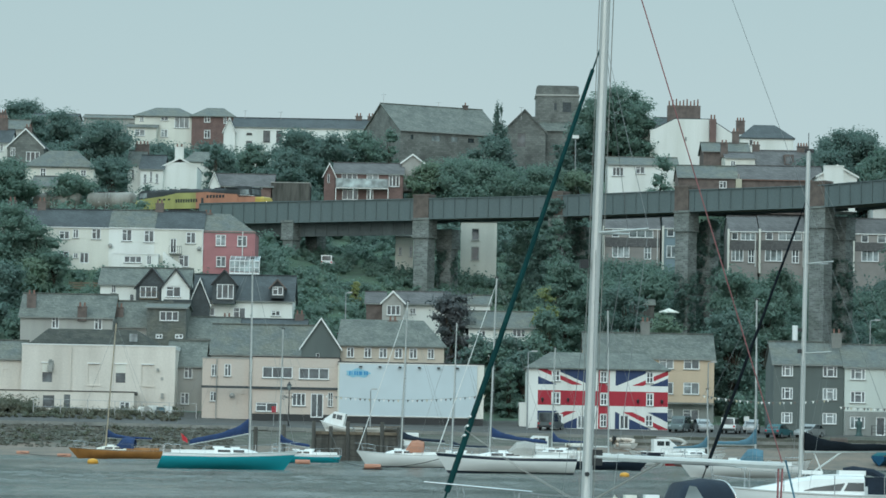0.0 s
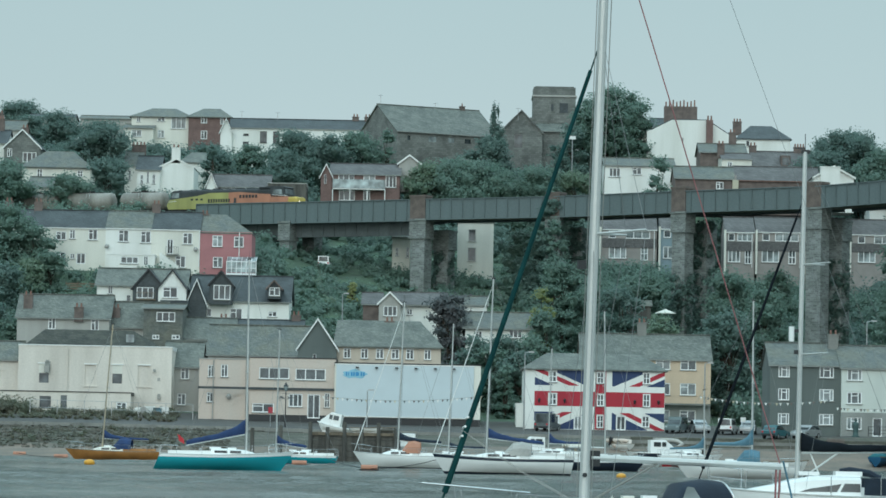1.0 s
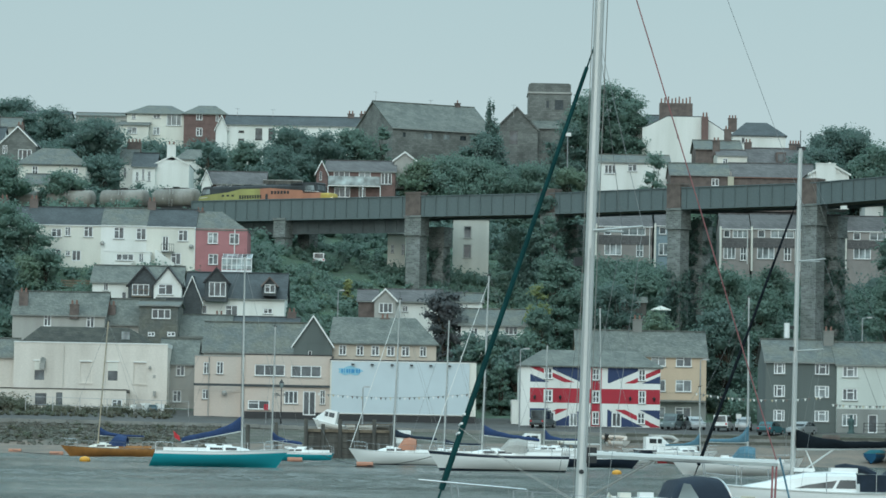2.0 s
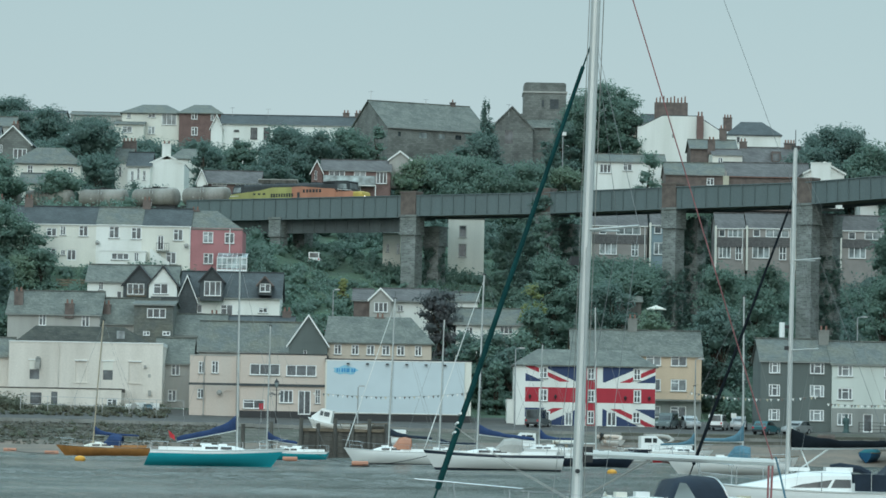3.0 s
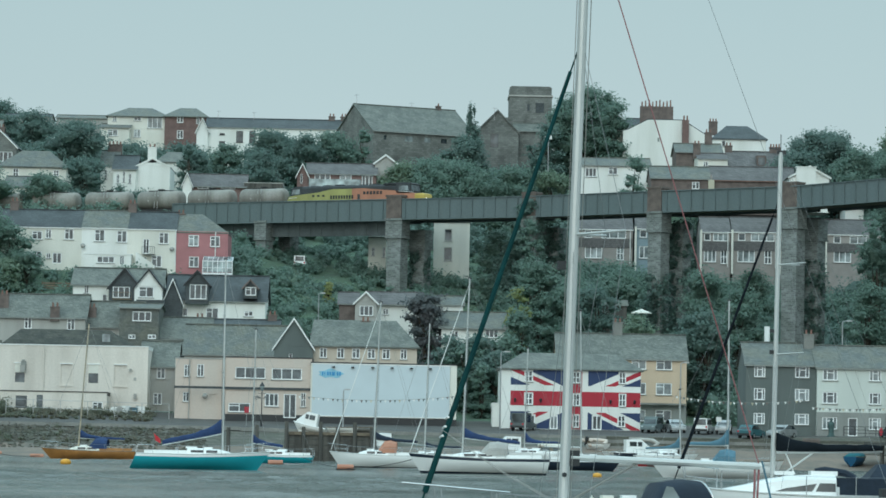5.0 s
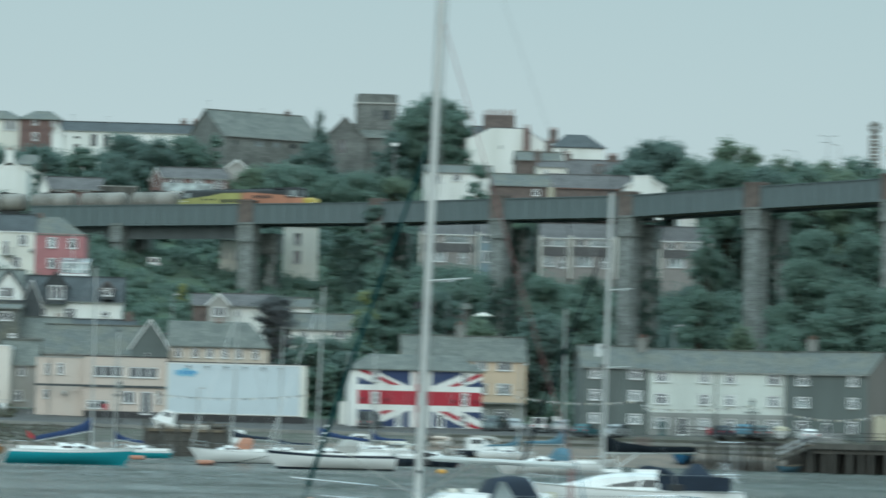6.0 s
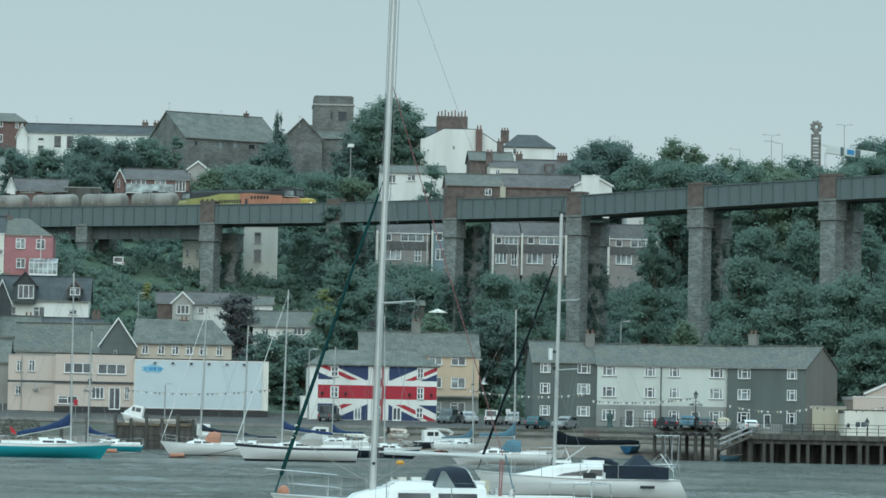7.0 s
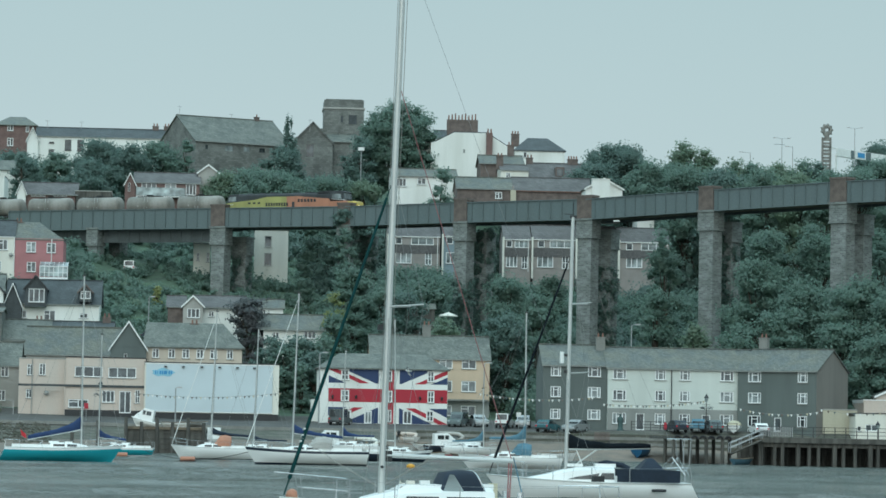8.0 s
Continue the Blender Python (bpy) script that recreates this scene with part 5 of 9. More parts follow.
def build_viaduct():
    ob = thing("viaduct", Matrix(), "curving railway viaduct of grey plate girders on tall stone piers", "viaduct")
    ends = (-34.0,) + PIERS + (130.0,)
    for i, (a, b2) in enumerate(zip(ends, ends[1:])):
        p, q = via(a), via(b2)
        d = (q - p).normalized()
        ln = (q - p).length
        m = Matrix.Translation(p) @ Matrix.Rotation(math.atan2(d.y, d.x), 4, "Z") @ Matrix.Rotation(-math.asin(d.z), 4, "Y")
        gh = 2.75 if i > 1 else 2.9
        g = part("girder", Shape().box(0, ln, 0, 0.12, -gh, 0), M["girder"], ob)
        g.matrix_world = m
        f = part("flange", Shape().box(0, ln, -0.16, 0.25, -0.09, 0.02).box(0, ln, -0.2, 0.3, -gh - 0.05, -gh + 0.05), M["girder"], g)
        n = max(2, round(ln / 1.75))
        stiff = Shape().box(-0.06, 0.06, -0.13, 0.0, -gh + 0.05, -0.09).make("stiffener", M["girder"])
        for k in range(n + 1):
            o = part("stiffener", stiff, None, g)
            o.location.x = ln * k / n
        part("deck", Shape().box(0, ln, 0.12, 7.2, -gh + 0.35, -1.5), M["girder_dark"], g)
        part("far_girder", Shape().box(0, ln, 7.2, 7.35, -gh, -0.55), M["girder_dark"], g)
        if i in (0, 1):
            part("lower_girder", Shape().box(0, ln, 1.6, 1.8, -gh - 1.75, -gh), M["girder_dark"], g)
            for k in range(n + 1):
                part("lower_stiffener", Shape().box(ln * k / n - 0.05, ln * k / n + 0.05, 1.5, 1.6, -gh - 1.7, -gh - 0.05), M["girder_dark"], g)
            part("lower_flange", Shape().box(0, ln, 1.4, 2.0, -gh - 1.85, -gh - 1.75), M["girder_dark"], g)
    for i, (x, w) in enumerate(zip(PIERS, PIER_W)):
        for back in (0.0, 5.7):
            c = via(x, back + 0.2)
            d = via(x + 1) - via(x - 1)
            rz = math.degrees(math.atan2(d.y, d.x))
            gz = ground_z(c.x, c.y) - 4
            topz = c.z - 2.85 - (1.2 if back else 0)
            pr = part("pier", Shape().box(-w * 0.43, w * 0.43, -0.2, 1.75, gz - topz, -2.25), M["stone"], ob)
            pr.matrix_world = pose(c.x, c.y, topz, 0, 0, rz)
            part("capital", Shape().box(-w * 0.5, w * 0.5, -0.35, 1.9, -2.25, -0.02), M["stone"], pr)
            part("bed_stone", Shape().box(-w * 0.54, w * 0.54, -0.5, 2.05, -0.02, 0.25), M["stone"], pr)
            part("moulding", Shape().box(-w * 0.53, w * 0.53, -0.44, 1.99, -2.42, -2.22), M["stone"], pr)
            if back == 0 and i > 0:
                part("pilaster", Shape().box(-w * 0.46, w * 0.46, -0.38, 1.4, 0.25, 3.15), M["pilaster"], pr, "weathered brick pilaster between girders")
                part("pilaster_cap", Shape().box(-w * 0.5, w * 0.5, -0.45, 1.5, 3.15, 3.4), M["pilaster"], pr)
    return ob


def rounded(w, h, z0, n=4, r=0.35):
    """A rounded outline across x = 0: points in y, z."""
    out = []
    for cx, cz, a0 in ((w / 2 - r, z0 + h - r, 0), (-w / 2 + r, z0 + h - r, 90)):
        out += [(cx + r * math.cos(radians(a0 + 90 * k / n)), cz + r * math.sin(radians(a0 + 90 * k / n))) for k in range(n + 1)]
    return out + [(-w / 2, z0), (w / 2, z0)]


def locomotive():
    """Length along x, nose at x = 0, rails at z = 0."""
    ob = thing("locomotive", Matrix(), "yellow and orange diesel freight locomotive with a dark roof", "locomotive")

    def bodyshell(x0, x1, h, w=2.65, z0=1.15, r=0.3):
        return Shape().loft([[Vector((x, y, z)) for y, z in rounded(w, h, z0, 3, r)] for x in (x0, x1)])
    part("engine_casing", bodyshell(-20.1, -4.3, 2.55, 2.3, 1.3, 0.35), M["loco_dark"], ob, "dark grimy engine casing and roof")
    # yellow and orange are desaturated in the paint to carry the haze
    part("rear_bodyside", Shape().prism([(-21.3, 1.15), (-21.55, 1.7), (-21.2, 2.45), (-20.0, 2.62), (-16.5, 2.95), (-14.4, 3.35), (-11.2, 3.35), (-11.2, 1.15)], -1.36, 1.36), M["yellow"], ob, "lime yellow rear bodyside rising to the middle")
    part("front_bodyside", Shape().prism([(-11.196, 1.15), (-11.196, 3.35), (-9.5, 3.4), (-6.0, 3.1), (-4.4, 3.0), (-4.2, 2.75), (-4.2, 1.15)], -1.36, 1.36), M["orange"], ob, "haze-muted orange front bodyside")
    part("rear_cab", Shape().prism([(-21.1, 2.44), (-20.85, 3.55), (-20.5, 3.75), (-19.3, 3.85), (-19.3, 2.6)], -1.2, 1.2), M["loco_dark"], ob)
    part("rear_cab_window", Shape().prism([(-20.85, 2.75), (-20.65, 3.4), (-19.6, 3.45), (-19.6, 2.78)], -1.23, -1.2), M["glass_pale"], ob)
    part("cab", Shape().prism([(-4.3, 2.6), (-4.3, 3.85), (-4.0, 4.0), (-2.5, 3.98), (-2.15, 3.8), (-2.0, 2.6)], -1.3, 1.3), M["loco_dark"], ob)
    part("cab_roof", Shape().prism([(-6.4, 3.84), (-6.2, 4.02), (-4.2, 4.12), (-2.4, 4.08), (-2.0, 3.9), (-2.2, 3.82)], -1.15, 1.15), M["loco_dark"], ob, "raised dark cab roof")
    part("cab_window", Shape().prism([(-3.85, 2.95), (-3.85, 3.65), (-2.5, 3.62), (-2.35, 2.95)], -1.33, -1.3), M["glass_pale"], ob)
    part("windscreen", Shape().add([(-1.98, -1.1, 2.95), (-1.98, 1.1, 2.95), (-2.12, 1.05, 3.75), (-2.12, -1.05, 3.75)], [(0, 1, 2, 3)]), M["glass"], ob)
    part("hood", Shape().prism([(-4.2, 1.15), (-4.2, 2.95), (-2.2, 2.75), (-1.4, 2.55), (-1.4, 1.15)], -1.3, 1.3), M["orange"], ob, "low orange hood")
    part("nose", Shape().loft([[Vector((x, y, z)) for y, z in rounded(w, h, 1.0, 3, 0.3)] for x, h, w in ((-1.4, 1.58, 2.6), (-0.4, 1.62, 2.45), (-0.1, 1.5, 2.2), (0.0, 1.1, 2.0))]), M["nose_yellow"], ob, "warm yellow nose end")
    for k in range(6):
        part("louvre", Shape().box(-9.4 + k * 0.52, -9.05 + k * 0.52, -1.375, -1.34, 2.55, 2.98), M["black"], ob)
    for k in range(3):
        part("louvre", Shape().box(-17.5 + k * 0.8, -17.1 + k * 0.8, -1.375, -1.34, 2.35, 2.6), M["black"], ob)
    part("equipment_door", Shape().box(-10.3, -9.9, -1.375, -1.34, 1.75, 2.6), M["loco_dark"], ob)
    part("cab_door", Shape().box(-19.5, -18.2, -1.375, -1.34, 1.4, 2.55), M["yellow"], ob)
    part("handrail", Shape().tube([(-21.2, -1.4, 2.2), (-19.9, -1.4, 2.3)], 0.03, 5).tube([(-3.9, -1.36, 2.9), (-1.6, -1.3, 2.75)], 0.03, 5), M["trim"], ob)
    for k in range(7):
        part("roof_vent", Shape().box(-18.2 + 1.9 * k, -17.1 + 1.9 * k, -0.55, 0.55, 3.8, 3.93 + 0.05 * (k % 3)), M["loco_dark"], ob)
    # unreadable company lettering as plain bars
    for k in range(9):
        part("lettering_bar", Shape().box(-14.6 + k * 0.42, -14.32 + k * 0.42, -1.372, -1.355, 2.0, 2.5), M["black"], ob)
    part("headlight", Shape().tube([(-0.02, -0.65, 1.85), (0.05, -0.65, 1.85)], 0.14, 10), glow, ob, "lit white headlight")
    part("headlight", Shape().tube([(-0.02, 0.65, 1.85), (0.05, 0.65, 1.85)], 0.14, 10), glow, ob, "lit white headlight")
    part("snowplough", Shape().prism([(-0.3, 0.35), (0.05, 0.35), (0.1, 0.7), (-0.3, 1.0)], -1.2, 1.2), M["underframe"], ob)
    part("underframe", Shape().box(-21.4, -0.3, -1.25, 1.25, 0.75, 1.15), M["underframe"], ob)
    part("fuel_tank", Shape().box(-13.2, -8.4, -1.2, 1.2, 0.3, 0.75), M["underframe"], ob)
    for bx in (-17.3, -4.3):
        bg = part("bogie", Shape().box(bx - 2.3, bx + 2.3, -1.1, 1.1, 0.5, 0.75), M["underframe"], ob)
        for k in (-1.7, 0, 1.7):
            part("wheelset", Shape().tube([(bx + k, -0.85, 0.5), (bx + k, 0.85, 0.5)], 0.5, 16), M["rust"], bg)
    return ob


def tank_wagon():
    """Front buffer at x = 0."""
    ob = thing("tank_wagon", Matrix(), "grimy grey two-axle tank wagon", "wagon", "tank wagons of the train")
    rings = []
    for x, r in ((-7.75, 0.4), (-7.7, 0.9), (-7.5, 1.22), (-7.2, 1.3), (-1.1, 1.3), (-0.8, 1.22), (-0.6, 0.9), (-0.55, 0.4)):
        rings.append([Vector((x, r * math.cos(a), 2.45 + r * math.sin(a))) for a in np.linspace(0, 2 * math.pi, 24, endpoint=False)])
    part("tank", Shape().loft(rings), M["tank"], ob, smooth=True)
    part("walkway", Shape().box(-6.2, -2.2, -0.35, 0.35, 3.74, 3.82).box(-4.6, -3.8, -0.3, 0.3, 3.8, 4.0), M["underframe"], ob)
    part("ladder", Shape().tube([(-4.5, -1.36, 1.1), (-4.5, -1.1, 3.7)], 0.03, 6).tube([(-4.0, -1.36, 1.1), (-4.0, -1.1, 3.7)], 0.03, 6), M["metal"], ob)
    part("placard", Shape().box(-5.65, -5.45, -1.31, -1.29, 2.2, 2.4), M["grey_light"], ob)
    part("underframe", Shape().box(-8.1, -0.2, -1.1, 1.1, 0.85, 1.15).box(-8.4, 0, -0.9, -0.6, 0.9, 1.1).box(-8.4, 0, 0.6, 0.9, 0.9, 1.1), M["underframe"], ob)
    for k in (-6.4, -1.9):
        part("wheelset", Shape().tube([(k, -0.8, 0.47), (k, 0.8, 0.47)], 0.47, 16), M["rust"], ob)
    return ob


glow = bpy.data.materials.new("headlamp_glow")
glow.use_nodes = True
glow.node_tree.nodes["Principled BSDF"].inputs["Emission Color"].default_value = (1, 0.95, 0.85, 1)
glow.node_tree.nodes["Principled BSDF"].inputs["Emission Strength"].default_value = 3.0

viaduct = build_viaduct()
ballast = Shape()
xs = list(np.arange(-140, 131, 6.0))
for a, b2 in zip(xs, xs[1:]):
    p, q, r2, t2 = via(a, 0.5), via(b2, 0.5), via(b2, 6.6), via(a, 6.6)
    dz = Vector((0, 0, -1.78))
    ballast.add([p + dz, q + dz, r2 + dz, t2 + dz, p + dz * 1.4, q + dz * 1.4, r2 + dz * 1.4, t2 + dz * 1.4], [(0, 1, 2, 3), (4, 7, 6, 5), (0, 4, 5, 1), (2, 6, 7, 3)])
solid("track_bed", ballast, M["mud"], "ballasted railway track bed on the viaduct", "track", kind="structure")
loco = locomotive()
wagons = [tank_wagon()]
for _ in range(8):
    wagons.append(copy_thing(wagons[0], Matrix()))

# distance along the line, for the train's path
LINE = [via(x, 2.6) + Vector((0, 0, -1.75)) for x in np.arange(-139, 131, 1.0)]
DIST = np.concatenate([[0], np.cumsum([(b2 - a).length for a, b2 in zip(LINE, LINE[1:])])])


def on_line(s, length):
    """The pose of a vehicle whose nose is at s along the line."""
    def at(k):
        return Vector([float(np.interp(k, DIST, [p[i] for p in LINE])) for i in range(3)])
    a, b2 = at(s), at(s - length)
    d = (a - b2).normalized()
    return Matrix.Translation(a) @ Matrix.Rotation(math.atan2(d.y, d.x), 4, "Z") @ Matrix.Rotation(-math.asin(d.z), 4, "Y")


def line_at_x(x):
    return float(np.interp(x, [p.x for p in LINE], DIST))


# ---------------------------------------------------------------- trees and shrubs
rng = np.random.default_rng(7)


def leaf_mesh(name, c, nrm, size, material, lobes=()):
    """Small folded leaf clumps at c, facing about nrm, over a leaf-coloured core added in each lobe to lighten dark
    gaps.
    """
    k = len(c)
    a = np.cross(nrm, rng.normal(size=(k, 3)))
    a /= np.linalg.norm(a, axis=1, keepdims=True) + 1e-9
    b2 = np.cross(nrm, a)
    s = (size * rng.uniform(0.6, 1.35, k))[:, None]
    v = np.stack([c - a * s, c - b2 * s * 0.55 + nrm * s * 0.18, c + a * s * 1.1, c + b2 * s * 0.6 + nrm * s * 0.1], 1).reshape(-1, 3)
    q = np.arange(4 * k, dtype=np.int32).reshape(-1, 4)
    if len(lobes):
        segs, lats = 6, np.array([-1.1, -0.2, 0.6, 1.4])
        th = np.linspace(0, 2 * math.pi, segs, endpoint=False)
        unit = np.array([(math.cos(p) * math.cos(t), math.cos(p) * math.sin(t), math.sin(p)) for p in lats for t in th])
        lb = np.array(lobes)
        wob = rng.uniform(0.3, 0.75, (len(lb), len(unit), 1))
        cv = lb[:, None, :3] + unit[None] * lb[:, None, 3:] * wob
        band = np.array([(i * segs + j, i * segs + (j + 1) % segs, (i + 1) * segs + (j + 1) % segs, (i + 1) * segs + j) for i in range(len(lats) - 1) for j in range(segs)], dtype=np.int32)
        q = np.concatenate([q, (band[None] + (len(v) + len(unit) * np.arange(len(lb)))[:, None, None]).reshape(-1, 4).astype(np.int32)])
        v = np.concatenate([v, cv.reshape(-1, 3)])
    me = bpy.data.meshes.new(name)
    me.vertices.add(len(v))
    me.vertices.foreach_set("co", v.ravel())
    me.loops.add(q.size)
    me.loops.foreach_set("vertex_index", q.ravel())
    me.polygons.add(len(q))
    me.polygons.foreach_set("loop_start", np.arange(0, q.size, 4, dtype=np.int32))
    me.polygons.foreach_set("loop_total", np.full(len(q), 4, dtype=np.int32))
    me.update()
    me.materials.append(material)
    return me


def lobe_points(lobes, per):
    cs, ns = [], []
    for cx, cy, cz, rx, ry, rz in lobes:
        k = max(30, int(per * (rx * ry + rx * rz + ry * rz)))
        d = rng.normal(size=(k, 3))
        d[:, 2] = np.where(d[:, 2] < -0.3, -d[:, 2] * 0.6, d[:, 2])
        d /= np.linalg.norm(d, axis=1, keepdims=True)
        d[:, 1] = np.where(d[:, 1] > 0.55, -d[:, 1], d[:, 1])
        r = rng.uniform(0.58, 1.16, (k, 1)) * (1 + 0.16 * np.sin(5 * d[:, :1] + 7 * d[:, 2:]))
        cs.append(np.array([cx, cy, cz]) + d * r * np.array([rx, ry, rz]))
        nn = d * 0.5 + rng.normal(size=(k, 3)) * 0.42 + np.array([0, -0.22, 0.5])
        ns.append(nn / np.linalg.norm(nn, axis=1, keepdims=True))
    return np.concatenate(cs), np.concatenate(ns)


def tree(label, x, y, ztop, w, leaf="leaf", shape="round", bare=0.2, size=0.19, category="tree", dens=20.0):
    """A tapered trunk with limbs and a crown of many leaf clumps, from the ground at x, y to ztop."""
    z0 = ground_z(x, y) - 0.3
    h = max(ztop - z0, 2.5)
    ob = thing("tree", pose(x, y, z0), label, category)
    tr = Shape()
    bend = [Vector((rng.normal() * 0.03 * h * k, rng.normal() * 0.02 * h * k, h * 0.8 * k)) for k in (0, 0.25, 0.5, 0.75, 1)]
    bend[0] = Vector((0, 0, -0.6))
    tr.tube(bend, max(0.12, h * 0.028), 8, 0.04)
    lobes = []
    n = 34 if shape == "cone" else max(26, int(22 + w * h * 0.22))
    for i in range(n):
        if shape == "cone":
            f = (i / (n - 1)) ** 0.85
            r = w / 2 * (1 - f * 0.85)
            a = rng.uniform(0, 2 * math.pi)
            q = r * rng.uniform(0.45, 0.7)
            lobes.append((q * math.cos(a), q * math.sin(a), h * (bare + (0.97 - bare) * f) - r * 0.2, r * 0.55, r * 0.55, h * 0.07 + 0.25))
            continue
        f, a = rng.uniform(0, 1), rng.uniform(0, 2 * math.pi)
        zz = bare + (0.9 - bare) * f ** 0.8
        env = math.sin(math.pi * min(1, 0.18 + 0.72 * f)) ** 0.7
        rr = w / 2 * env * rng.uniform(0.25, 0.86)
        r = w * rng.uniform(0.14, 0.23)
        lobes.append((rr * math.cos(a), rr * math.sin(a), h * zz, r, r, r * rng.uniform(0.6, 0.9)))
        if i % 2 == 0:
            tr.tube([bend[1 + i % 3], Vector((rr * 0.5 * math.cos(a), rr * 0.5 * math.sin(a), h * zz * 0.8)), Vector((rr * math.cos(a), rr * math.sin(a), h * zz))], max(0.05, h * 0.009), 6, 0.02)
    if shape != "cone":
        r = w * 0.2
        lobes.append((0, 0, h - r * 0.85, r, r, r * 0.8))
        lobes.append((rng.normal() * r * 0.5, rng.normal() * r * 0.5, h - r * 1.8, r * 1.25, r * 1.25, r * 1.1))
    part("trunk", tr, M["bark"], ob)
    c, nr = lobe_points(lobes, dens * min(1.0, 9.0 / max(w, 1)) ** 0.4)
    part("crown", leaf_mesh("crown", c, nr, size, M[leaf], lobes), None, ob)
    return ob


def shrubs(name, label, areas, leaf, size=0.22, dens=7.0):
    """Undergrowth over stretches of the hillside: (bearing from, to, distance from, to, count, height from, to)."""
    lobes = []
    for u0, u1, y0, y1, cnt, h0, h1 in areas:
        for _ in range(cnt):
            y = rng.uniform(y0, y1)
            x = (rng.uniform(u0, u1) - 784) / 6000 * y
            h = rng.uniform(h0, h1)
            g = ground_z(x, y)
            r = h * rng.uniform(0.5, 0.9)
            lobes.append((x, y, g + h * 0.3, r, r, h * 0.75))
            if h > 2.5:
                lobes.append((x + rng.normal() * r * 0.5, y + rng.normal() * r * 0.5, g + h * 0.75, r * 0.6, r * 0.6, h * 0.4))
    c, nr = lobe_points(lobes, dens)
    ob = new(name, leaf_mesh(name, c, nr, size, M[leaf], lobes))
    return tagged(ob, label, "shrubs", kind="stuff")


def ivy(name, label, columns):
    """Ivy climbing the viaduct's piers: (pier, set back, lowest, highest, thickness)."""
    lobes = []
    for i, back, z0, z1, thick in columns:
        c = via(PIERS[i], back + 0.3)
        for k in range(int((z1 - z0) / 0.55)):
            z = z0 + 0.55 * k
            for _ in range(3):
                lobes.append((c.x + rng.uniform(-1.2, 1.5), c.y + rng.uniform(-0.9, 0.6), z, thick * rng.uniform(0.5, 1.0), thick * 0.5, 0.75))
    c, nr = lobe_points(lobes, 30)
    return tagged(new(name, leaf_mesh(name, c, nr, 0.2, M["leaf_dark"], lobes)), label, "ivy", kind="stuff")


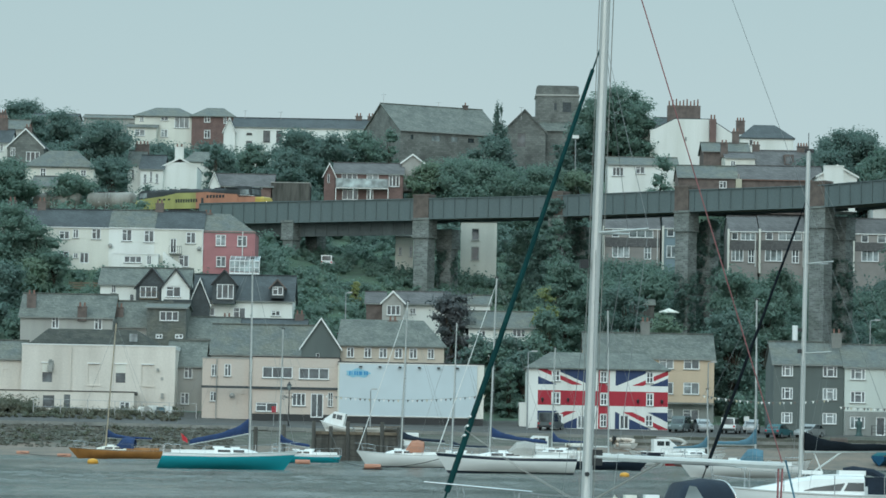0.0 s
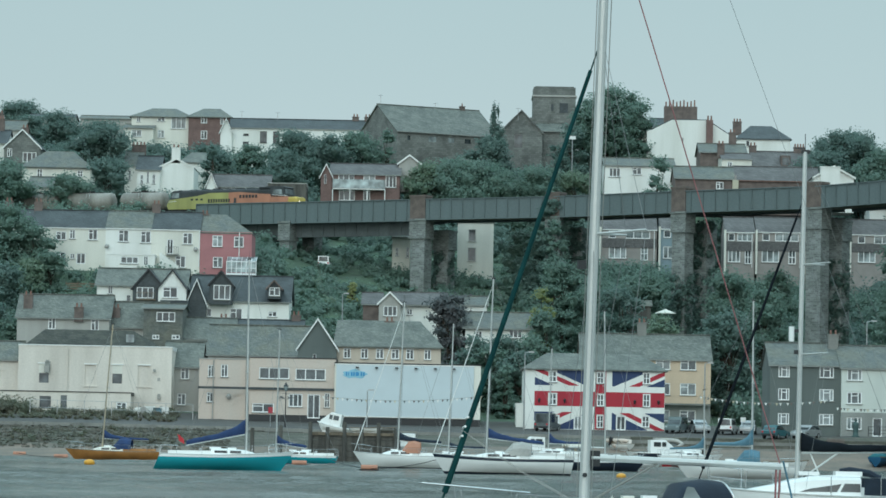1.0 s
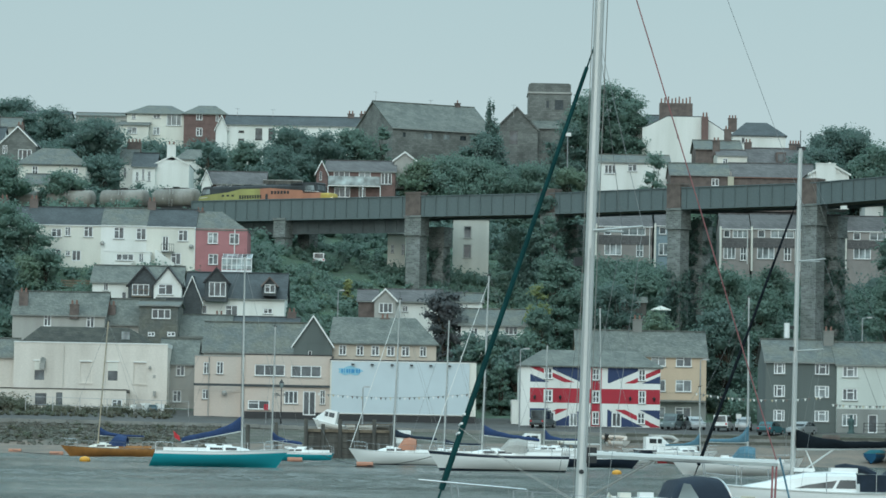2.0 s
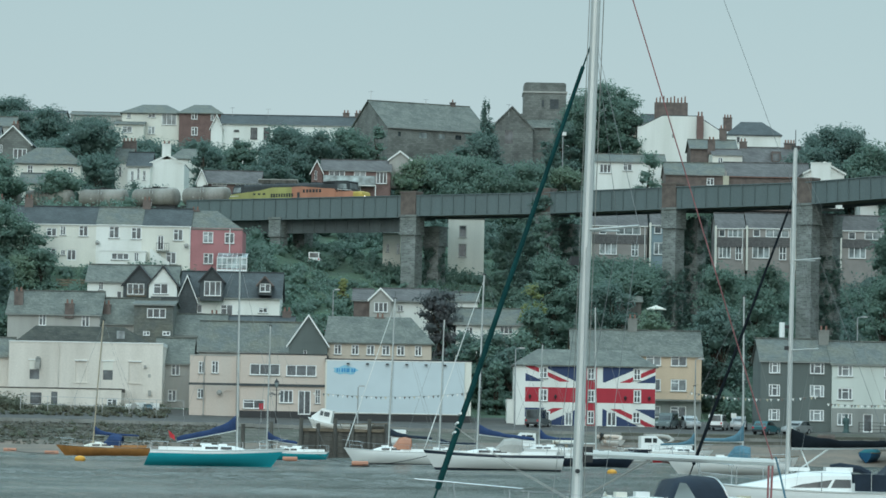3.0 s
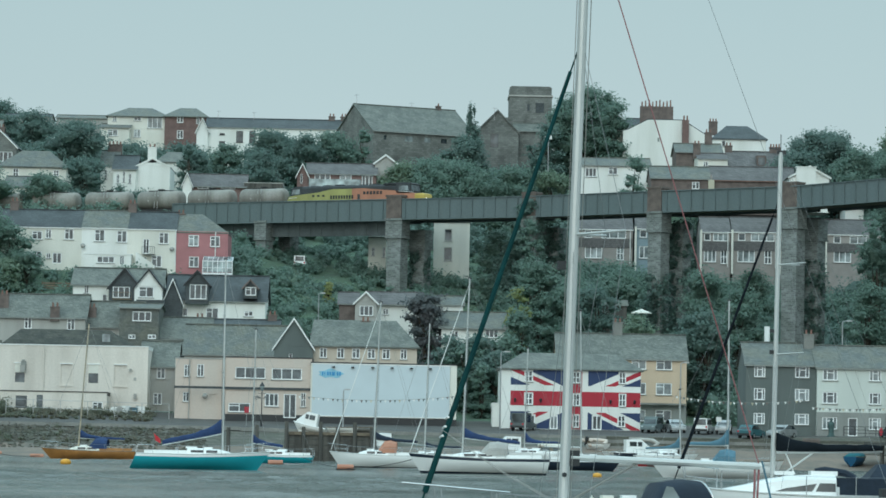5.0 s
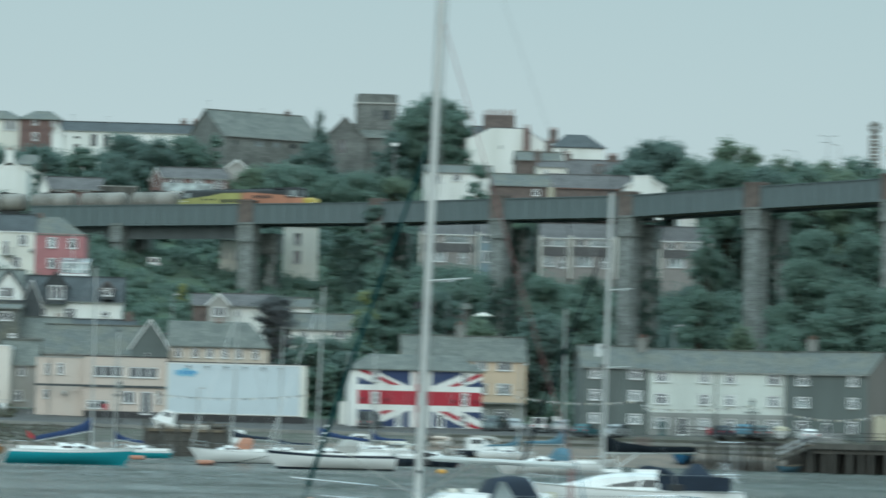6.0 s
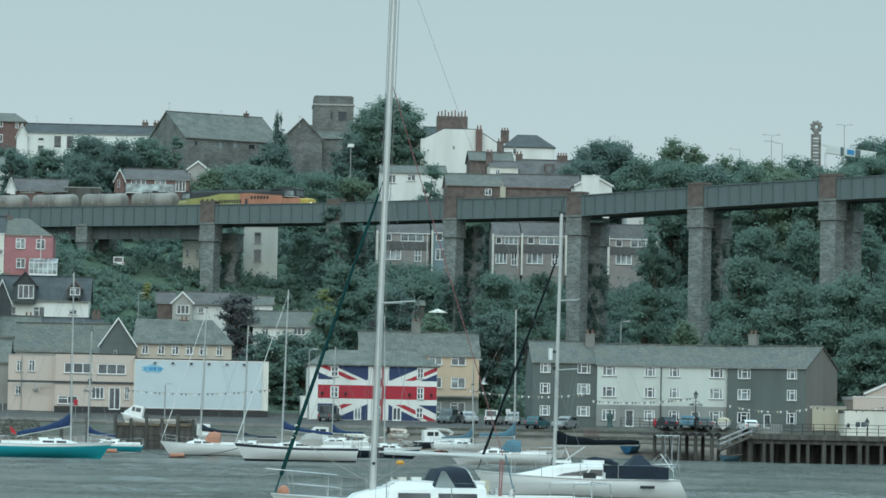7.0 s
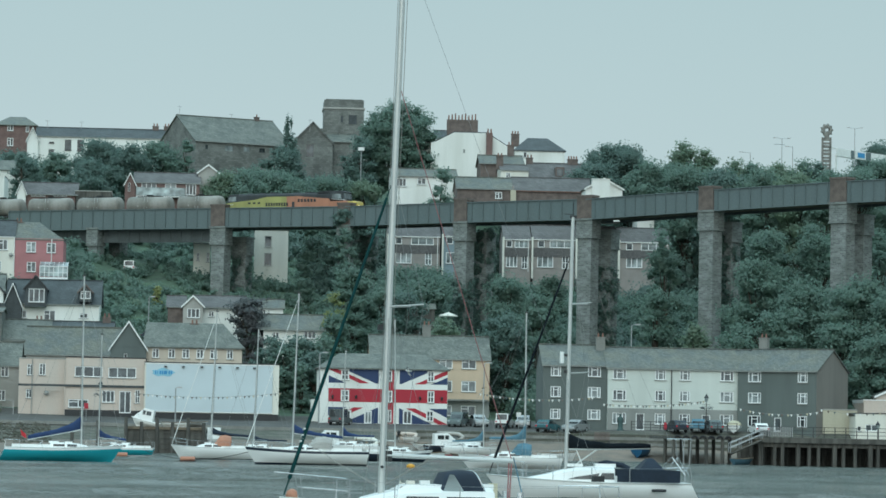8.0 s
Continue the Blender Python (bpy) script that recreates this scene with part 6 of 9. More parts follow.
def build_green():
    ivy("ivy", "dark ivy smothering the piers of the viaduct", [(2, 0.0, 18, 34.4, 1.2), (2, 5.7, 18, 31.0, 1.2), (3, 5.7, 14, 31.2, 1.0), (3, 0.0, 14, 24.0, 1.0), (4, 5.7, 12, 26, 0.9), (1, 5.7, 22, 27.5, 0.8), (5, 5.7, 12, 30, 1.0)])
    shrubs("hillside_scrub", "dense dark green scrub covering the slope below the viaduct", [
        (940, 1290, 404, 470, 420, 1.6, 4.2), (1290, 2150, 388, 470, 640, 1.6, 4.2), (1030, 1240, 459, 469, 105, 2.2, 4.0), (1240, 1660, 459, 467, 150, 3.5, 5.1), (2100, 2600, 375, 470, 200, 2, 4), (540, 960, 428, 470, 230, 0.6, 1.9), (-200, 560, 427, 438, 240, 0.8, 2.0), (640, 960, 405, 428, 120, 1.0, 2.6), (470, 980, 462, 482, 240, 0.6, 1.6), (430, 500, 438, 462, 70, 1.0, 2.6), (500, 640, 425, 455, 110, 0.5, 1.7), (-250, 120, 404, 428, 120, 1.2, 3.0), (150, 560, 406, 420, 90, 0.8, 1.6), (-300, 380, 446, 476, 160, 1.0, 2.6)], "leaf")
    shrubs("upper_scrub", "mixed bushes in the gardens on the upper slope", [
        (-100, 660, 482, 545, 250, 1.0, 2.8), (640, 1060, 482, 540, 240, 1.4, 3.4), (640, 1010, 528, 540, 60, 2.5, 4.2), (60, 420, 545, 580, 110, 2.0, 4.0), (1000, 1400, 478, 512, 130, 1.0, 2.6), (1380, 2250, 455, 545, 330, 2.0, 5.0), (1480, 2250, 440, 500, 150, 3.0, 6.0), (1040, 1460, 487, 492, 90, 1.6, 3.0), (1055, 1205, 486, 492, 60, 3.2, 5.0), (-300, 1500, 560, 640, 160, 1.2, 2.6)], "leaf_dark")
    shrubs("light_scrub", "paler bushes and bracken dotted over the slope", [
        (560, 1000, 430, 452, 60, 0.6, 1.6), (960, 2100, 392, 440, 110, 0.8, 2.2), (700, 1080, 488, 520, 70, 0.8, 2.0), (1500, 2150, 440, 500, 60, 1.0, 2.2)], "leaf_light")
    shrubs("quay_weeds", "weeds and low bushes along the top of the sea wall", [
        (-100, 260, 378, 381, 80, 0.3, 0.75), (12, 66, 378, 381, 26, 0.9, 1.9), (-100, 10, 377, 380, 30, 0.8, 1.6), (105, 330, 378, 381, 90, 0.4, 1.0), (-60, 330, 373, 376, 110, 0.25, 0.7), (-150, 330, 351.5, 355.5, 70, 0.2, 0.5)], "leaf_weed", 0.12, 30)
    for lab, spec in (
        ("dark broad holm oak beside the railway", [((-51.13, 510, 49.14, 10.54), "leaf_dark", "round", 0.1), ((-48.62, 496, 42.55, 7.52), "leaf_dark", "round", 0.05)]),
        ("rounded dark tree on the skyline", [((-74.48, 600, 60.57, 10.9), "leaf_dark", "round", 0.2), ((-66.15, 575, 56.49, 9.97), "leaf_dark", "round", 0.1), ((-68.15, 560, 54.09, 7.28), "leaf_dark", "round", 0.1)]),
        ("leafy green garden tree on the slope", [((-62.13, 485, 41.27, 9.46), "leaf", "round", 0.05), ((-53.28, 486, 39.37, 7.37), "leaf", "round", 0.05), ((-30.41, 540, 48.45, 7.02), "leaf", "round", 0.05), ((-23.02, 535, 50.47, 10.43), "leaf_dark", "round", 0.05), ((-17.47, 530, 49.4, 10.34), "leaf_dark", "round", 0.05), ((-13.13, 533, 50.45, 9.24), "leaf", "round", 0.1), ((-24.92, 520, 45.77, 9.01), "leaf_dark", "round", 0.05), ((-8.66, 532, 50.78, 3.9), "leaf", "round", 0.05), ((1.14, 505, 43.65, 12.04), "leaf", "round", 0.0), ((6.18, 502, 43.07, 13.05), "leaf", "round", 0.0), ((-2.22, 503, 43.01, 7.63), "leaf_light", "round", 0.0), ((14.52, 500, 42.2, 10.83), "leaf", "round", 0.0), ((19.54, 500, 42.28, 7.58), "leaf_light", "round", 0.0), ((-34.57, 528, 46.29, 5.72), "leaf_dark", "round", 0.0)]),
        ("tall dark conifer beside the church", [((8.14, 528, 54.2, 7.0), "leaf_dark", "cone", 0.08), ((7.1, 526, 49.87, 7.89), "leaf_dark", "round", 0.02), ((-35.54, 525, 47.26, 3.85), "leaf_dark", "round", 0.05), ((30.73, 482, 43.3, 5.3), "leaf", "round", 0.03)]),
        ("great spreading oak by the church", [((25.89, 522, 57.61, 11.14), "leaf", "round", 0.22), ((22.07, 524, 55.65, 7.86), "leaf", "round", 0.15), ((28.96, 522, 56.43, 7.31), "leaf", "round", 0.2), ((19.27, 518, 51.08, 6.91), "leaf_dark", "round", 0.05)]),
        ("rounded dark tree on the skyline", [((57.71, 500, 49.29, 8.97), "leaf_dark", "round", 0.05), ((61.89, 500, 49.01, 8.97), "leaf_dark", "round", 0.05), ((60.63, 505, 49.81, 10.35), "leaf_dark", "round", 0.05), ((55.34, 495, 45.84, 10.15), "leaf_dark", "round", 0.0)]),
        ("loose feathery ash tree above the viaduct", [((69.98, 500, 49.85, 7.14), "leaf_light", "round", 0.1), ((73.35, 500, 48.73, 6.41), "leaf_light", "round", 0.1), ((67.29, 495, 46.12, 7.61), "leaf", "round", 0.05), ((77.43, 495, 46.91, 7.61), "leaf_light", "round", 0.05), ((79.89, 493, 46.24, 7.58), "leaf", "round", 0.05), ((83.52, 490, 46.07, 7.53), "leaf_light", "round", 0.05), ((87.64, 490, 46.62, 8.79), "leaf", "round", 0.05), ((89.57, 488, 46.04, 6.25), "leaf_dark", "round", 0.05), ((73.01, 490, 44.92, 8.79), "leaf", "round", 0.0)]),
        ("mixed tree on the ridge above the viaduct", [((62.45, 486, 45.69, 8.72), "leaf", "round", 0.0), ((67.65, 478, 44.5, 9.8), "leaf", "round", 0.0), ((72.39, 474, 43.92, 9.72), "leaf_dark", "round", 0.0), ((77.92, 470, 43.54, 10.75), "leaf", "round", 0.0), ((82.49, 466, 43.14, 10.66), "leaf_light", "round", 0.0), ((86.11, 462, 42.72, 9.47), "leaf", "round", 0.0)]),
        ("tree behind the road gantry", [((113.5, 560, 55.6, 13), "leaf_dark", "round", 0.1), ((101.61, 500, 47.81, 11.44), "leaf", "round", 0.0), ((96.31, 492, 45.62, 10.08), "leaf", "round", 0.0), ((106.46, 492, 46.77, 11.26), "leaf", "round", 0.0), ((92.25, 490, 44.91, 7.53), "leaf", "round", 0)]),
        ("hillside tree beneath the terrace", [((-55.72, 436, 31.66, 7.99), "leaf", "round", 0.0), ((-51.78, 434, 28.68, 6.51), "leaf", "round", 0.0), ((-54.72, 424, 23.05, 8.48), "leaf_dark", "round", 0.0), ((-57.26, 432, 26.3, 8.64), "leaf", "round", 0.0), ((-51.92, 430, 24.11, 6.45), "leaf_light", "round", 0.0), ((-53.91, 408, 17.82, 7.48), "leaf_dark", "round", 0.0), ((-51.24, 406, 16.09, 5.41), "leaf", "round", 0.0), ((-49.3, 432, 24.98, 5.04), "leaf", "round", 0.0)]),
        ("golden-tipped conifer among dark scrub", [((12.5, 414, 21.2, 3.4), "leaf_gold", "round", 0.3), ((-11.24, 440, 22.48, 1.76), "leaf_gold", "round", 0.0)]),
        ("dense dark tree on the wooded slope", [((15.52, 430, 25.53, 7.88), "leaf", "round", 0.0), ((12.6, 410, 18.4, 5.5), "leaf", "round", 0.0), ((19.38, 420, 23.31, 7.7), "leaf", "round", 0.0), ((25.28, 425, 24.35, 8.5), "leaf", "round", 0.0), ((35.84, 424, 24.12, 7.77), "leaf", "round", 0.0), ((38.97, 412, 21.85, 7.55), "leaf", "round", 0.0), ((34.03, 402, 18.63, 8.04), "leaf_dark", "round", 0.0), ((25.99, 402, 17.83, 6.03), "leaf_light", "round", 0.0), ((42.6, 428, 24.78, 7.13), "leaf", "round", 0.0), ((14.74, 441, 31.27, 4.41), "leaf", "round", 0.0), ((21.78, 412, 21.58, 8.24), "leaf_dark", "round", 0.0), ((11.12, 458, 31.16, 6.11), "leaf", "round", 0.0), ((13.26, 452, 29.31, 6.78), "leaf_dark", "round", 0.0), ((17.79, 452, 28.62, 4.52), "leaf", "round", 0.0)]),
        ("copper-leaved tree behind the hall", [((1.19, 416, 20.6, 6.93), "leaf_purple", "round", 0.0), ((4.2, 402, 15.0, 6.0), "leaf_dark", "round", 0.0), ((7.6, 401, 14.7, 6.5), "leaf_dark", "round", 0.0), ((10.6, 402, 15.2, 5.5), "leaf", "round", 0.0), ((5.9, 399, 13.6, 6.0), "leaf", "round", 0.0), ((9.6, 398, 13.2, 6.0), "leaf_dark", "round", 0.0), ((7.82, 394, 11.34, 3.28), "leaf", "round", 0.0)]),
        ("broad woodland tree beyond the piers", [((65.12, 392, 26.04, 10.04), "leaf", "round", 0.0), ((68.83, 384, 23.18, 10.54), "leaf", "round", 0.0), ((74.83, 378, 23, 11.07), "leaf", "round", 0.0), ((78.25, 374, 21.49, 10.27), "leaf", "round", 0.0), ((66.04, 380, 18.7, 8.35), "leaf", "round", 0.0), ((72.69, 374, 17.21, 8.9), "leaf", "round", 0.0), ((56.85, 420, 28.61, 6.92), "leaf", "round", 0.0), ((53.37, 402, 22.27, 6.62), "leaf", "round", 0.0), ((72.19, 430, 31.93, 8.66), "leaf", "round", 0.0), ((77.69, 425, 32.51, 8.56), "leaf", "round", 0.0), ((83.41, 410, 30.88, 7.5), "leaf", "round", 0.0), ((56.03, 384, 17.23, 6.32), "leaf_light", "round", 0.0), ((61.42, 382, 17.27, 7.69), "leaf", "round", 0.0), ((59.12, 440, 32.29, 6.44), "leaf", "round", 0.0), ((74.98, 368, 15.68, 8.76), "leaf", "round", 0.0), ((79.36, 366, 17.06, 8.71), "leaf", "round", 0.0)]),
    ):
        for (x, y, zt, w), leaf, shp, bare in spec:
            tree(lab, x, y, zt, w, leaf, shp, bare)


build_green()


# ---------------------------------------------------------------- boats
def hull_rings(L, B, Fb, n=16, transom=0.62, bow_rake=0.9, stern_rake=0.25, sheer=0.28):
    rings = []
    fr = (1.0, 0.93, 0.84, 0.55, 0.26, 0.13, 0.0, -0.35)
    for i in range(n + 1):
        s = i / n
        if s > 0.42:
            bw = (1 - ((s - 0.42) / 0.58) ** 2.3)
        else:
            bw = 1 - (1 - transom) * ((0.42 - s) / 0.42) ** 1.8
        bw = max(bw * B / 2, 0.02)
        top = Fb * (0.96 - 0.06 * s + sheer * max(0, s - 0.35) ** 1.6 * 2)
        x = -L / 2 + L * s
        half = []
        for f in fr:
            z = top * f if f >= 0 else Fb * f
            dep = 1 - max(z, -0.2) / top
            sh = bw * (1 - 0.75 * max(0, (dep - 0.1)) ** 2.2) if s < 0.98 else 0.015
            xx = x - bow_rake * dep * s ** 4 + stern_rake * dep * (1 - s) ** 6
            half.append((xx, sh, z))
        keel = (half[-1][0], 0.0, -Fb * 0.5)
        rings.append([Vector(p) for p in half] + [Vector(keel)] + [Vector((p[0], -p[1], p[2])) for p in reversed(half)])
    return rings, fr


def yacht(label, m, L=9.0, B=3.0, Fb=1.0, hull="gel_white", boot="dark_hull", band=None, deck="gel_cream", mast_at=0.56, mast_h=12.0, rake=1.0, mast_r=0.07,
          boom=3.4, boom_z=1.6, cover="royal", cover_h=0.28, cabin=True, furl=None, wire=0.012, rail=True, transom=0.62, spread=(0.48,), group="moored yachts", boom_up=0.0, boom_side=0.0, mast_mat="alu", dodger=None, sterndrop=0.25, boot_to=0.13, stay_at=0.97, lift="rope", lift_at=1.0, cabin_h=0.42, cabin_to=0.22, pane=(0.3, 0.72), sleek=False, cover_up=0.9, sweep=0.12):
    """A moored sailing yacht: bow towards +x, waterline at z = 0."""
    ob = thing("sailing_yacht", m, label, "yacht", group)
    rings, fr = hull_rings(L, B, Fb, transom=transom, stern_rake=sterndrop)
    s = Shape().loft(rings, closed=False, caps=False)
    k = len(rings[0])
    s.add(rings[0], [tuple(range(k - 1, -1, -1))])
    nf = len(fr)
    idx = []
    for i in range(len(rings) - 1):
        for j in range(k - 1):
            jj = min(j, k - 2 - j)
            top = fr[jj] if jj < nf else -1
            idx.append(2 if jj <= 1 and band else 1 if top <= boot_to + 0.001 else 0)
    idx.append(0)
    me = mesh("hull", s.v, s.f, [M[hull], M[boot], M[band or hull]], idx, smooth=True)
    part("hull", me, None, ob)
    dk = Shape()
    dk.loft([[r[0] + Vector((0, 0, 0.0)), Vector((r[0].x, 0, r[0].z + 0.06)), r[-1]] for r in rings], closed=False, caps=False)
    part("deck", dk, M[deck], ob)
    for sd in (0, -1):
        part("toe_rail", Shape().tube([r[sd] + Vector((0, 0, 0.03)) for r in rings], 0.03, 5), M["timber"] if hull == "varnish" else M["alu"], ob)
    dz = Fb * 0.97
    if cabin:
        c0, c1, cw, ch = -L * 0.12, L * cabin_to, B * 0.33, cabin_h
        cr = []
        prof = ((c0, cw, ch), (c0 + 0.1, cw, ch + 0.04), (c0 + (c1 - c0) * 0.45, cw * 0.97, ch), (c0 + (c1 - c0) * 0.72, cw * 0.85, ch * 0.86), (c1 - 0.25, cw * 0.62, ch * 0.5), (c1, cw * 0.45, 0.05))
        if sleek:
            prof = tuple((c0 + (c1 - c0) * f, cw * g, ch * q) for f, g, q in ((0, 1.1, 1), (0.12, 1.12, 1.02), (0.36, 1.1, 0.94), (0.5, 1.02, 0.74), (0.62, 0.92, 0.5), (0.8, 0.7, 0.26), (1.0, 0.3, 0.05)))
        for x, w, h in prof:
            cr.append([Vector((x, w, dz)), Vector((x, w * 0.9, dz + h * 0.8)), Vector((x, w * 0.6, dz + h)), Vector((x, -w * 0.6, dz + h)), Vector((x, -w * 0.9, dz + h * 0.8)), Vector((x, -w, dz))])
        cb = part("cabin", Shape().loft(cr), M["gel_white"] if hull != "varnish" else M["cream"], ob)
        if sleek:
            px, pw, ph = ([p[i] for p in prof] for i in range(3))
            for sd in (1, -1):
                for quad in (((-0.92, 0.22), (-0.32, 0.22), (-0.45, 0.62), (-0.92, 0.62)), ((-0.22, 0.22), (0.88, 0.2), (0.55, 0.36), (-0.36, 0.6))):
                    lofted = []
                    for k in range(9):
                        pair = []
                        for (xa, za), (xb, zb2) in ((quad[0], quad[1]), (quad[3], quad[2])):
                            x, z = xa + (xb - xa) * k / 8, za + (zb2 - za) * k / 8
                            h = float(np.interp(x, px, ph))
                            pair.append(Vector((x, sd * (float(np.interp(x, px, pw)) * (1 - 0.1 * min(1, z * ch / (0.8 * h))) + 0.016), dz + z * ch)))
                        lofted.append(pair + [p - Vector((0, sd * 0.04, 0)) for p in reversed(pair)])
                    part("cabin_window", Shape().loft(lofted), M["glass_boat"], cb)
        for sd in (1, -1) if not sleek else ():
            for a, b2 in ((c0 + 0.25, c0 + (c1 - c0) * 0.36), (c0 + (c1 - c0) * 0.42, c0 + (c1 - c0) * 0.66)):
                wv = []
                for x in (a, b2):
                    for h in pane:
                        wv.append((x, sd * (cw * (1 - 0.1 * h / 0.8) * 0.99 + 0.015), dz + ch * h))
                part("cabin_window", Shape().add(wv + [(p[0], p[1] - sd * 0.03, p[2]) for p in wv], [(0, 2, 3, 1), (4, 5, 7, 6), (0, 1, 5, 4), (2, 6, 7, 3)]), M["glass_boat"], cb)
        part("hatch", Shape().box(c0 + 1.2, c0 + 1.8, -0.28, 0.28, dz + ch - 0.02, dz + ch + 0.1), M["gel_white"], ob)
        part("companionway_hatch", Shape().box(c0 - 0.1, c0 + 0.7, -0.35, 0.35, dz + ch - 0.02, dz + ch + 0.12), M["gel_white"], ob)
        for sd in (1, -1):
            part("cockpit_coaming", Shape().box(-L * 0.44, c0, sd * B * 0.27 - 0.08, sd * B * 0.27 + 0.08, dz - 0.05, dz + 0.26), M["gel_white"] if hull != "varnish" else M["varnish"], ob)
        part("winch", Shape().tube([(-L * 0.2, B * 0.27, dz + 0.26), (-L * 0.2, B * 0.27, dz + 0.45)], 0.09, 8), M["steel"], ob)
        part("winch", Shape().tube([(-L * 0.2, -B * 0.27, dz + 0.26), (-L * 0.2, -B * 0.27, dz + 0.45)], 0.09, 8), M["steel"], ob)
    if dodger:
        dr = []
        for x, w, h in ((-L * 0.2, B * 0.34, 1.05), (-L * 0.13, B * 0.34, 1.2), (-L * 0.07, B * 0.32, 1.1), (-0.01 * L, B * 0.3, 0.4)):
            dr.append([Vector((x, w * math.cos(a), dz + 0.1 + h * 0.95 * math.sin(a) ** 0.6)) for a in np.linspace(0.02, math.pi - 0.02, 9)])
        part("spray_hood", Shape().loft(dr, closed=False, caps=False), M[dodger], ob)
    mx = -L / 2 + L * mast_at
    lean = math.tan(radians(rake))
    foot = Vector((mx, 0, dz + (0.4 if cabin else 0.0)))
    tip = Vector((mx - lean * mast_h, 0, mast_h))
    part("mast", Shape().tube([foot - Vector((0, 0, 0.5)), (foot + tip) / 2, tip], mast_r, 10, mast_r * 0.85), M[mast_mat], ob)
    part("masthead", Shape().tube([tip, tip + Vector((0, 0, 0.55))], 0.012, 5).tube([tip + Vector((0, 0, 0.1)), tip + Vector((0.35, 0, 0.12))], 0.015, 5).box(tip.x - 0.15, tip.x + 0.12, -0.05, 0.05, tip.z - 0.05, tip.z + 0.06), M["black"], ob)
    for f in spread:
        p = foot.lerp(tip, f)
        for sd in (1, -1):
            part("spreader", Shape().tube([p, p + Vector((-sweep, sd * B * 0.27, 0.05))], 0.03, 6, 0.02), M["alu"], ob)
    if boom:
        a = Vector((mx - lean * boom_z - 0.08, 0, boom_z + dz * 0.0))
        e = a + Vector((-boom, boom_side, boom_up))
        part("boom", Shape().tube([a, e], 0.06, 8), M["alu"], ob)
        if cover:
            rr = []
            for t in (0, 0.04, 0.09, 0.15, 0.25, 0.35, 0.45, 0.55, 0.65, 0.75, 0.85, 0.93, 1.0):
                p = a.lerp(e, t) + Vector((0, 0, 0.02))
                h = cover_h * (1.05 - 0.45 * t + cover_up * math.exp(-9 * t)) * (1 + 0.08 * math.sin(9 * t) + 0.05 * math.sin(23 * t))
                rr.append([p + Vector((0.0, 0.11 * (1.3 - 0.6 * t) * math.cos(q), -0.06 + h * 0.5 * (1 + math.sin(q)))) for q in np.linspace(0, 2 * math.pi, 8, endpoint=False)])
            part("sail_cover", Shape().loft(rr), M[cover], ob, smooth=True)
        part("topping_lift", Shape().tube([e, foot.lerp(tip, lift_at)], wire * (0.7 if lift == "rope" else 1.9), 5), M[lift], ob)
    bow = rings[-1][0] + Vector((-0.1, 0, 0.1))
    hd = foot.lerp(tip, stay_at)
    part("forestay", Shape().tube([bow, hd], wire, 5) if not furl else Shape().tube([bow, bow.lerp(hd, 0.05)], 0.02, 5).tube([bow.lerp(hd, 0.05), bow.lerp(hd, 0.93)], 0.055 if "furl" in furl else 0.036, 7, 0.035 if "furl" in furl else 0.024).tube([bow.lerp(hd, 0.93), hd], 0.015, 5), M[furl] if furl else M["wire"], ob)
    part("backstay", Shape().tube([rings[0][0] * 0.5 + rings[0][-1] * 0.5, tip], wire * 0.7, 4), M["wire"], ob)
    for sd in (1, -1):
        ch = Vector((mx - 0.1, sd * B * 0.46, dz))
        sp = foot.lerp(tip, spread[0]) + Vector((-sweep, sd * B * 0.27, 0.05)) if spread else ch
        part("shroud", Shape().tube([ch, sp, hd], wire * 0.8, 4), M["wire"], ob)
        part("shroud", Shape().tube([ch + Vector((0.3, 0, 0)), foot.lerp(tip, spread[0] if spread else 0.5)], wire * 0.8, 4), M["wire"], ob)
    if rail:
        pul, push = Shape(), Shape()
        tops = []
        for sd in (0, -1):
            line = []
            for i in (2, 5, 8, 11, 13):
                p = rings[i][sd] + Vector((0, 0, 0))
                part("stanchion", Shape().tube([p, p + Vector((0, 0, 0.6))], 0.014, 5), M["steel"], ob)
                line.append(p + Vector((0, 0, 0.6)))
            tops.append(line)
        for line in tops:
            part("lifeline", Shape().tube(line, wire * 0.6, 4), M["wire"], ob)
        b0, b1 = rings[-1][0], rings[13]
        pul.tube([b1[0], b1[0] + Vector((0.1, 0, 0.65)), b0 + Vector((0.15, 0, 0.68)), b1[-1] + Vector((0.1, 0, 0.65)), b1[-1]], 0.013, 6)
        for sd in (0, -1):
            pul.tube([rings[15][sd], rings[15][sd] + Vector((0.1, 0, 0.66))], 0.013, 5)
            pul.tube([b1[sd] + Vector((0.05, 0, 0.33)), rings[15][sd] + Vector((0.05, 0, 0.34))], 0.011, 5)
        part("pulpit", pul, M["steel"], ob)
        q0, q1 = rings[0], rings[2]
        push.tube([q1[0], q1[0] + Vector((0, 0, 0.62)), q0[0] + Vector((0.05, 0, 0.64)), q0[-1] + Vector((0.05, 0, 0.64)), q1[-1] + Vector((0, 0, 0.62)), q1[-1]], 0.014, 6)
        push.tube([q0[0], q0[0] + Vector((0.05, 0, 0.64))], 0.02, 5).tube([q0[-1], q0[-1] + Vector((0.05, 0, 0.64))], 0.02, 5)
        part("pushpit", push, M["steel"], ob)
    return ob


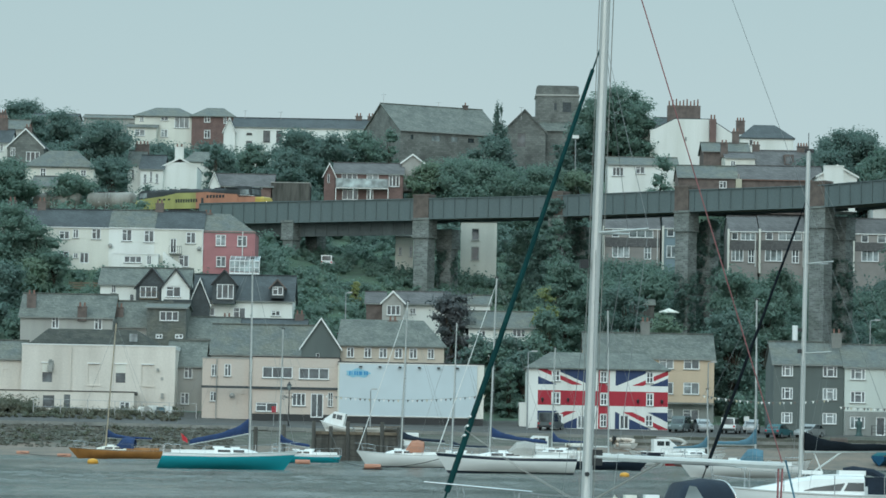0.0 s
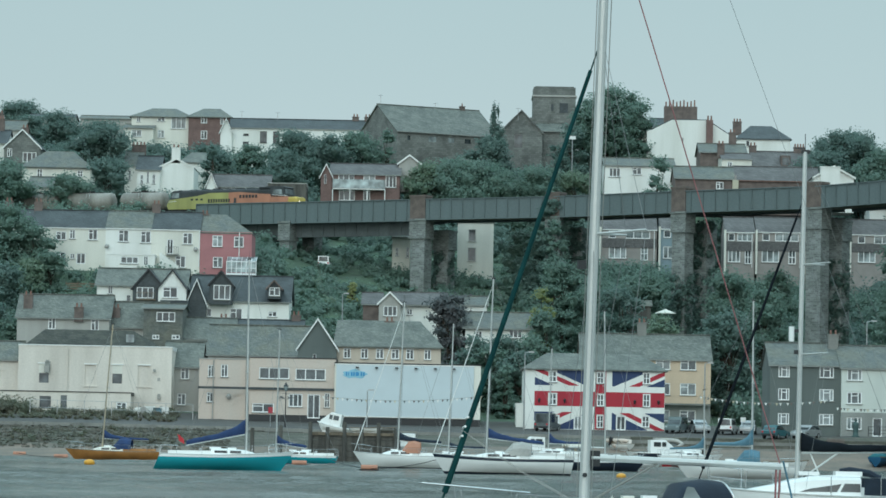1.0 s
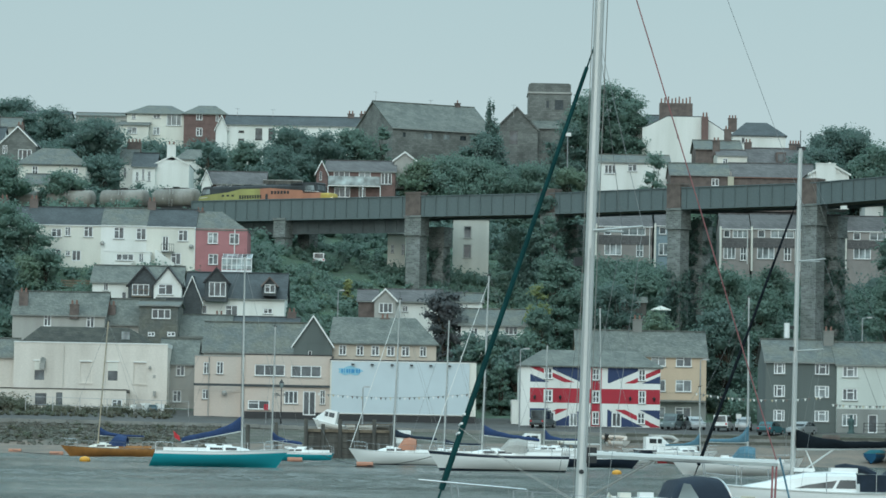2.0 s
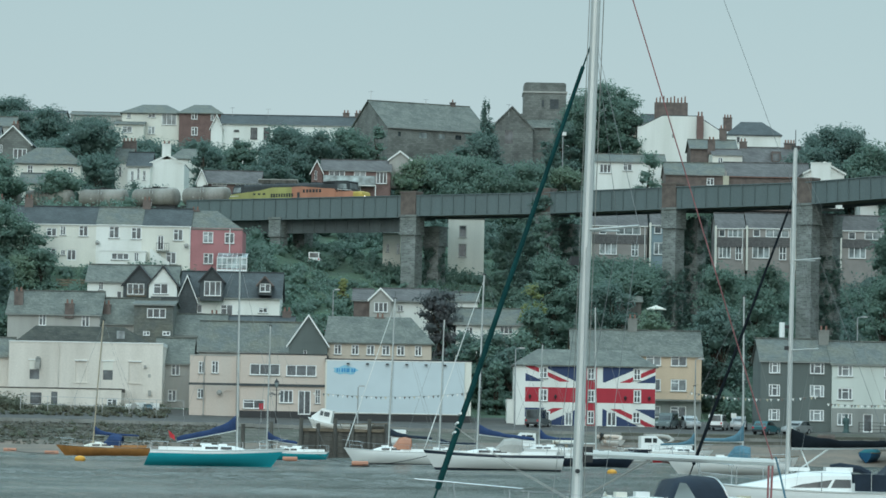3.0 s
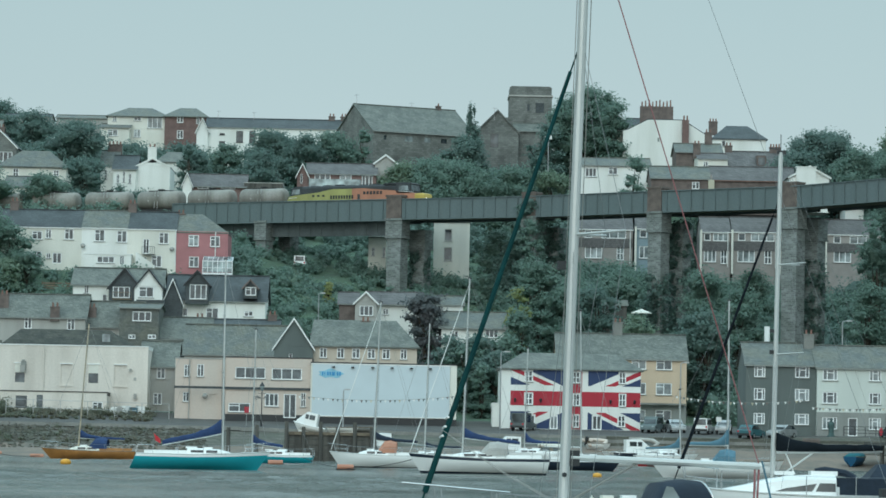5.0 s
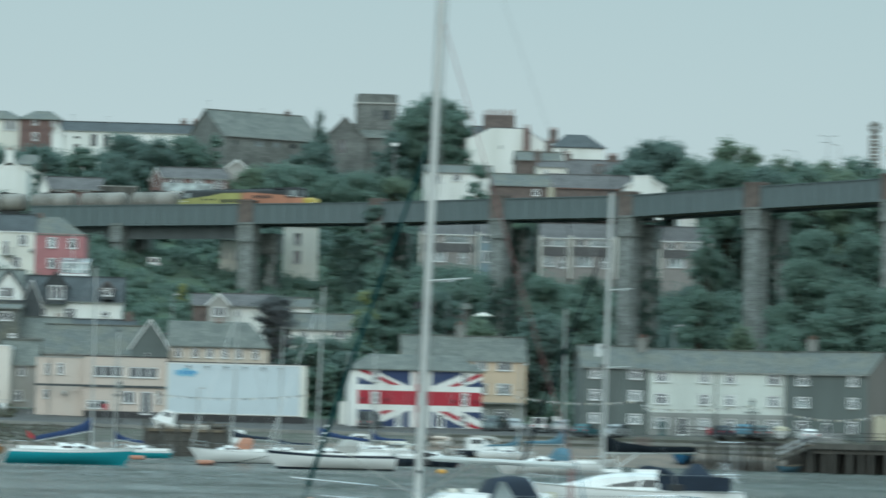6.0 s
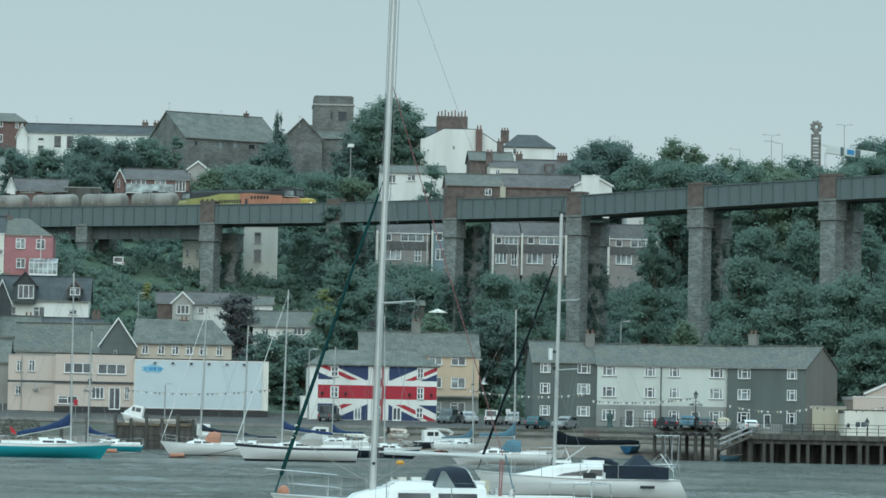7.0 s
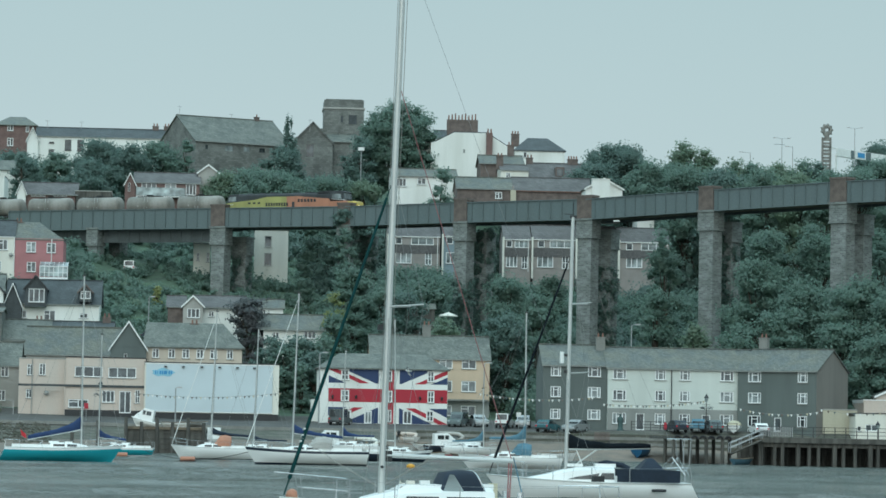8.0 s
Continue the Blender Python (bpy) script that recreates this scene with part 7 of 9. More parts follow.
def mooring_buoy(m, mat_name="amber", r=0.35, label="amber mooring buoy floating on the water"):
    rings = [[Vector((rr * math.cos(a), rr * math.sin(a), z)) for a in np.linspace(0, 2 * math.pi, 14, endpoint=False)] for rr, z in ((0.7 * r, -0.25 * r), (r, 0.05), (r, 0.4 * r), (0.86 * r, 0.72 * r), (0.4 * r, 0.9 * r), (0.1 * r, 0.95 * r))]
    ob = thing("mooring_buoy", m, label, "buoy", "mooring buoys")
    part("float", Shape().loft(rings), M[mat_name], ob, smooth=True)
    part("shackle", Shape().tube([(0, 0, 0.9 * r), (0.06, 0, 1.15 * r), (-0.06, 0, 1.15 * r), (0, 0, 0.9 * r)], 0.02, 5), M["rust"], ob)
    return ob


def build_moorings():
    A = math.pi
    yacht("teal-hulled racing yacht with a royal blue sail cover", pose(-14.9, 243, 0, 0, 0, 4), 9.5, 3.1, 1.1, "teal", "teal", "gel_white", "gel_white", mast_at=0.645, mast_h=15.0, rake=0.3, boom=4.2, boom_z=2.55, boom_up=-0.85, cover="royal", cover_h=0.58, spread=(0.4, 0.7), transom=0.66, sterndrop=-0.45)
    yacht("varnished wooden yacht with a navy sail cover", pose(-28.97, 306, 0, 0, 0, 176), 8.6, 2.4, 0.85, "varnish", "varnish", None, "gel_cream", mast_at=0.615, mast_h=12.2, rake=3.4, boom=4.0, boom_z=1.95, boom_up=-0.1, cover="royal", mast_mat="spar", dodger="royal", cover_h=0.3, cover_up=1.7)
    yacht("blue-hulled yacht with a blue sail cover", pose(-11.88, 300, 0, 0, 0, 175), 6.4, 2.3, 0.8, "teal", "blue_hull", "gel_white", "gel_white", mast_at=0.85, mast_h=11.8, rake=0.6, boom=2.6, boom_z=1.8, boom_up=-0.35, cover="royal", cover_h=0.42)
    yacht("white yacht with an orange spray hood", pose(-2.85, 277, 0, 0, 0, 178), 7.8, 2.7, 1.1, "gel_white", "dark_hull", None, "gel_white", mast_at=0.54, mast_h=13.5, rake=1.4, boom=3.4, boom_z=2.3, boom_up=-0.2, cover="navy", cover_h=0.36, dodger="orange", furl="gel_white")
    yacht("long white yacht with a dark blue sheer stripe", pose(4.79, 246, 0, 0, 0, 177), 10.2, 3.2, 1.2, "gel_white", "dark_hull", "dark_hull", "gel_white", mast_at=0.62, mast_h=14.1, rake=1.2, boom=4.0, boom_z=2.6, boom_up=-0.4, cover="royal", cover_h=0.4, dodger="grey_light", furl="gel_white", spread=(0.35, 0.65))
    yacht("dark navy-hulled yacht with a bare boom", pose(14.47, 288, 0, 0, 0, 3), 6.6, 2.4, 0.95, "dark_hull", "dark_hull", "gel_white", "gel_white", mast_at=0.46, mast_h=13.5, rake=1.1, boom=3.0, boom_z=2.0, cover=None, boom_up=0.0)
    yacht("white yacht with a pale blue sail cover", pose(21.6, 247, 0, 0, 0, 174), 8.7, 2.8, 0.95, "gel_white", "gel_white", None, "gel_white", mast_at=0.365, mast_h=12.9, rake=-0.2, boom=-3.0, boom_z=2.4, boom_up=0.0, cover="sky_canvas", cover_h=0.36, cover_up=3.2, dodger="sky_canvas")
    yacht("white yacht moored behind with its mast bare", pose(1.41, 305, 0, 0, 0, 178), 7.5, 2.5, 0.9, "gel_white", "dark_hull", None, "gel_white", mast_at=0.55, mast_h=12.8, rake=1.2, boom=3.2, boom_z=1.7, cover="navy")
    yacht("white yacht aground with a blue sail cover", pose(11.52, 335, 0.35, 0, 0, 172), 7.5, 2.6, 0.9, "gel_white", "blue_hull", None, "gel_white", mast_at=0.58, mast_h=11.2, rake=1.0, boom=3.4, boom_z=1.9, cover="royal", cover_h=0.32, cover_up=2.4)
    yacht("small white yacht on the shingle with a faded cover", pose(25.11, 338, 0.4, 0, 0, 8), 6.4, 2.3, 0.85, "gel_white", "red", None, "gel_white", mast_at=0.72, mast_h=7.4, rake=1.2, boom=3.4, boom_z=1.6, boom_up=-0.1, cover="sky_canvas", cover_h=0.3, cover_up=3.2)
    en = thing("ensign", pose(-18.51, 243.5, 1.52), "small faded red ensign on a slanting staff", "flag")
    part("staff", Shape().tube([(0.35, 0, -0.3), (0, 0, 1.05)], 0.02, 6), M["timber"], en)
    part("cloth", Shape().loft([[Vector((0.02 + 0.12 * k, 0.05 * math.sin(k * 1.4), 1.0 - 0.1 * k)), Vector((0.1 + 0.11 * k, 0.05 * math.sin(k * 1.4) + 0.01, 0.5 - 0.06 * k))] for k in range(5)], closed=False, caps=False), M["red"], en)
    for label, pts in (("drooping grey mooring line", ((-39.3, 320, 0.45), (-36.48, 312, -0.41), (-33.4, 306, 0.3))), ("slack grey mooring line", ((-9.58, 298, 0.62), (-7.12, 280, 0.01), (-5.06, 258, 0.15))), ("slack dark mooring line", ((-4.98, 258, 0.15), (-1.8, 252, 0.25), (0.9, 250, 1.27)))):
        q = [Vector(k) for k in pts]
        q = [Vector((k.x, k.y, max(k.z, 0.04))) for k in q]
        curve = [q[0] * (1 - t) ** 2 + q[1] * 2 * t * (1 - t) + q[2] * t ** 2 for t in np.linspace(0, 1, 12)]
        solid("mooring_line", Shape().tube(curve, 0.025, 5), M["rubber"], label + " to a raft", "rope", group="mooring lines")
    mooring_buoy(pose(-26.88, 265, 0), "amber", 0.42)
    mooring_buoy(pose(12.98, 240, 0), "amber", 0.34)
    for x, y in ((-34.26, 312), (-41.46, 340), (-11.63, 290), (-5.06, 258)):
        ob = thing("mooring_pontoon", pose(x, y, 0), "low orange-painted mooring raft", "raft", "mooring rafts")
        part("float", Shape().tube([(-0.62, 0, 0.2), (0.62, 0, 0.2)], 0.24, 10), M["orange"], ob)
        part("bumper", Shape().box(-0.75, 0.75, -0.32, 0.32, -0.12, 0.1), M["rubber"], ob)


def hood(parent, x0, x1, half, z0, z1, m="navy"):
    """A folding spray hood: canvas over hoops, with clear panels; x0 is its open after end."""
    rr = []
    for t, h, lean in ((0, 0.97, 0.32), (0.3, 1.0, 0.1), (0.74, 0.9, -0.12), (0.86, 0.55, -0.05), (1.0, 0.12, 0)):
        x = x0 + (x1 - x0) * t
        w = half * (1 - 0.12 * t)
        rr.append([Vector((x - lean * (1 - max(0.0, math.sin(a)) ** 0.55), w * math.copysign(abs(math.cos(a)) ** 0.55, math.cos(a)), z0 + (z1 - z0) * h * max(0.0, math.sin(a)) ** 0.55)) for a in np.linspace(0, math.pi, 13)])
    sh = part("spray_hood", Shape().loft(rr, closed=False, caps=False), M[m], parent, "navy canvas spray hood with clear panels", smooth=True)
    for sd in (1, -1):
        q = [(x0 + (x1 - x0) * t, sd * (half * (1 - 0.12 * t) + 0.012), z0 + (z1 - z0) * h) for t, h in ((0.3, 0.12), (0.34, 0.3), (0.6, 0.82), (0.72, 0.84), (0.9, 0.2), (0.86, 0.12))]
        part("clear_panel", Shape().add(q, [(0, 1, 2, 3, 4, 5)]), M["glass_clear"], sh)
    fq = [(x0 + (x1 - x0) * t + 0.03, yy * half, z0 + (z1 - z0) * h + 0.02) for t, h, yy in ((0.7, 0.78, -0.6), (0.95, 0.22, -0.6), (0.95, 0.22, 0.6), (0.7, 0.78, 0.6))]
    part("clear_panel", Shape().add(fq, [(0, 1, 2, 3)]), M["glass_clear"], sh)
    part("hoop", Shape().tube([p + Vector((-0.02, 0, 0)) for p in rr[0]], 0.016, 6), M["steel"], sh)


def build_near_yachts():
    """The two yachts on the near moorings."""
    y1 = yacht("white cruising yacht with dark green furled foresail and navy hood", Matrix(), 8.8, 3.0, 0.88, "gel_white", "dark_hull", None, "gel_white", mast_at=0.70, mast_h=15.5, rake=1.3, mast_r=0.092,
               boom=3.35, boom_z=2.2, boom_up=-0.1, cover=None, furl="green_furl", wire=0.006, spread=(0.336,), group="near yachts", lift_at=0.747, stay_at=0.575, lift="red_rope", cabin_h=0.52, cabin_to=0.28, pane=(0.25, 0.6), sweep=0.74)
    mx = -4.4 + 8.8 * 0.70
    hood(y1, mx - 2.32, mx - 1.38, 0.85, 1.12, 1.86)
    part("upper_coachroof", Shape().loft([[Vector((x, w, 1.3)), Vector((x, w * 0.9, 1.3 + h)), Vector((x, -w * 0.9, 1.3 + h)), Vector((x, -w, 1.3))] for x, w, h in ((mx - 1.9, 0.62, 0.17), (mx - 0.6, 0.55, 0.16), (mx - 0.35, 0.5, 0.03))]), M["gel_white"], y1)
    part("vent_box", Shape().box(mx - 0.95, mx - 0.75, -0.42, -0.22, 1.44, 1.55), M["gel_cream"], y1)
    part("vent_box", Shape().box(mx - 1.35, mx - 1.1, -0.42, -0.22, 1.44, 1.56), M["gel_white"], y1)
    # mast fittings: winches, cleats, steaming light, halyards along the mast
    for z, s in ((1.9, 1), (1.75, -1)):
        part("mast_winch", Shape().tube([(mx, s * 0.09, z), (mx, s * 0.16, z)], 0.04, 8), M["black"], y1)
    part("steaming_light", Shape().box(mx + 0.02, mx + 0.16, -0.06, 0.06, 5.43, 5.58), M["black"], y1)
    for k, (dx, dy) in enumerate(((-0.13, 0.06), (-0.15, -0.05), (0.12, 0.05))):
        part("halyard", Shape().tube([(mx + dx, dy, 1.5), (mx + dx - 0.34, dy, 15.0)], 0.007, 4), M["rope"], y1)
    for s in (-0.06, 0.06):
        part("jib_sheet", Shape().tube([(mx + 2.12, s, 2.62), (mx + 1.1, s * 2, 1.95), (mx + 0.05, s * 3, 1.38)], 0.005, 5), M["grey_light"], y1)
    for k in range(3):
        part("sail_tie", Shape().tube([(mx + 2.14 - 0.045 * k, -0.06, 2.5 + 0.16 * k), (mx + 2.12 - 0.045 * k, 0.06, 2.53 + 0.16 * k)], 0.022, 6), M["trim"], y1)
    part("anchor", Shape().tube([(4.3, 0, 0.95), (4.62, 0, 0.9), (4.5, 0, 0.7)], 0.03, 6), M["metal"], y1)
    part("vang", Shape().tube([(mx - 0.12, 0, 1.45), (mx - 1.3, 0, 2.12)], 0.02, 5), M["rope"], y1)
    part("gooseneck", Shape().box(mx - 0.28, mx - 0.02, -0.05, 0.05, 2.05, 2.32), M["black"], y1)
    bx = mx - 3.4
    part("mainsheet_tackle", Shape().tube([(bx, 0, 2.05), (bx + 0.02, 0, 1.1)], 0.02, 5).tube([(bx - 0.07, 0, 2.05), (bx - 0.03, 0, 1.1)], 0.02, 5), M["red_rope"], y1)
    part("boom_end_lashing", Shape().tube([(bx - 0.12, 0, 2.2), (bx - 0.2, 0, 1.9), (bx - 0.35, 0, 1.3)], 0.018, 6), M["sky_canvas"], y1)
    part("fender_ball", Shape().loft([[Vector((4.0 + r * math.cos(a), -0.45 + r * math.sin(a), 1.12 + h)) for a in np.linspace(0, 2 * math.pi, 12, endpoint=False)] for r, h in ((0.05, -0.17), (0.13, -0.11), (0.17, 0), (0.13, 0.11), (0.04, 0.17))]), M["orange"], y1, smooth=True)
    part("horseshoe_buoy", Shape().box(bx + 0.02, bx + 0.26, -1.2, -1.12, 1.05, 1.5), M["gold_tank"], y1)
    part("dorade_vent", Shape().tube([(mx - 0.7, -0.5, 1.28), (mx - 0.7, -0.5, 1.46), (mx - 0.6, -0.5, 1.5)], 0.06, 8), M["gel_cream"], y1)
    for s in (-0.4, 0.4):
        part("grab_rail", Shape().tube([(mx - 0.4, s, 1.33), (mx - 0.45, s, 1.39), (mx - 1.15, s, 1.39), (mx - 1.2, s, 1.33)], 0.02, 6), M["timber"], y1)
    part("tackle_block", Shape().box(-4.2, -3.9, -0.1, 0.1, 1.6, 1.75), M["black"], y1)
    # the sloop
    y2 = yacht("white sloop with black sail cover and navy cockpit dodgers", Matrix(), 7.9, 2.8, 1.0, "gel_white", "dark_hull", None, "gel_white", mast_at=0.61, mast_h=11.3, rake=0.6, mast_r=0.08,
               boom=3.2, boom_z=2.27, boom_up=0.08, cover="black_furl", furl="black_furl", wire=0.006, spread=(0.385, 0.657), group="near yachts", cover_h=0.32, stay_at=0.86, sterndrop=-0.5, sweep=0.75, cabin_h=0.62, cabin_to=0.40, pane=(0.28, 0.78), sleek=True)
    m2 = -3.95 + 7.9 * 0.61
    part("radar_reflector", Shape().tube([(m2 + 0.22, 0, 5.58), (m2 + 0.22, 0, 6.03)], 0.085, 12), M["gel_white"], y2)
    part("reflector_bracket", Shape().box(m2, m2 + 0.2, -0.03, 0.03, 5.85, 5.95), M["black"], y2)
    part("vent_fitting", Shape().box(m2 + 0.02, m2 + 0.14, -0.08, 0.08, 5.2, 5.32), M["black"], y2)
    for sd in (1, -1):
        part("side_cloth", Shape().box(-3.45, -1.0, sd * 1.28 - 0.015, sd * 1.28 + 0.015, 1.02, 1.5), M["navy"], y2, "navy canvas cockpit dodger")
        part("hull_port", Shape().tube([(-2.9, sd * 1.30, 0.72), (-2.35, sd * 1.345, 0.72)], 0.055, 8), M["black"], y2)
    part("cockpit_cover", Shape().add([(-2.9, -0.9, 1.5), (-1.9, -0.9, 1.5), (-1.9, 0.9, 1.5), (-2.9, 0.9, 1.5), (-2.5, -0.4, 1.95), (-2.3, -0.4, 1.95), (-2.3, 0.4, 1.95), (-2.5, 0.4, 1.95)], [(0, 1, 5, 4), (1, 2, 6, 5), (2, 3, 7, 6), (3, 0, 4, 7), (4, 5, 6, 7)]), M["navy"], y2)
    part("rolled_dinghy", Shape().tube([(-0.42, 0, 1.68), (-0.7, 0.0, 1.74), (-1.3, 0.1, 1.66), (-1.6, 0.1, 1.5)], 0.11, 8), M["navy"], y2)
    part("solid_vang", Shape().tube([(m2 - 0.1, 0, 1.45), (m2 - 1.35, 0, 2.35)], 0.03, 6), M["alu"], y2)
    part("mainsheet_strut", Shape().tube([(m2 - 0.1, -0.02, 2.9), (m2 - 0.68, -0.1, 1.6)], 0.024, 6), M["trim"], y2)
    part("boarding_ladder", Shape().tube([(-2.75, -1.33, 1.1), (-2.75, -1.33, 1.5), (-2.05, -1.33, 1.5), (-2.05, -1.33, 1.1), (-2.75, -1.33, 1.1)], 0.016, 6), M["steel"], y2)
    for sd in (0.9, -0.9):
        part("stern_arch", Shape().tube([(-3.05, sd, 1.0), (-3.15, sd, 1.75), (-3.4, sd * 0.95, 2.0), (-3.9, sd * 0.6, 1.3)], 0.016, 6), M["steel"], y2)
        part("davit", Shape().tube([(-3.45, sd, 1.45), (-3.75, sd, 1.5), (-3.85, sd, 1.75), (-3.9, sd, 2.75)], 0.016, 6), M["steel"], y2)
        part("davit_frame", Shape().tube([(-3.55, sd, 2.7), (-3.65, sd, 1.55)], 0.016, 6), M["steel"], y2)
    part("davit_bar", Shape().tube([(-3.2, -0.9, 2.72), (-4.15, -0.9, 2.72)], 0.016, 6), M["steel"], y2)
    return y1, y2


build_moorings()
near_yacht, near_sloop = build_near_yachts()


# ---------------------------------------------------------------- quay, pier and street
def railing(parent, p, q, h=1.05, step=1.1, bars=3, m="black", r=0.03):
    p, q = Vector(p), Vector(q)
    n = max(1, round((q - p).length / step))
    for k in range(n + 1):
        a = p.lerp(q, k / n)
        part("post", Shape().box(a.x - r * 1.3, a.x + r * 1.3, a.y - r * 1.3, a.y + r * 1.3, a.z, a.z + h), M[m], parent)
    for k in range(bars):
        z = Vector((0, 0, h * (k + 1) / bars - 0.03))
        part("rail", Shape().tube([p + z, q + z], r, 6), M[m], parent)


def build_quay():
    # pale coping along the top of the sea wall
    x = -70.0
    k = 0
    wall = thing("sea_wall_coping", Matrix(), "pale concrete coping along the sea wall", "wall")
    while x < 24:
        part("coping_slab", Shape().box(x, x + 3.96, 356.0, 356.7, ground_z(x + 2, 357) - 0.25, ground_z(x + 2, 357) + 0.14), M["concrete"], wall)
        x += 4
    # loose rubble on the slope below
    rub = Shape()
    for _ in range(2600):
        u, y = rng.uniform(-150, 420), rng.uniform(349, 356.2)
        if rng.uniform() > (y - 348.4) / 6:
            continue
        xx = (u - 784) / 6000 * y
        s = rng.uniform(0.08, 0.26)
        rub.box(-s, s, -s * 0.7, s * 0.7, -s * 0.5, s * 0.5, Matrix.Translation((xx, y, ground_z(xx, y) + s * 0.15)) @ Euler(rng.uniform(-0.6, 0.6, 3)).to_matrix().to_4x4())
    tagged(new("rubble", rub.make("rubble", M["quay"])), "rubble stones heaped along the sea wall foot", "rubble", kind="stuff")
    # timber-faced landing
    x0, x1, zt = -12.36, -4.03, 2.93
    lan = thing("timber_landing", pose(x0, 334, 0), "dark timber-faced landing stage with heavy piles", "jetty")
    w = x1 - x0
    for j in range(6):
        part("plank", Shape().box(0, w, 0, 0.12, -0.6 + j * 0.56, -0.07 + j * 0.56), M["dark_wood"], lan)
    part("deck", Shape().box(-0.1, w + 0.1, -0.2, 20, zt - 0.3, zt), M["timber"], lan)
    for j in range(6):
        xx = w * j / 5
        part("timber_post", Shape().tube([(xx, -0.25, -1.5), (xx, -0.25, zt + (0.5 if j % 2 else 1.0))], 0.22, 8, 0.19), M["dark_wood"], lan)
    for xx, ht in ((-3.2, 0.6), (-6.0, 0.3)):
        part("timber_post", Shape().tube([(xx, 6, -1.5), (xx, 6, zt + ht)], 0.2, 8), M["dark_wood"], lan)
    # revetment of stone to each side of it
    # public pier on timber and iron piles
    px0, px1, pz = 54.1, 76.0, 3.02
    pier = thing("pier", Matrix(), "dark timber pier on heavy piles with an iron railing", "pier")
    part("fascia", Shape().box(px0, px1, 321, 321.3, pz - 0.55, pz), M["dark_wood"], pier)
    part("deck", Shape().box(px0, px1, 321.3, 334, pz - 0.25, pz - 0.02), M["timber"], pier)
    # dark boards added behind the piles to deepen the shade under the deck
    for k in range(6):
        part("added_back_plank", Shape().box(px0 - 1, px1, 329.0, 329.15, -0.9 + k * 0.62, -0.285 + k * 0.62), M["dark_wood"], pier)
    part("bearer", Shape().box(px0, px1, 321.4, 321.7, pz - 1.0, pz - 0.55), M["dark_wood"], pier)
    n = 18
    for k in range(n):
        for yy in (321.5, 328):
            xx = px0 + 0.3 + (px1 - px0) * k / (n - 1) * 0.98 + 0.25 * math.sin(k * 2.3)
            part("timber_post", Shape().tube([(xx, yy, -2), (xx, yy, pz - 0.25)], 0.2 if k % 3 else 0.26, 8), M["dark_wood"], pier)
    railing(pier, (px0, 321.2, pz), (px1, 321.2, pz), 1.15, 1.15, 3)
    for k in range(20):
        xx = px0 + 0.1 + k * 0.18
        part("baluster", Shape().box(xx, xx + 0.05, 321.15, 321.2, pz + 0.1, pz + 1.1), M["metal"], pier)
    lx0, lx1, lz = 45.6, 53.0, 2.96
    low = thing("landing_stage", Matrix(), "weathered landing stage on short dark piles", "jetty")
    part("deck", Shape().box(lx0, lx1, 326, 345, lz - 0.3, lz), M["dark_wood"], low)
    for k in range(5):
        xx = lx0 + 0.2 + (lx1 - lx0 - 0.4) * k / 4
        for yy in (326.3, 333):
            part("timber_post", Shape().tube([(xx, yy, -2), (xx, yy, lz)], 0.2, 8), M["dark_wood"], low)
    railing(low, (lx0 - 2, 345.5, lz + 0.6), (lx1 + 2.5, 345.5, lz + 0.6), 1.0, 1.1, 3)
    for k in range(7):
        part("tyre_fender", Shape().loft([[Vector((lx0 + 0.6 + k * 0.9 + (0.3 + rr * math.cos(a)) * math.cos(b2), 325.95 + rr * math.sin(a), lz - 0.25 + (0.3 + rr * math.cos(a)) * math.sin(b2))) for a in np.linspace(0, 2 * math.pi, 6, endpoint=False) for rr in (0.1,)] for b2 in np.linspace(0, math.pi, 7)]), M["rubber"], low)
    st = thing("steps", Matrix(), "timber steps with handrails leading down from the pier", "stairs")
    a, b2 = Vector((54.2, 320.5, 2.86)), Vector((50.9, 320.5, 1.35))
    for k in range(10):
        p = a.lerp(b2, k / 9)
        part("tread", Shape().box(p.x - 0.22, p.x + 0.22, 319.6, 321, p.z - 0.06, p.z), M["timber"], st)
    for yy in (319.6, 321):
        part("stringer", Shape().tube([(a.x, yy, a.z - 0.15), (b2.x, yy, b2.z - 0.15)], 0.12, 4), M["dark_wood"], st)
        for h in (0.5, 1.0):
            part("handrail", Shape().tube([(a.x + 0.2, yy, a.z + h), (b2.x, yy, b2.z + h)], 0.04, 6), M["metal"], st)
        for k in range(4):
            p = a.lerp(b2, k / 3)
            part("post", Shape().tube([(p.x, yy, p.z), (p.x, yy, p.z + 1.0)], 0.04, 6), M["metal"], st)


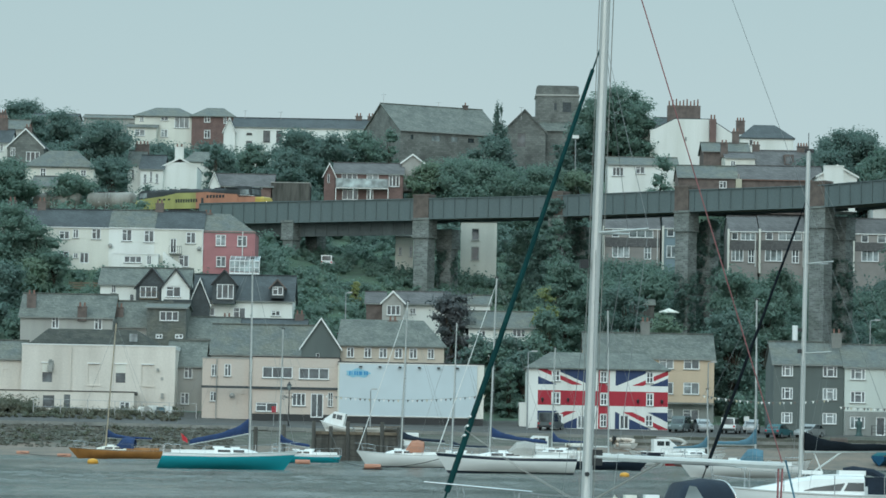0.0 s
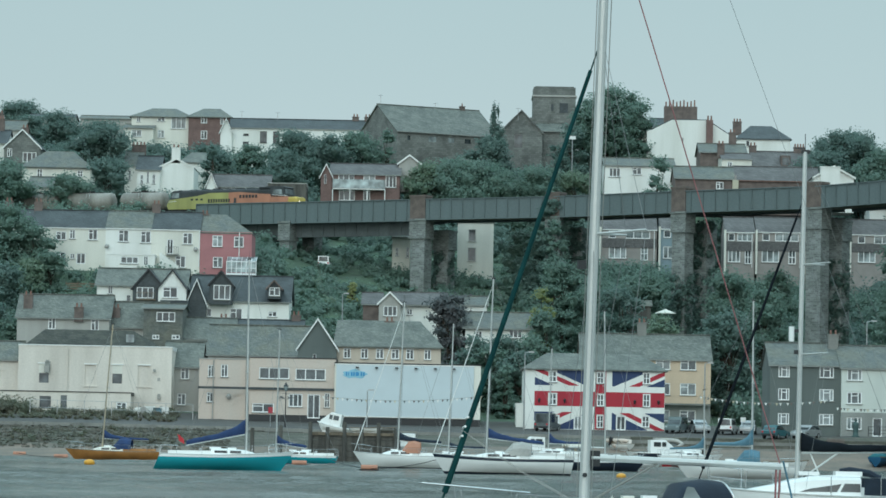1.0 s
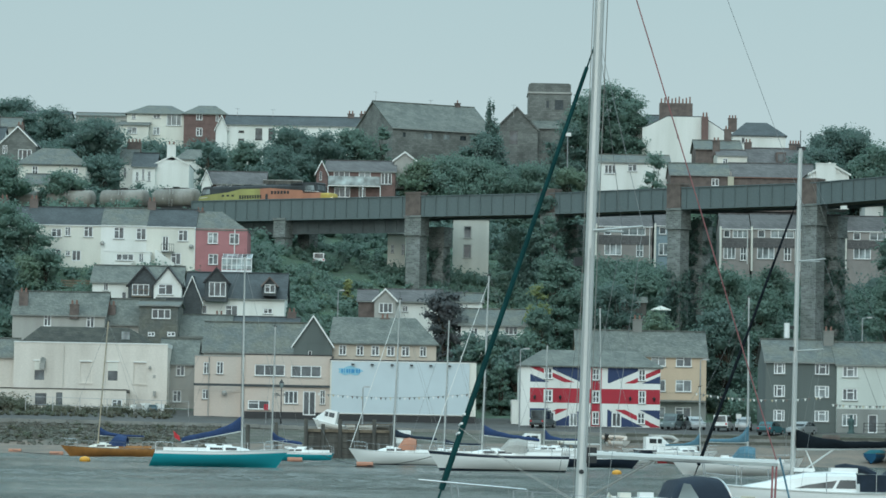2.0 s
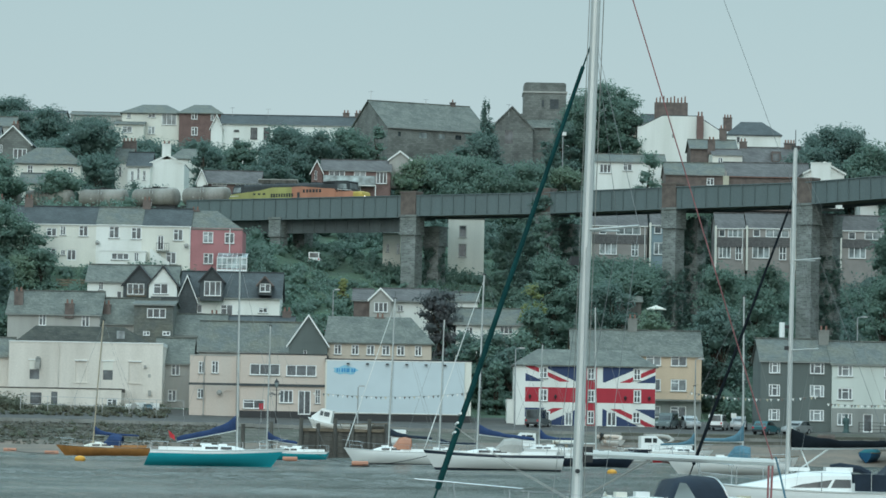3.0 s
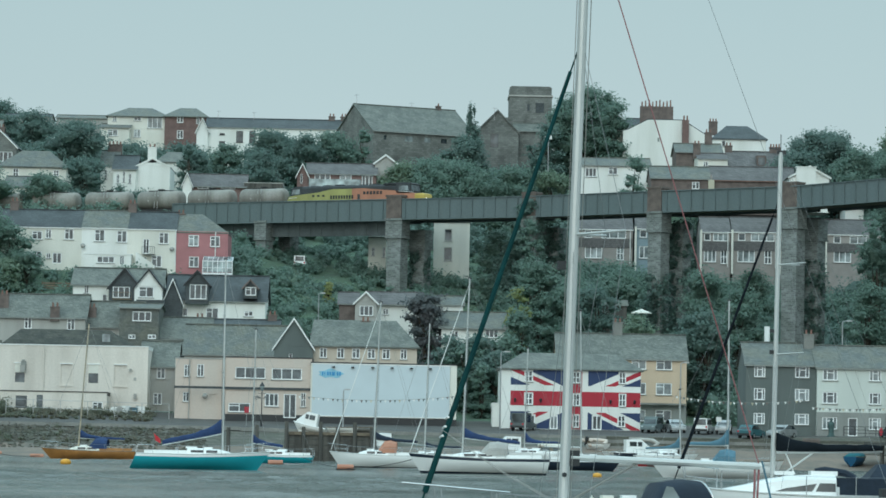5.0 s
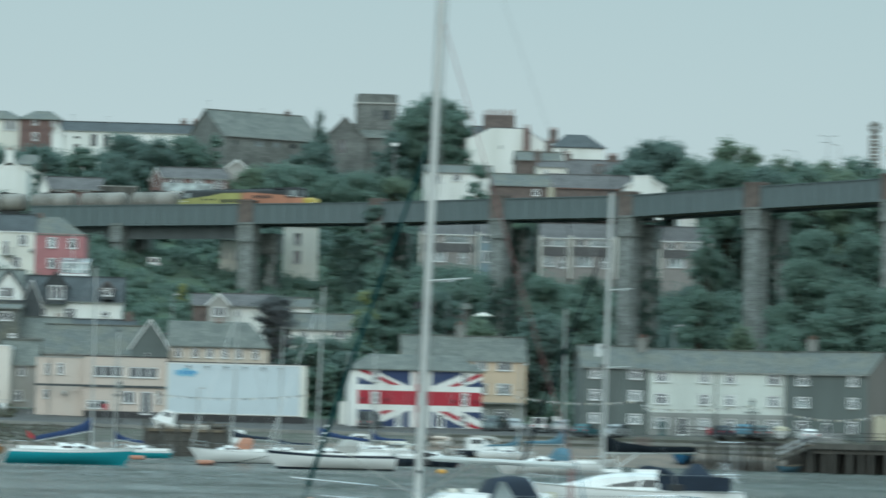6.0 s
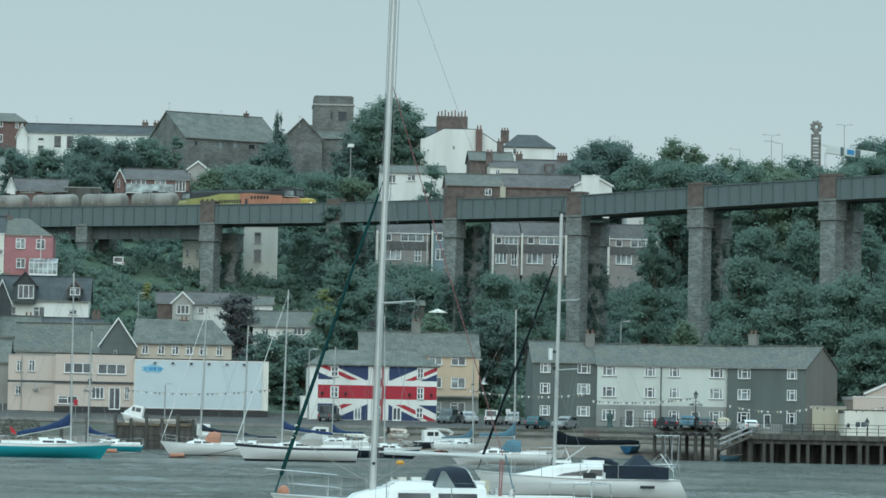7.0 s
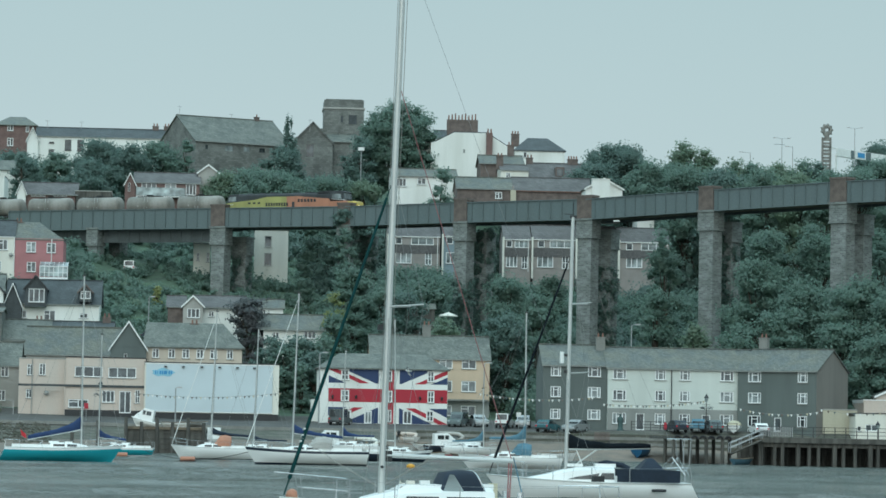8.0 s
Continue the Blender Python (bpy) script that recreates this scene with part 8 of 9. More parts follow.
def car(label, x, y, z, rz, paint, L=4.1, Hh=1.45, van=False):
    ob = thing("car", pose(x, y, z, 0, 0, rz), label, "car", "parked cars")
    half = 0.82
    lower = [(-L / 2, 0.35), (-L / 2, 0.85), (-L / 2 + 0.15, 0.95), (L / 2 - 1.1, 0.92), (L / 2 - 0.1, 0.75), (L / 2, 0.5), (L / 2, 0.3)]
    part("body", Shape().prism(lower, -half, half), M[paint], ob)
    if van:
        up = [(-L / 2 + 0.05, 0.93), (-L / 2 + 0.12, Hh), (L / 2 - 1.7, Hh), (L / 2 - 1.05, 0.93)]
    else:
        up = [(-L / 2 + 0.25, 0.93), (-L / 2 + 0.7, Hh - 0.05), (-L / 2 + 1.2, Hh), (L / 2 - 2.0, Hh - 0.02), (L / 2 - 1.15, 0.92)]
    part("cabin", Shape().prism(up, -half * 0.88, half * 0.88), M[paint], ob)
    gl = [(p[0] * 0.93 - 0.03, 0.98 + (p[1] - 0.93) * 0.78) for p in up]
    part("side_window", Shape().prism(gl, -half * 0.9, -half * 0.885), M["glass"], ob)
    part("side_window", Shape().prism(gl, half * 0.885, half * 0.9), M["glass"], ob)
    gz = [(up[0][0] + 0.06, 0.98), (up[1][0] + 0.02, up[1][1] - 0.1)]
    part("rear_window", Shape().add([(gz[0][0] - 0.09, -half * 0.75, gz[0][1]), (gz[0][0] - 0.09, half * 0.75, gz[0][1]), (gz[1][0] - 0.09, half * 0.7, gz[1][1]), (gz[1][0] - 0.09, -half * 0.7, gz[1][1])], [(0, 1, 2, 3)]), M["glass"], ob)
    part("windscreen", Shape().add([(up[-1][0] - 0.02, -half * 0.75, 0.98), (up[-1][0] - 0.02, half * 0.75, 0.98), (up[-2][0] + 0.07, half * 0.7, Hh - 0.1), (up[-2][0] + 0.07, -half * 0.7, Hh - 0.1)], [(0, 1, 2, 3)]), M["glass"], ob)
    part("bumper", Shape().box(-L / 2 - 0.06, -L / 2 + 0.1, -half * 0.95, half * 0.95, 0.36, 0.55), M["black"], ob)
    for wx in (-L * 0.31, L * 0.31):
        for sd in (-1, 1):
            w = part("wheel", Shape().tube([(wx, sd * 0.66, 0.31), (wx, sd * 0.84, 0.31)], 0.31, 14), M["rubber"], ob)
            part("rim", Shape().tube([(wx, sd * 0.83, 0.31), (wx, sd * 0.85, 0.31)], 0.19, 10), M["metal"], w)
    for sd in (-1, 1):
        part("headlight", Shape().box(L / 2 - 0.12, L / 2 - 0.02, sd * 0.62 - 0.14, sd * 0.62 + 0.14, 0.6, 0.74), M["glass_clear"], ob)
        part("tail_light", Shape().box(-L / 2 - 0.01, -L / 2 + 0.04, sd * 0.66 - 0.1, sd * 0.66 + 0.1, 0.65, 0.85), M["red"], ob)
    return ob


def lantern_post(x, y, h=4.3, basket=True):
    z = ground_z(x, y)
    ob = thing("street_lamp", pose(x, y, z), "black Victorian style lamp post" + (" with a hanging flower basket" if basket else " on the quay"), "street lamp", "lamp posts")
    part("post", Shape().tube([(0, 0, -0.3), (0, 0, 0.8)], 0.12, 8, 0.1).tube([(0, 0, 0.8), (0, 0, h - 0.7)], 0.06, 8, 0.05), M["black"], ob)
    part("ladder_bar", Shape().tube([(-0.45, 0, h - 1.0), (0.45, 0, h - 1.0)], 0.025, 6), M["black"], ob)
    la = part("lantern", Shape().loft([[Vector((r * math.cos(a), r * math.sin(a), zz)) for a in np.linspace(0, 2 * math.pi, 6, endpoint=False)] for r, zz in ((0.12, h - 0.7), (0.26, h - 0.2))]), M["glass_clear"], ob)
    part("cap", Shape().loft([[Vector((r * math.cos(a), r * math.sin(a), zz)) for a in np.linspace(0, 2 * math.pi, 6, endpoint=False)] for r, zz in ((0.3, h - 0.2), (0.12, h + 0.05), (0.03, h + 0.25))]), M["black"], la)
    if basket:
        for sx in (-0.45, 0.45):
            c, nr = lobe_points([(sx, 0, h - 1.5, 0.33, 0.33, 0.3)], 260)
            part("flower_basket", leaf_mesh("flower_basket", c, nr, 0.07, M["leaf_purple"]), None, ob, "basket of dark red flowers")
    return ob


def street_light(x, y, ztop, z0=None, arm=1.2, double=False, label="tall grey steel street light"):
    z0 = ground_z(x, y) if z0 is None else z0
    ob = thing("street_light", pose(x, y, z0), label, "street light", "street lights")
    h = ztop - z0
    part("column", Shape().tube([(0, 0, -0.5), (0, 0, h)], 0.09, 8, 0.06), M["metal"], ob)
    for s in ((-1, 1) if double else (1,)):
        part("arm", Shape().tube([(0, 0, h), (s * arm, 0, h + 0.12)], 0.04, 6), M["metal"], ob)
        part("lamp_head", Shape().box(min(s * arm, s * (arm + 0.6)), max(s * arm, s * (arm + 0.6)), -0.12, 0.12, h + 0.06, h + 0.2), M["metal"], ob)
    return ob


def bunting(label, p, q, sag, n):
    p, q = Vector(p), Vector(q)
    ob = thing("bunting", Matrix(), label, "bunting", "strings of bunting")
    pts = [p.lerp(q, t) - Vector((0, 0, sag * 4 * t * (1 - t))) for t in np.linspace(0, 1, 16)]
    part("cord", Shape().tube(pts, 0.015, 4), M["rope"], ob)
    cols = ("trim", "brick_dark", "girder", "gold_tank", "trim", "girder")
    for k in range(n):
        t = (k + 0.5) / n
        c = p.lerp(q, t) - Vector((0, 0, sag * 4 * t * (1 - t)))
        part("pennant", Shape().prism([(c.x - 0.13, c.z), (c.x, c.z - 0.3), (c.x + 0.13, c.z)], c.y - 0.006, c.y + 0.006), M[cols[k % 6]], ob)


def small_boat(label, m, L=4.2, B=1.7, Fb=0.6, hull="gel_white", inside="gel_cream", canopy=None, wheelhouse=False):
    ob = thing("small_boat", m, label, "boat", "small boats ashore")
    rings, fr = hull_rings(L, B, Fb, n=10, transom=0.8, bow_rake=0.5)
    part("hull", Shape().loft(rings, closed=False, caps=False).add(rings[0], [tuple(range(len(rings[0]) - 1, -1, -1))]), M[hull], ob, smooth=True)
    part("gunwale", Shape().tube([r[0] for r in rings] + [r[-1] for r in reversed(rings)], 0.05, 6), M["timber"] if not wheelhouse else M["gel_white"], ob)
    part("sole", Shape().loft([[r[2] * 1.0, r[-3] * 1.0] for r in rings], closed=False, caps=False), M[inside], ob)
    for s in (-0.25, 0.05):
        part("thwart", Shape().box(L * s - 0.12, L * s + 0.12, -B * 0.4, B * 0.4, Fb * 0.78, Fb * 0.84), M["timber"], ob)
    if canopy:
        rr = [[Vector((x, w * math.cos(a), Fb * 0.9 + h * math.sin(a))) for a in np.linspace(0, math.pi, 8)] for x, w, h in ((-L * 0.45, B * 0.42, 0.25), (-L * 0.1, B * 0.5, 0.6), (L * 0.2, B * 0.42, 0.5), (L * 0.42, B * 0.12, 0.15))]
        part("cover", Shape().loft(rr, closed=False), M[canopy], ob, smooth=True)
    if wheelhouse:
        rr = [[Vector((x, w, Fb)), Vector((x + dx, w * 0.9, Fb + h)), Vector((x + dx, -w * 0.9, Fb + h)), Vector((x, -w, Fb))] for x, dx, w, h in ((-L * 0.25, 0, B * 0.42, 1.25), (L * 0.1, 0, B * 0.42, 1.3), (L * 0.2, -0.2, B * 0.38, 1.15), (L * 0.42, -0.1, B * 0.2, 0.35))]
        wh = part("wheelhouse", Shape().loft(rr), M["gel_white"], ob)
        for sd in (-1, 1):
            part("side_window", Shape().box(-L * 0.17, L * 0.0, sd * B * 0.395 - 0.03, sd * B * 0.395 + 0.03, Fb + 0.6, Fb + 1.05), M["glass"], wh)
            part("side_window", Shape().box(L * 0.03, L * 0.13, sd * B * 0.39 - 0.03, sd * B * 0.39 + 0.03, Fb + 0.6, Fb + 1.05), M["glass"], wh)
    return ob


def inflatable(label, m, L=3.2, B=1.5, tube="gel_cream", engine=True):
    """An inflatable dinghy: a U of fat tube, a floor, a thwart and an outboard."""
    ob = thing("inflatable_dinghy", m, label, "dinghy", "boats on the shingle")
    w = B / 2 - 0.2
    pts = [Vector((-L / 2, -w, 0.3)), Vector((0.1 * L, -w, 0.3)), Vector((0.32 * L, -w * 0.75, 0.36)), Vector((0.47 * L, 0, 0.48)), Vector((0.32 * L, w * 0.75, 0.36)), Vector((0.1 * L, w, 0.3)), Vector((-L / 2, w, 0.3))]
    part("tube", Shape().tube(pts, 0.22, 12), M[tube], ob, smooth=True)
    part("floor", Shape().box(-L / 2 + 0.1, L * 0.3, -w, w, 0.12, 0.18), M["girder_dark"], ob)
    part("thwart", Shape().box(-0.2, 0.1, -w, w, 0.38, 0.43), M["timber"], ob)
    part("transom", Shape().box(-L / 2 + 0.08, -L / 2 + 0.14, -w, w, 0.15, 0.6), M["timber"], ob)
    if engine:
        part("outboard", Shape().box(-L / 2 - 0.2, -L / 2 + 0.08, -0.13, 0.13, 0.55, 0.95).box(-L / 2 - 0.12, -L / 2, -0.06, 0.06, 0.0, 0.55), M["black"], ob)
    return ob


def build_street():
    build_quay()
    cars = [("grey-green van parked before the inn", 11.97, 371, 70, "girder_dark", True, 1.95), ("dark grey people carrier parked on the quay", 26.05, 372, 252, "girder", True, 1.75),
            ("grey hatchback parked on the quay", 28.53, 372, 278, "metal", False, 1.45), ("white van parked on the quay road", 31.29, 368, 76, "gel_white", True, 1.7), ("silver car parked beside a van", 33.58, 369, 262, "metal", False, 1.45),
            ("teal hatchback parked before the flats", 35.3, 356.5, 62, "teal_car", False, 1.45), ("silver hatchback parked before the flats", 38.5, 356.5, 236, "metal", False, 1.45),
            ("dark blue car parked behind the railing", 50.1, 356.5, 104, "dark_hull", False, 1.45), ("white hatchback parked behind the railing", 59.6, 356, 96, "gel_white", False, 1.4), ("pale blue car parked behind the railing", 52.76, 357, 258, "sky_canvas", False, 1.45), ("dark car parked behind the railing", 54.26, 356.5, 100, "girder", False, 1.5)]
    for lab, x, y, rz, p, van, hh in cars:
        car(lab, x, y, ground_z(x, y), rz, p, 4.4 if van else 3.9, hh, van)
    lantern_post(-16.27, 366, 4.5)
    lantern_post(53.52, 356, 4.4)
    lantern_post(71.35, 345, 4.2, False)
    street_light(-7.45, 362, 7.38, arm=0.1, label="plain grey steel post on the quay")
    street_light(9.43, 372, 11.99, arm=0.4)
    street_light(28.59, 366, 11.04, arm=0.3)
    street_light(47.15, 376, 16.22, arm=0.5)
    street_light(-12.08, 425, 20.22, arm=0.2, label="slim timber telegraph pole")
    for lab, x, y, rz, kw in (("white cabin cruiser propped on the landing", -10.51, 341, 172, dict(L=3.2, B=1.5, Fb=0.55, wheelhouse=True)),
                              ("white motor boat with a tan wheelhouse door", -2.99, 346, 95, dict(L=4.0, B=1.9, Fb=0.7, wheelhouse=True)),
                              ("upturned pale dinghy on the shingle", 13.97, 345, 20, dict(L=2.9, B=1.4, Fb=0.55, hull="gel_cream")),
                              ("white dinghy with pink trim on the shingle", 18.66, 349, 140, dict(L=3.0, B=1.4, Fb=0.55, hull="gel_white")),
                              ("open grey workboat on the shingle", 23.39, 346, 10, dict(L=4.2, B=1.8, Fb=0.7, hull="metal")),
                              ("white dinghy drawn up on the shingle", 20.68, 344, 30, dict(L=3.2, B=1.4, Fb=0.5)),
                              ("blue boat under a turquoise cover", 44.4, 341.5, 60, dict(L=3.6, B=1.7, Fb=0.8, hull="blue_hull", canopy="turquoise")),
                              ("blue tender beneath the pier steps", 52.86, 324, 20, dict(L=2.6, B=1.3, Fb=0.6, hull="sky_canvas")),
                              ("white launch on the foreshore", 34.36, 335, 15, dict(L=4.4, B=1.8, Fb=0.8, wheelhouse=False)),
                              ("kayaks and dinghies stacked on the landing", -7.1, 344, 5, dict(L=3.4, B=1.0, Fb=0.4)),
                              ("grey dinghy standing on the landing", -5.12, 346, 12, dict(L=3.0, B=1.2, Fb=0.45, hull="metal"))):
        z = ground_z(x, y) if not (553 < 784 + 6000 * x / y < 708) else 2.93
        small_boat(lab, pose(x, y, max(z, 0) + 0.12, 0, -11 if "propped" in lab else 0, rz), **kw)
    for lab, x, y, rx, rz, kw in (("cream inflatable dinghy propped on the shingle", 13.92, 344, 48, 12, dict(L=2.6, tube="gel_cream", engine=False)),
                                  ("white and pink inflatable with an outboard", 18.7, 350, 25, 40, dict(L=2.8, tube="pinkish")),
                                  ("pale grey inflatable upended on the shingle", 23.52, 348, 55, 5, dict(L=3.0, tube="grey_light")),
                                  ("small white inflatable with a black outboard", 25.3, 343, 20, 160, dict(L=2.8, tube="gel_white"))):
        inflatable(lab, pose(x, y, ground_z(x, y) + 0.12 + 0.5 * math.sin(radians(rx)), rx, 0, rz), **kw)
    for lab, x, y, rz, kw in (("white day boat with a wheelhouse chocked on the shingle", 9.79, 343, 190, dict(L=3.8, B=1.7, Fb=0.75, wheelhouse=True)),
                              ("black open boat with a raised frame", 22.21, 341, 8, dict(L=4.2, B=1.8, Fb=0.8, hull="dark_hull", wheelhouse=True)),
                              ("dark blue dinghy on the shingle", 14.59, 342, 175, dict(L=3.6, B=1.5, Fb=0.6, hull="dark_hull")),
                              ("upturned white tender on the shingle", 20.41, 330, 15, dict(L=3.0, B=1.4, Fb=0.6, hull="gel_white")),
                              ("red dinghy on the shingle", 23.57, 332, 170, dict(L=2.2, B=1.2, Fb=0.45, hull="brick")),
                              ("boat under a yellow tarpaulin behind the railing", 56.95, 357, 80, dict(L=3.6, B=1.7, Fb=0.7, canopy="gold_tank"))):
        small_boat(lab, pose(x, y, max(ground_z(x, y), 0) + 0.1, 0, 0, rz), **kw)
    bunting("string of faded bunting across the hall front", (-12.49, 366, 6.81), (4.88, 366, 7.14), 0.5, 34)
    bunting("string of bright bunting before the flats", (27.73, 362, 7.51), (40.68, 354, 7.26), 0.5, 36)
    bunting("string of bunting along the flats", (41.29, 354, 6.5), (53.08, 354, 7.04), 0.35, 34)
    bunting("string of bunting by the pier", (56.72, 352, 6.25), (65.85, 350, 6.07), 0.5, 26)
    bunting("string of dark bunting before the cottage", (65.14, 348, 6.37), (75.11, 346, 6.79), 0.7, 14)
    sx, sy = 44, 359.3
    rings = [[Vector((r * math.cos(a), 0.8 * r * math.sin(a), z)) for a in np.linspace(0, 2 * math.pi, 14, endpoint=False)] for r, z in ((0.42, -0.2), (0.42, 0.12), (0.3, 0.16), (0.27, 0.5), (0.3, 0.95), (0.33, 1.3), (0.28, 1.5), (0.11, 1.6), (0.13, 1.7), (0.14, 1.82), (0.08, 1.93), (0.02, 1.96))]
    solid("statue", Shape().loft(rings), M["verdigris"], "plain verdigris bronze statue standing before the flats", "statue", pose(sx, sy, ground_z(sx, sy)), smooth=True)
    rx, ry = 48.61, 354.6
    rb = thing("lifebuoy_case", pose(rx, ry, ground_z(rx, ry)), "red plastic lifebuoy case on a post", "lifebuoy case")
    part("post", Shape().box(-0.05, 0.05, 0.0, 0.1, -0.2, 1.3), M["dark_wood"], rb)
    part("case", Shape().loft([[Vector((0.2 * k * math.cos(a), y, 1.2 + 0.44 * k * math.sin(a))) for a in np.linspace(0, 2 * math.pi, 16, endpoint=False)] for k, y in ((0.85, -0.16), (1.0, -0.1), (1.0, -0.01))]), M["flag_red"], rb)
    for x, y in ((41.1, 352), (40.84, 350)):
        ob = thing("bench", pose(x, y, ground_z(x, y)), "red-brown slatted wooden bench on the quay", "bench", "quay benches")
        for k in range(3):
            part("seat_slat", Shape().box(-0.9, 0.9, -0.2 + k * 0.14, -0.08 + k * 0.14, 0.42, 0.46), M["brick_dark"], ob)
            part("back_slat", Shape().box(-0.9, 0.9, 0.24, 0.28, 0.52 + k * 0.14, 0.62 + k * 0.14), M["brick_dark"], ob)
        for sx in (-0.8, 0.8):
            part("leg", Shape().box(sx - 0.05, sx + 0.05, -0.2, 0.28, -0.2, 0.42), M["black"], ob)
    ob = thing("road_sign", pose(32.76, 366, ground_z(32.76, 366)), "small white sign plate on a grey post", "sign")
    part("post", Shape().tube([(0, 0, -0.2), (0, 0, 1.9)], 0.035, 6), M["metal"], ob)
    part("plate", Shape().box(-0.28, 0.28, -0.05, -0.02, 1.45, 1.95), M["trim"], ob)
    ob = thing("road_sign", pose(-17.87, 366, ground_z(-17.87, 366)), "small red notice on a slim grey post", "sign")
    part("post", Shape().tube([(0, 0, -0.2), (0, 0, 2.1)], 0.035, 6), M["metal"], ob)
    part("plate", Shape().box(-0.24, 0.24, -0.05, -0.02, 1.45, 2.1), M["flag_red"], ob)
    # low guard rail along the quay edge, and the kerb
    kb = thing("kerb", Matrix(), "pale stone kerb along the quay edge", "kerb")
    x = 22.0
    while x < 60:
        part("kerb_stone", Shape().box(x, x + 1.96, 353.6, 353.95, ground_z(x + 1, 354) - 0.2, ground_z(x + 1, 354) + 0.16), M["concrete"], kb)
        x += 2
    for k in range(5):
        solid("slipway_step", Shape().box(20, 57, 349.2 + 0.85 * k, 350.3 + 0.85 * k, 0.2, 1.75 + 0.33 * k), M["concrete" if k % 2 else "quay"], "long low worn stone step down to the shingle", "step", group="slipway steps")
    fence = thing("garden_fence", pose(-47.4, 432, 20.33), "brown ranch-style timber fence", "fence")
    for k in range(3):
        part("board", Shape().box(0, 4.6, 0, 0.04, 0.15 + k * 0.32, 0.35 + k * 0.32), M["timber"], fence)
    for k in range(4):
        part("post", Shape().box(k * 1.5, k * 1.5 + 0.1, 0.04, 0.14, -1.5, 1.15), M["timber"], fence)


def build_skyline_details():
    # road furniture above the viaduct
    tall = street_light(92.3, 540, 53.9, arm=0.9, double=True)
    part("lower_arm", Shape().tube([(-1.3, 0, 52.95 - tall.location.z), (0.5, 0, 52.9 - tall.location.z)], 0.06, 6), M["metal"], tall)
    street_light(95.01, 545, 52.95, arm=-1.3)
    street_light(87.69, 545, 51.76, arm=-1.9)
    street_light(103.5, 533, 55.3, arm=0.8, double=True)
    street_light(80.3, 545, 50.1, arm=0.5)
    # the gantry crosses the road at a slant, its far end to the right
    g = thing("road_gantry", pose(98.7, 536, 48, 0, 0, 48), "white road gantry with lane signs over the bridge approach", "gantry")
    gw, gh = 21.0, 4.4
    part("top_rail", Shape().box(0, gw, 0, 0.25, gh - 0.12, gh + 0.08), M["trim"], g)
    part("beam", Shape().box(4.2, gw, 0, 0.3, gh - 1.35, gh - 1.05), M["trim"], g)
    for xx in (0.2, 2.2, 4.4, gw - 1):
        part("leg", Shape().box(xx - 0.16, xx + 0.16, 0.02, 0.28, -6, gh - (0.12 if xx < 4 else 1.35)), M["trim"], g)
    for xx, ww, mm in ((4.2, 4.5, "trim"), (8.8, 1.2, "girder"), (10.1, 3.5, "trim"), (13.7, 1.6, "girder"), (15.4, 5.0, "trim")):
        part("sign_panel", Shape().box(xx, xx + ww, -0.14, -0.02, gh - 1.3, gh + 0.02), M[mm], g)
    part("lane_sign", Shape().box(10.9, 13.2, -0.2, -0.142, gh - 1.05, gh - 0.2), M["sign_blue"], g, "blue lane sign")
    sc = thing("sculpture_column", pose(98.2, 530, 48.0), "tall pierced bronze column topped by an ornate ring", "sculpture")
    hh = 7.75
    n = 9
    for k in range(n):
        z0, z1 = hh * 0.7 * k / n, hh * 0.7 * (k + 1) / n
        part("lattice", Shape().box(-0.85, -0.55, -0.2, 0.2, z0, z1).box(0.5, 0.8, -0.2, 0.2, z0, z1).box(-0.6, 0.6, -0.2, 0.2, z0, z0 + (z1 - z0) * (0.62 if k % 2 else 0.8)), M["bronze"], sc)
    part("base", Shape().box(-1.1, 1.1, -0.6, 0.6, -6, 0), M["concrete"], sc)
    ring = []
    for b2 in np.linspace(0, 2 * math.pi, 19):
        r0 = 0.68 + 0.12 * math.cos(9 * b2)
        ring.append([Vector(((r0 + 0.36 * math.cos(a)) * math.cos(b2), 0.22 * math.sin(a), hh * 0.86 + (r0 + 0.36 * math.cos(a)) * math.sin(b2))) for a in np.linspace(0, 2 * math.pi, 6, endpoint=False)])
    part("ring", Shape().loft(ring, caps=False), M["bronze"], sc)
    part("neck", Shape().box(-0.4, 0.4, -0.2, 0.2, hh * 0.68, hh * 0.8), M["bronze"], sc)
    # aerials and finials
    for x, y, z, h in ((-10.2, 551.8, 56.4, 1.7), (-27.42, 564, 55.2, 0.8), (-1.29, 556.2, 56.4, 0.9), (11.96, 541, 54.47, 0.8), (-33.34, 564, 55.2, 0.9)):
        ob = thing("aerial", pose(x, y, z), "thin grey roof aerial with crossbars", "aerial", "roof aerials")
        part("mast", Shape().tube([(0, 0, -1.2), (0, 0, h)], 0.04, 5), M["metal"], ob)
        part("crossbar", Shape().tube([(-0.4, 0, h * 0.9), (0.4, 0, h * 0.9)], 0.03, 5), M["metal"], ob)
    ob = thing("floodlight_mast", pose(19.53, 512, 42.37), "slim mast with a cluster of white floodlights", "floodlight")
    part("mast", Shape().tube([(0, 0, -4), (0, 0, 5.8)], 0.08, 6), M["metal"], ob)
    part("lamp_bar", Shape().box(-0.5, 0.5, -0.15, 0.15, 5.46, 5.97), M["trim"], ob)
    ob = thing("parasol", pose(27.52, 415, ground_z(27.52, 415)), "pale garden parasol among the bushes", "parasol")
    zz = 18.41 - ground_z(27.52, 415)
    part("pole", Shape().tube([(0, 0, -0.3), (0, 0, zz)], 0.03, 6), M["timber"], ob)
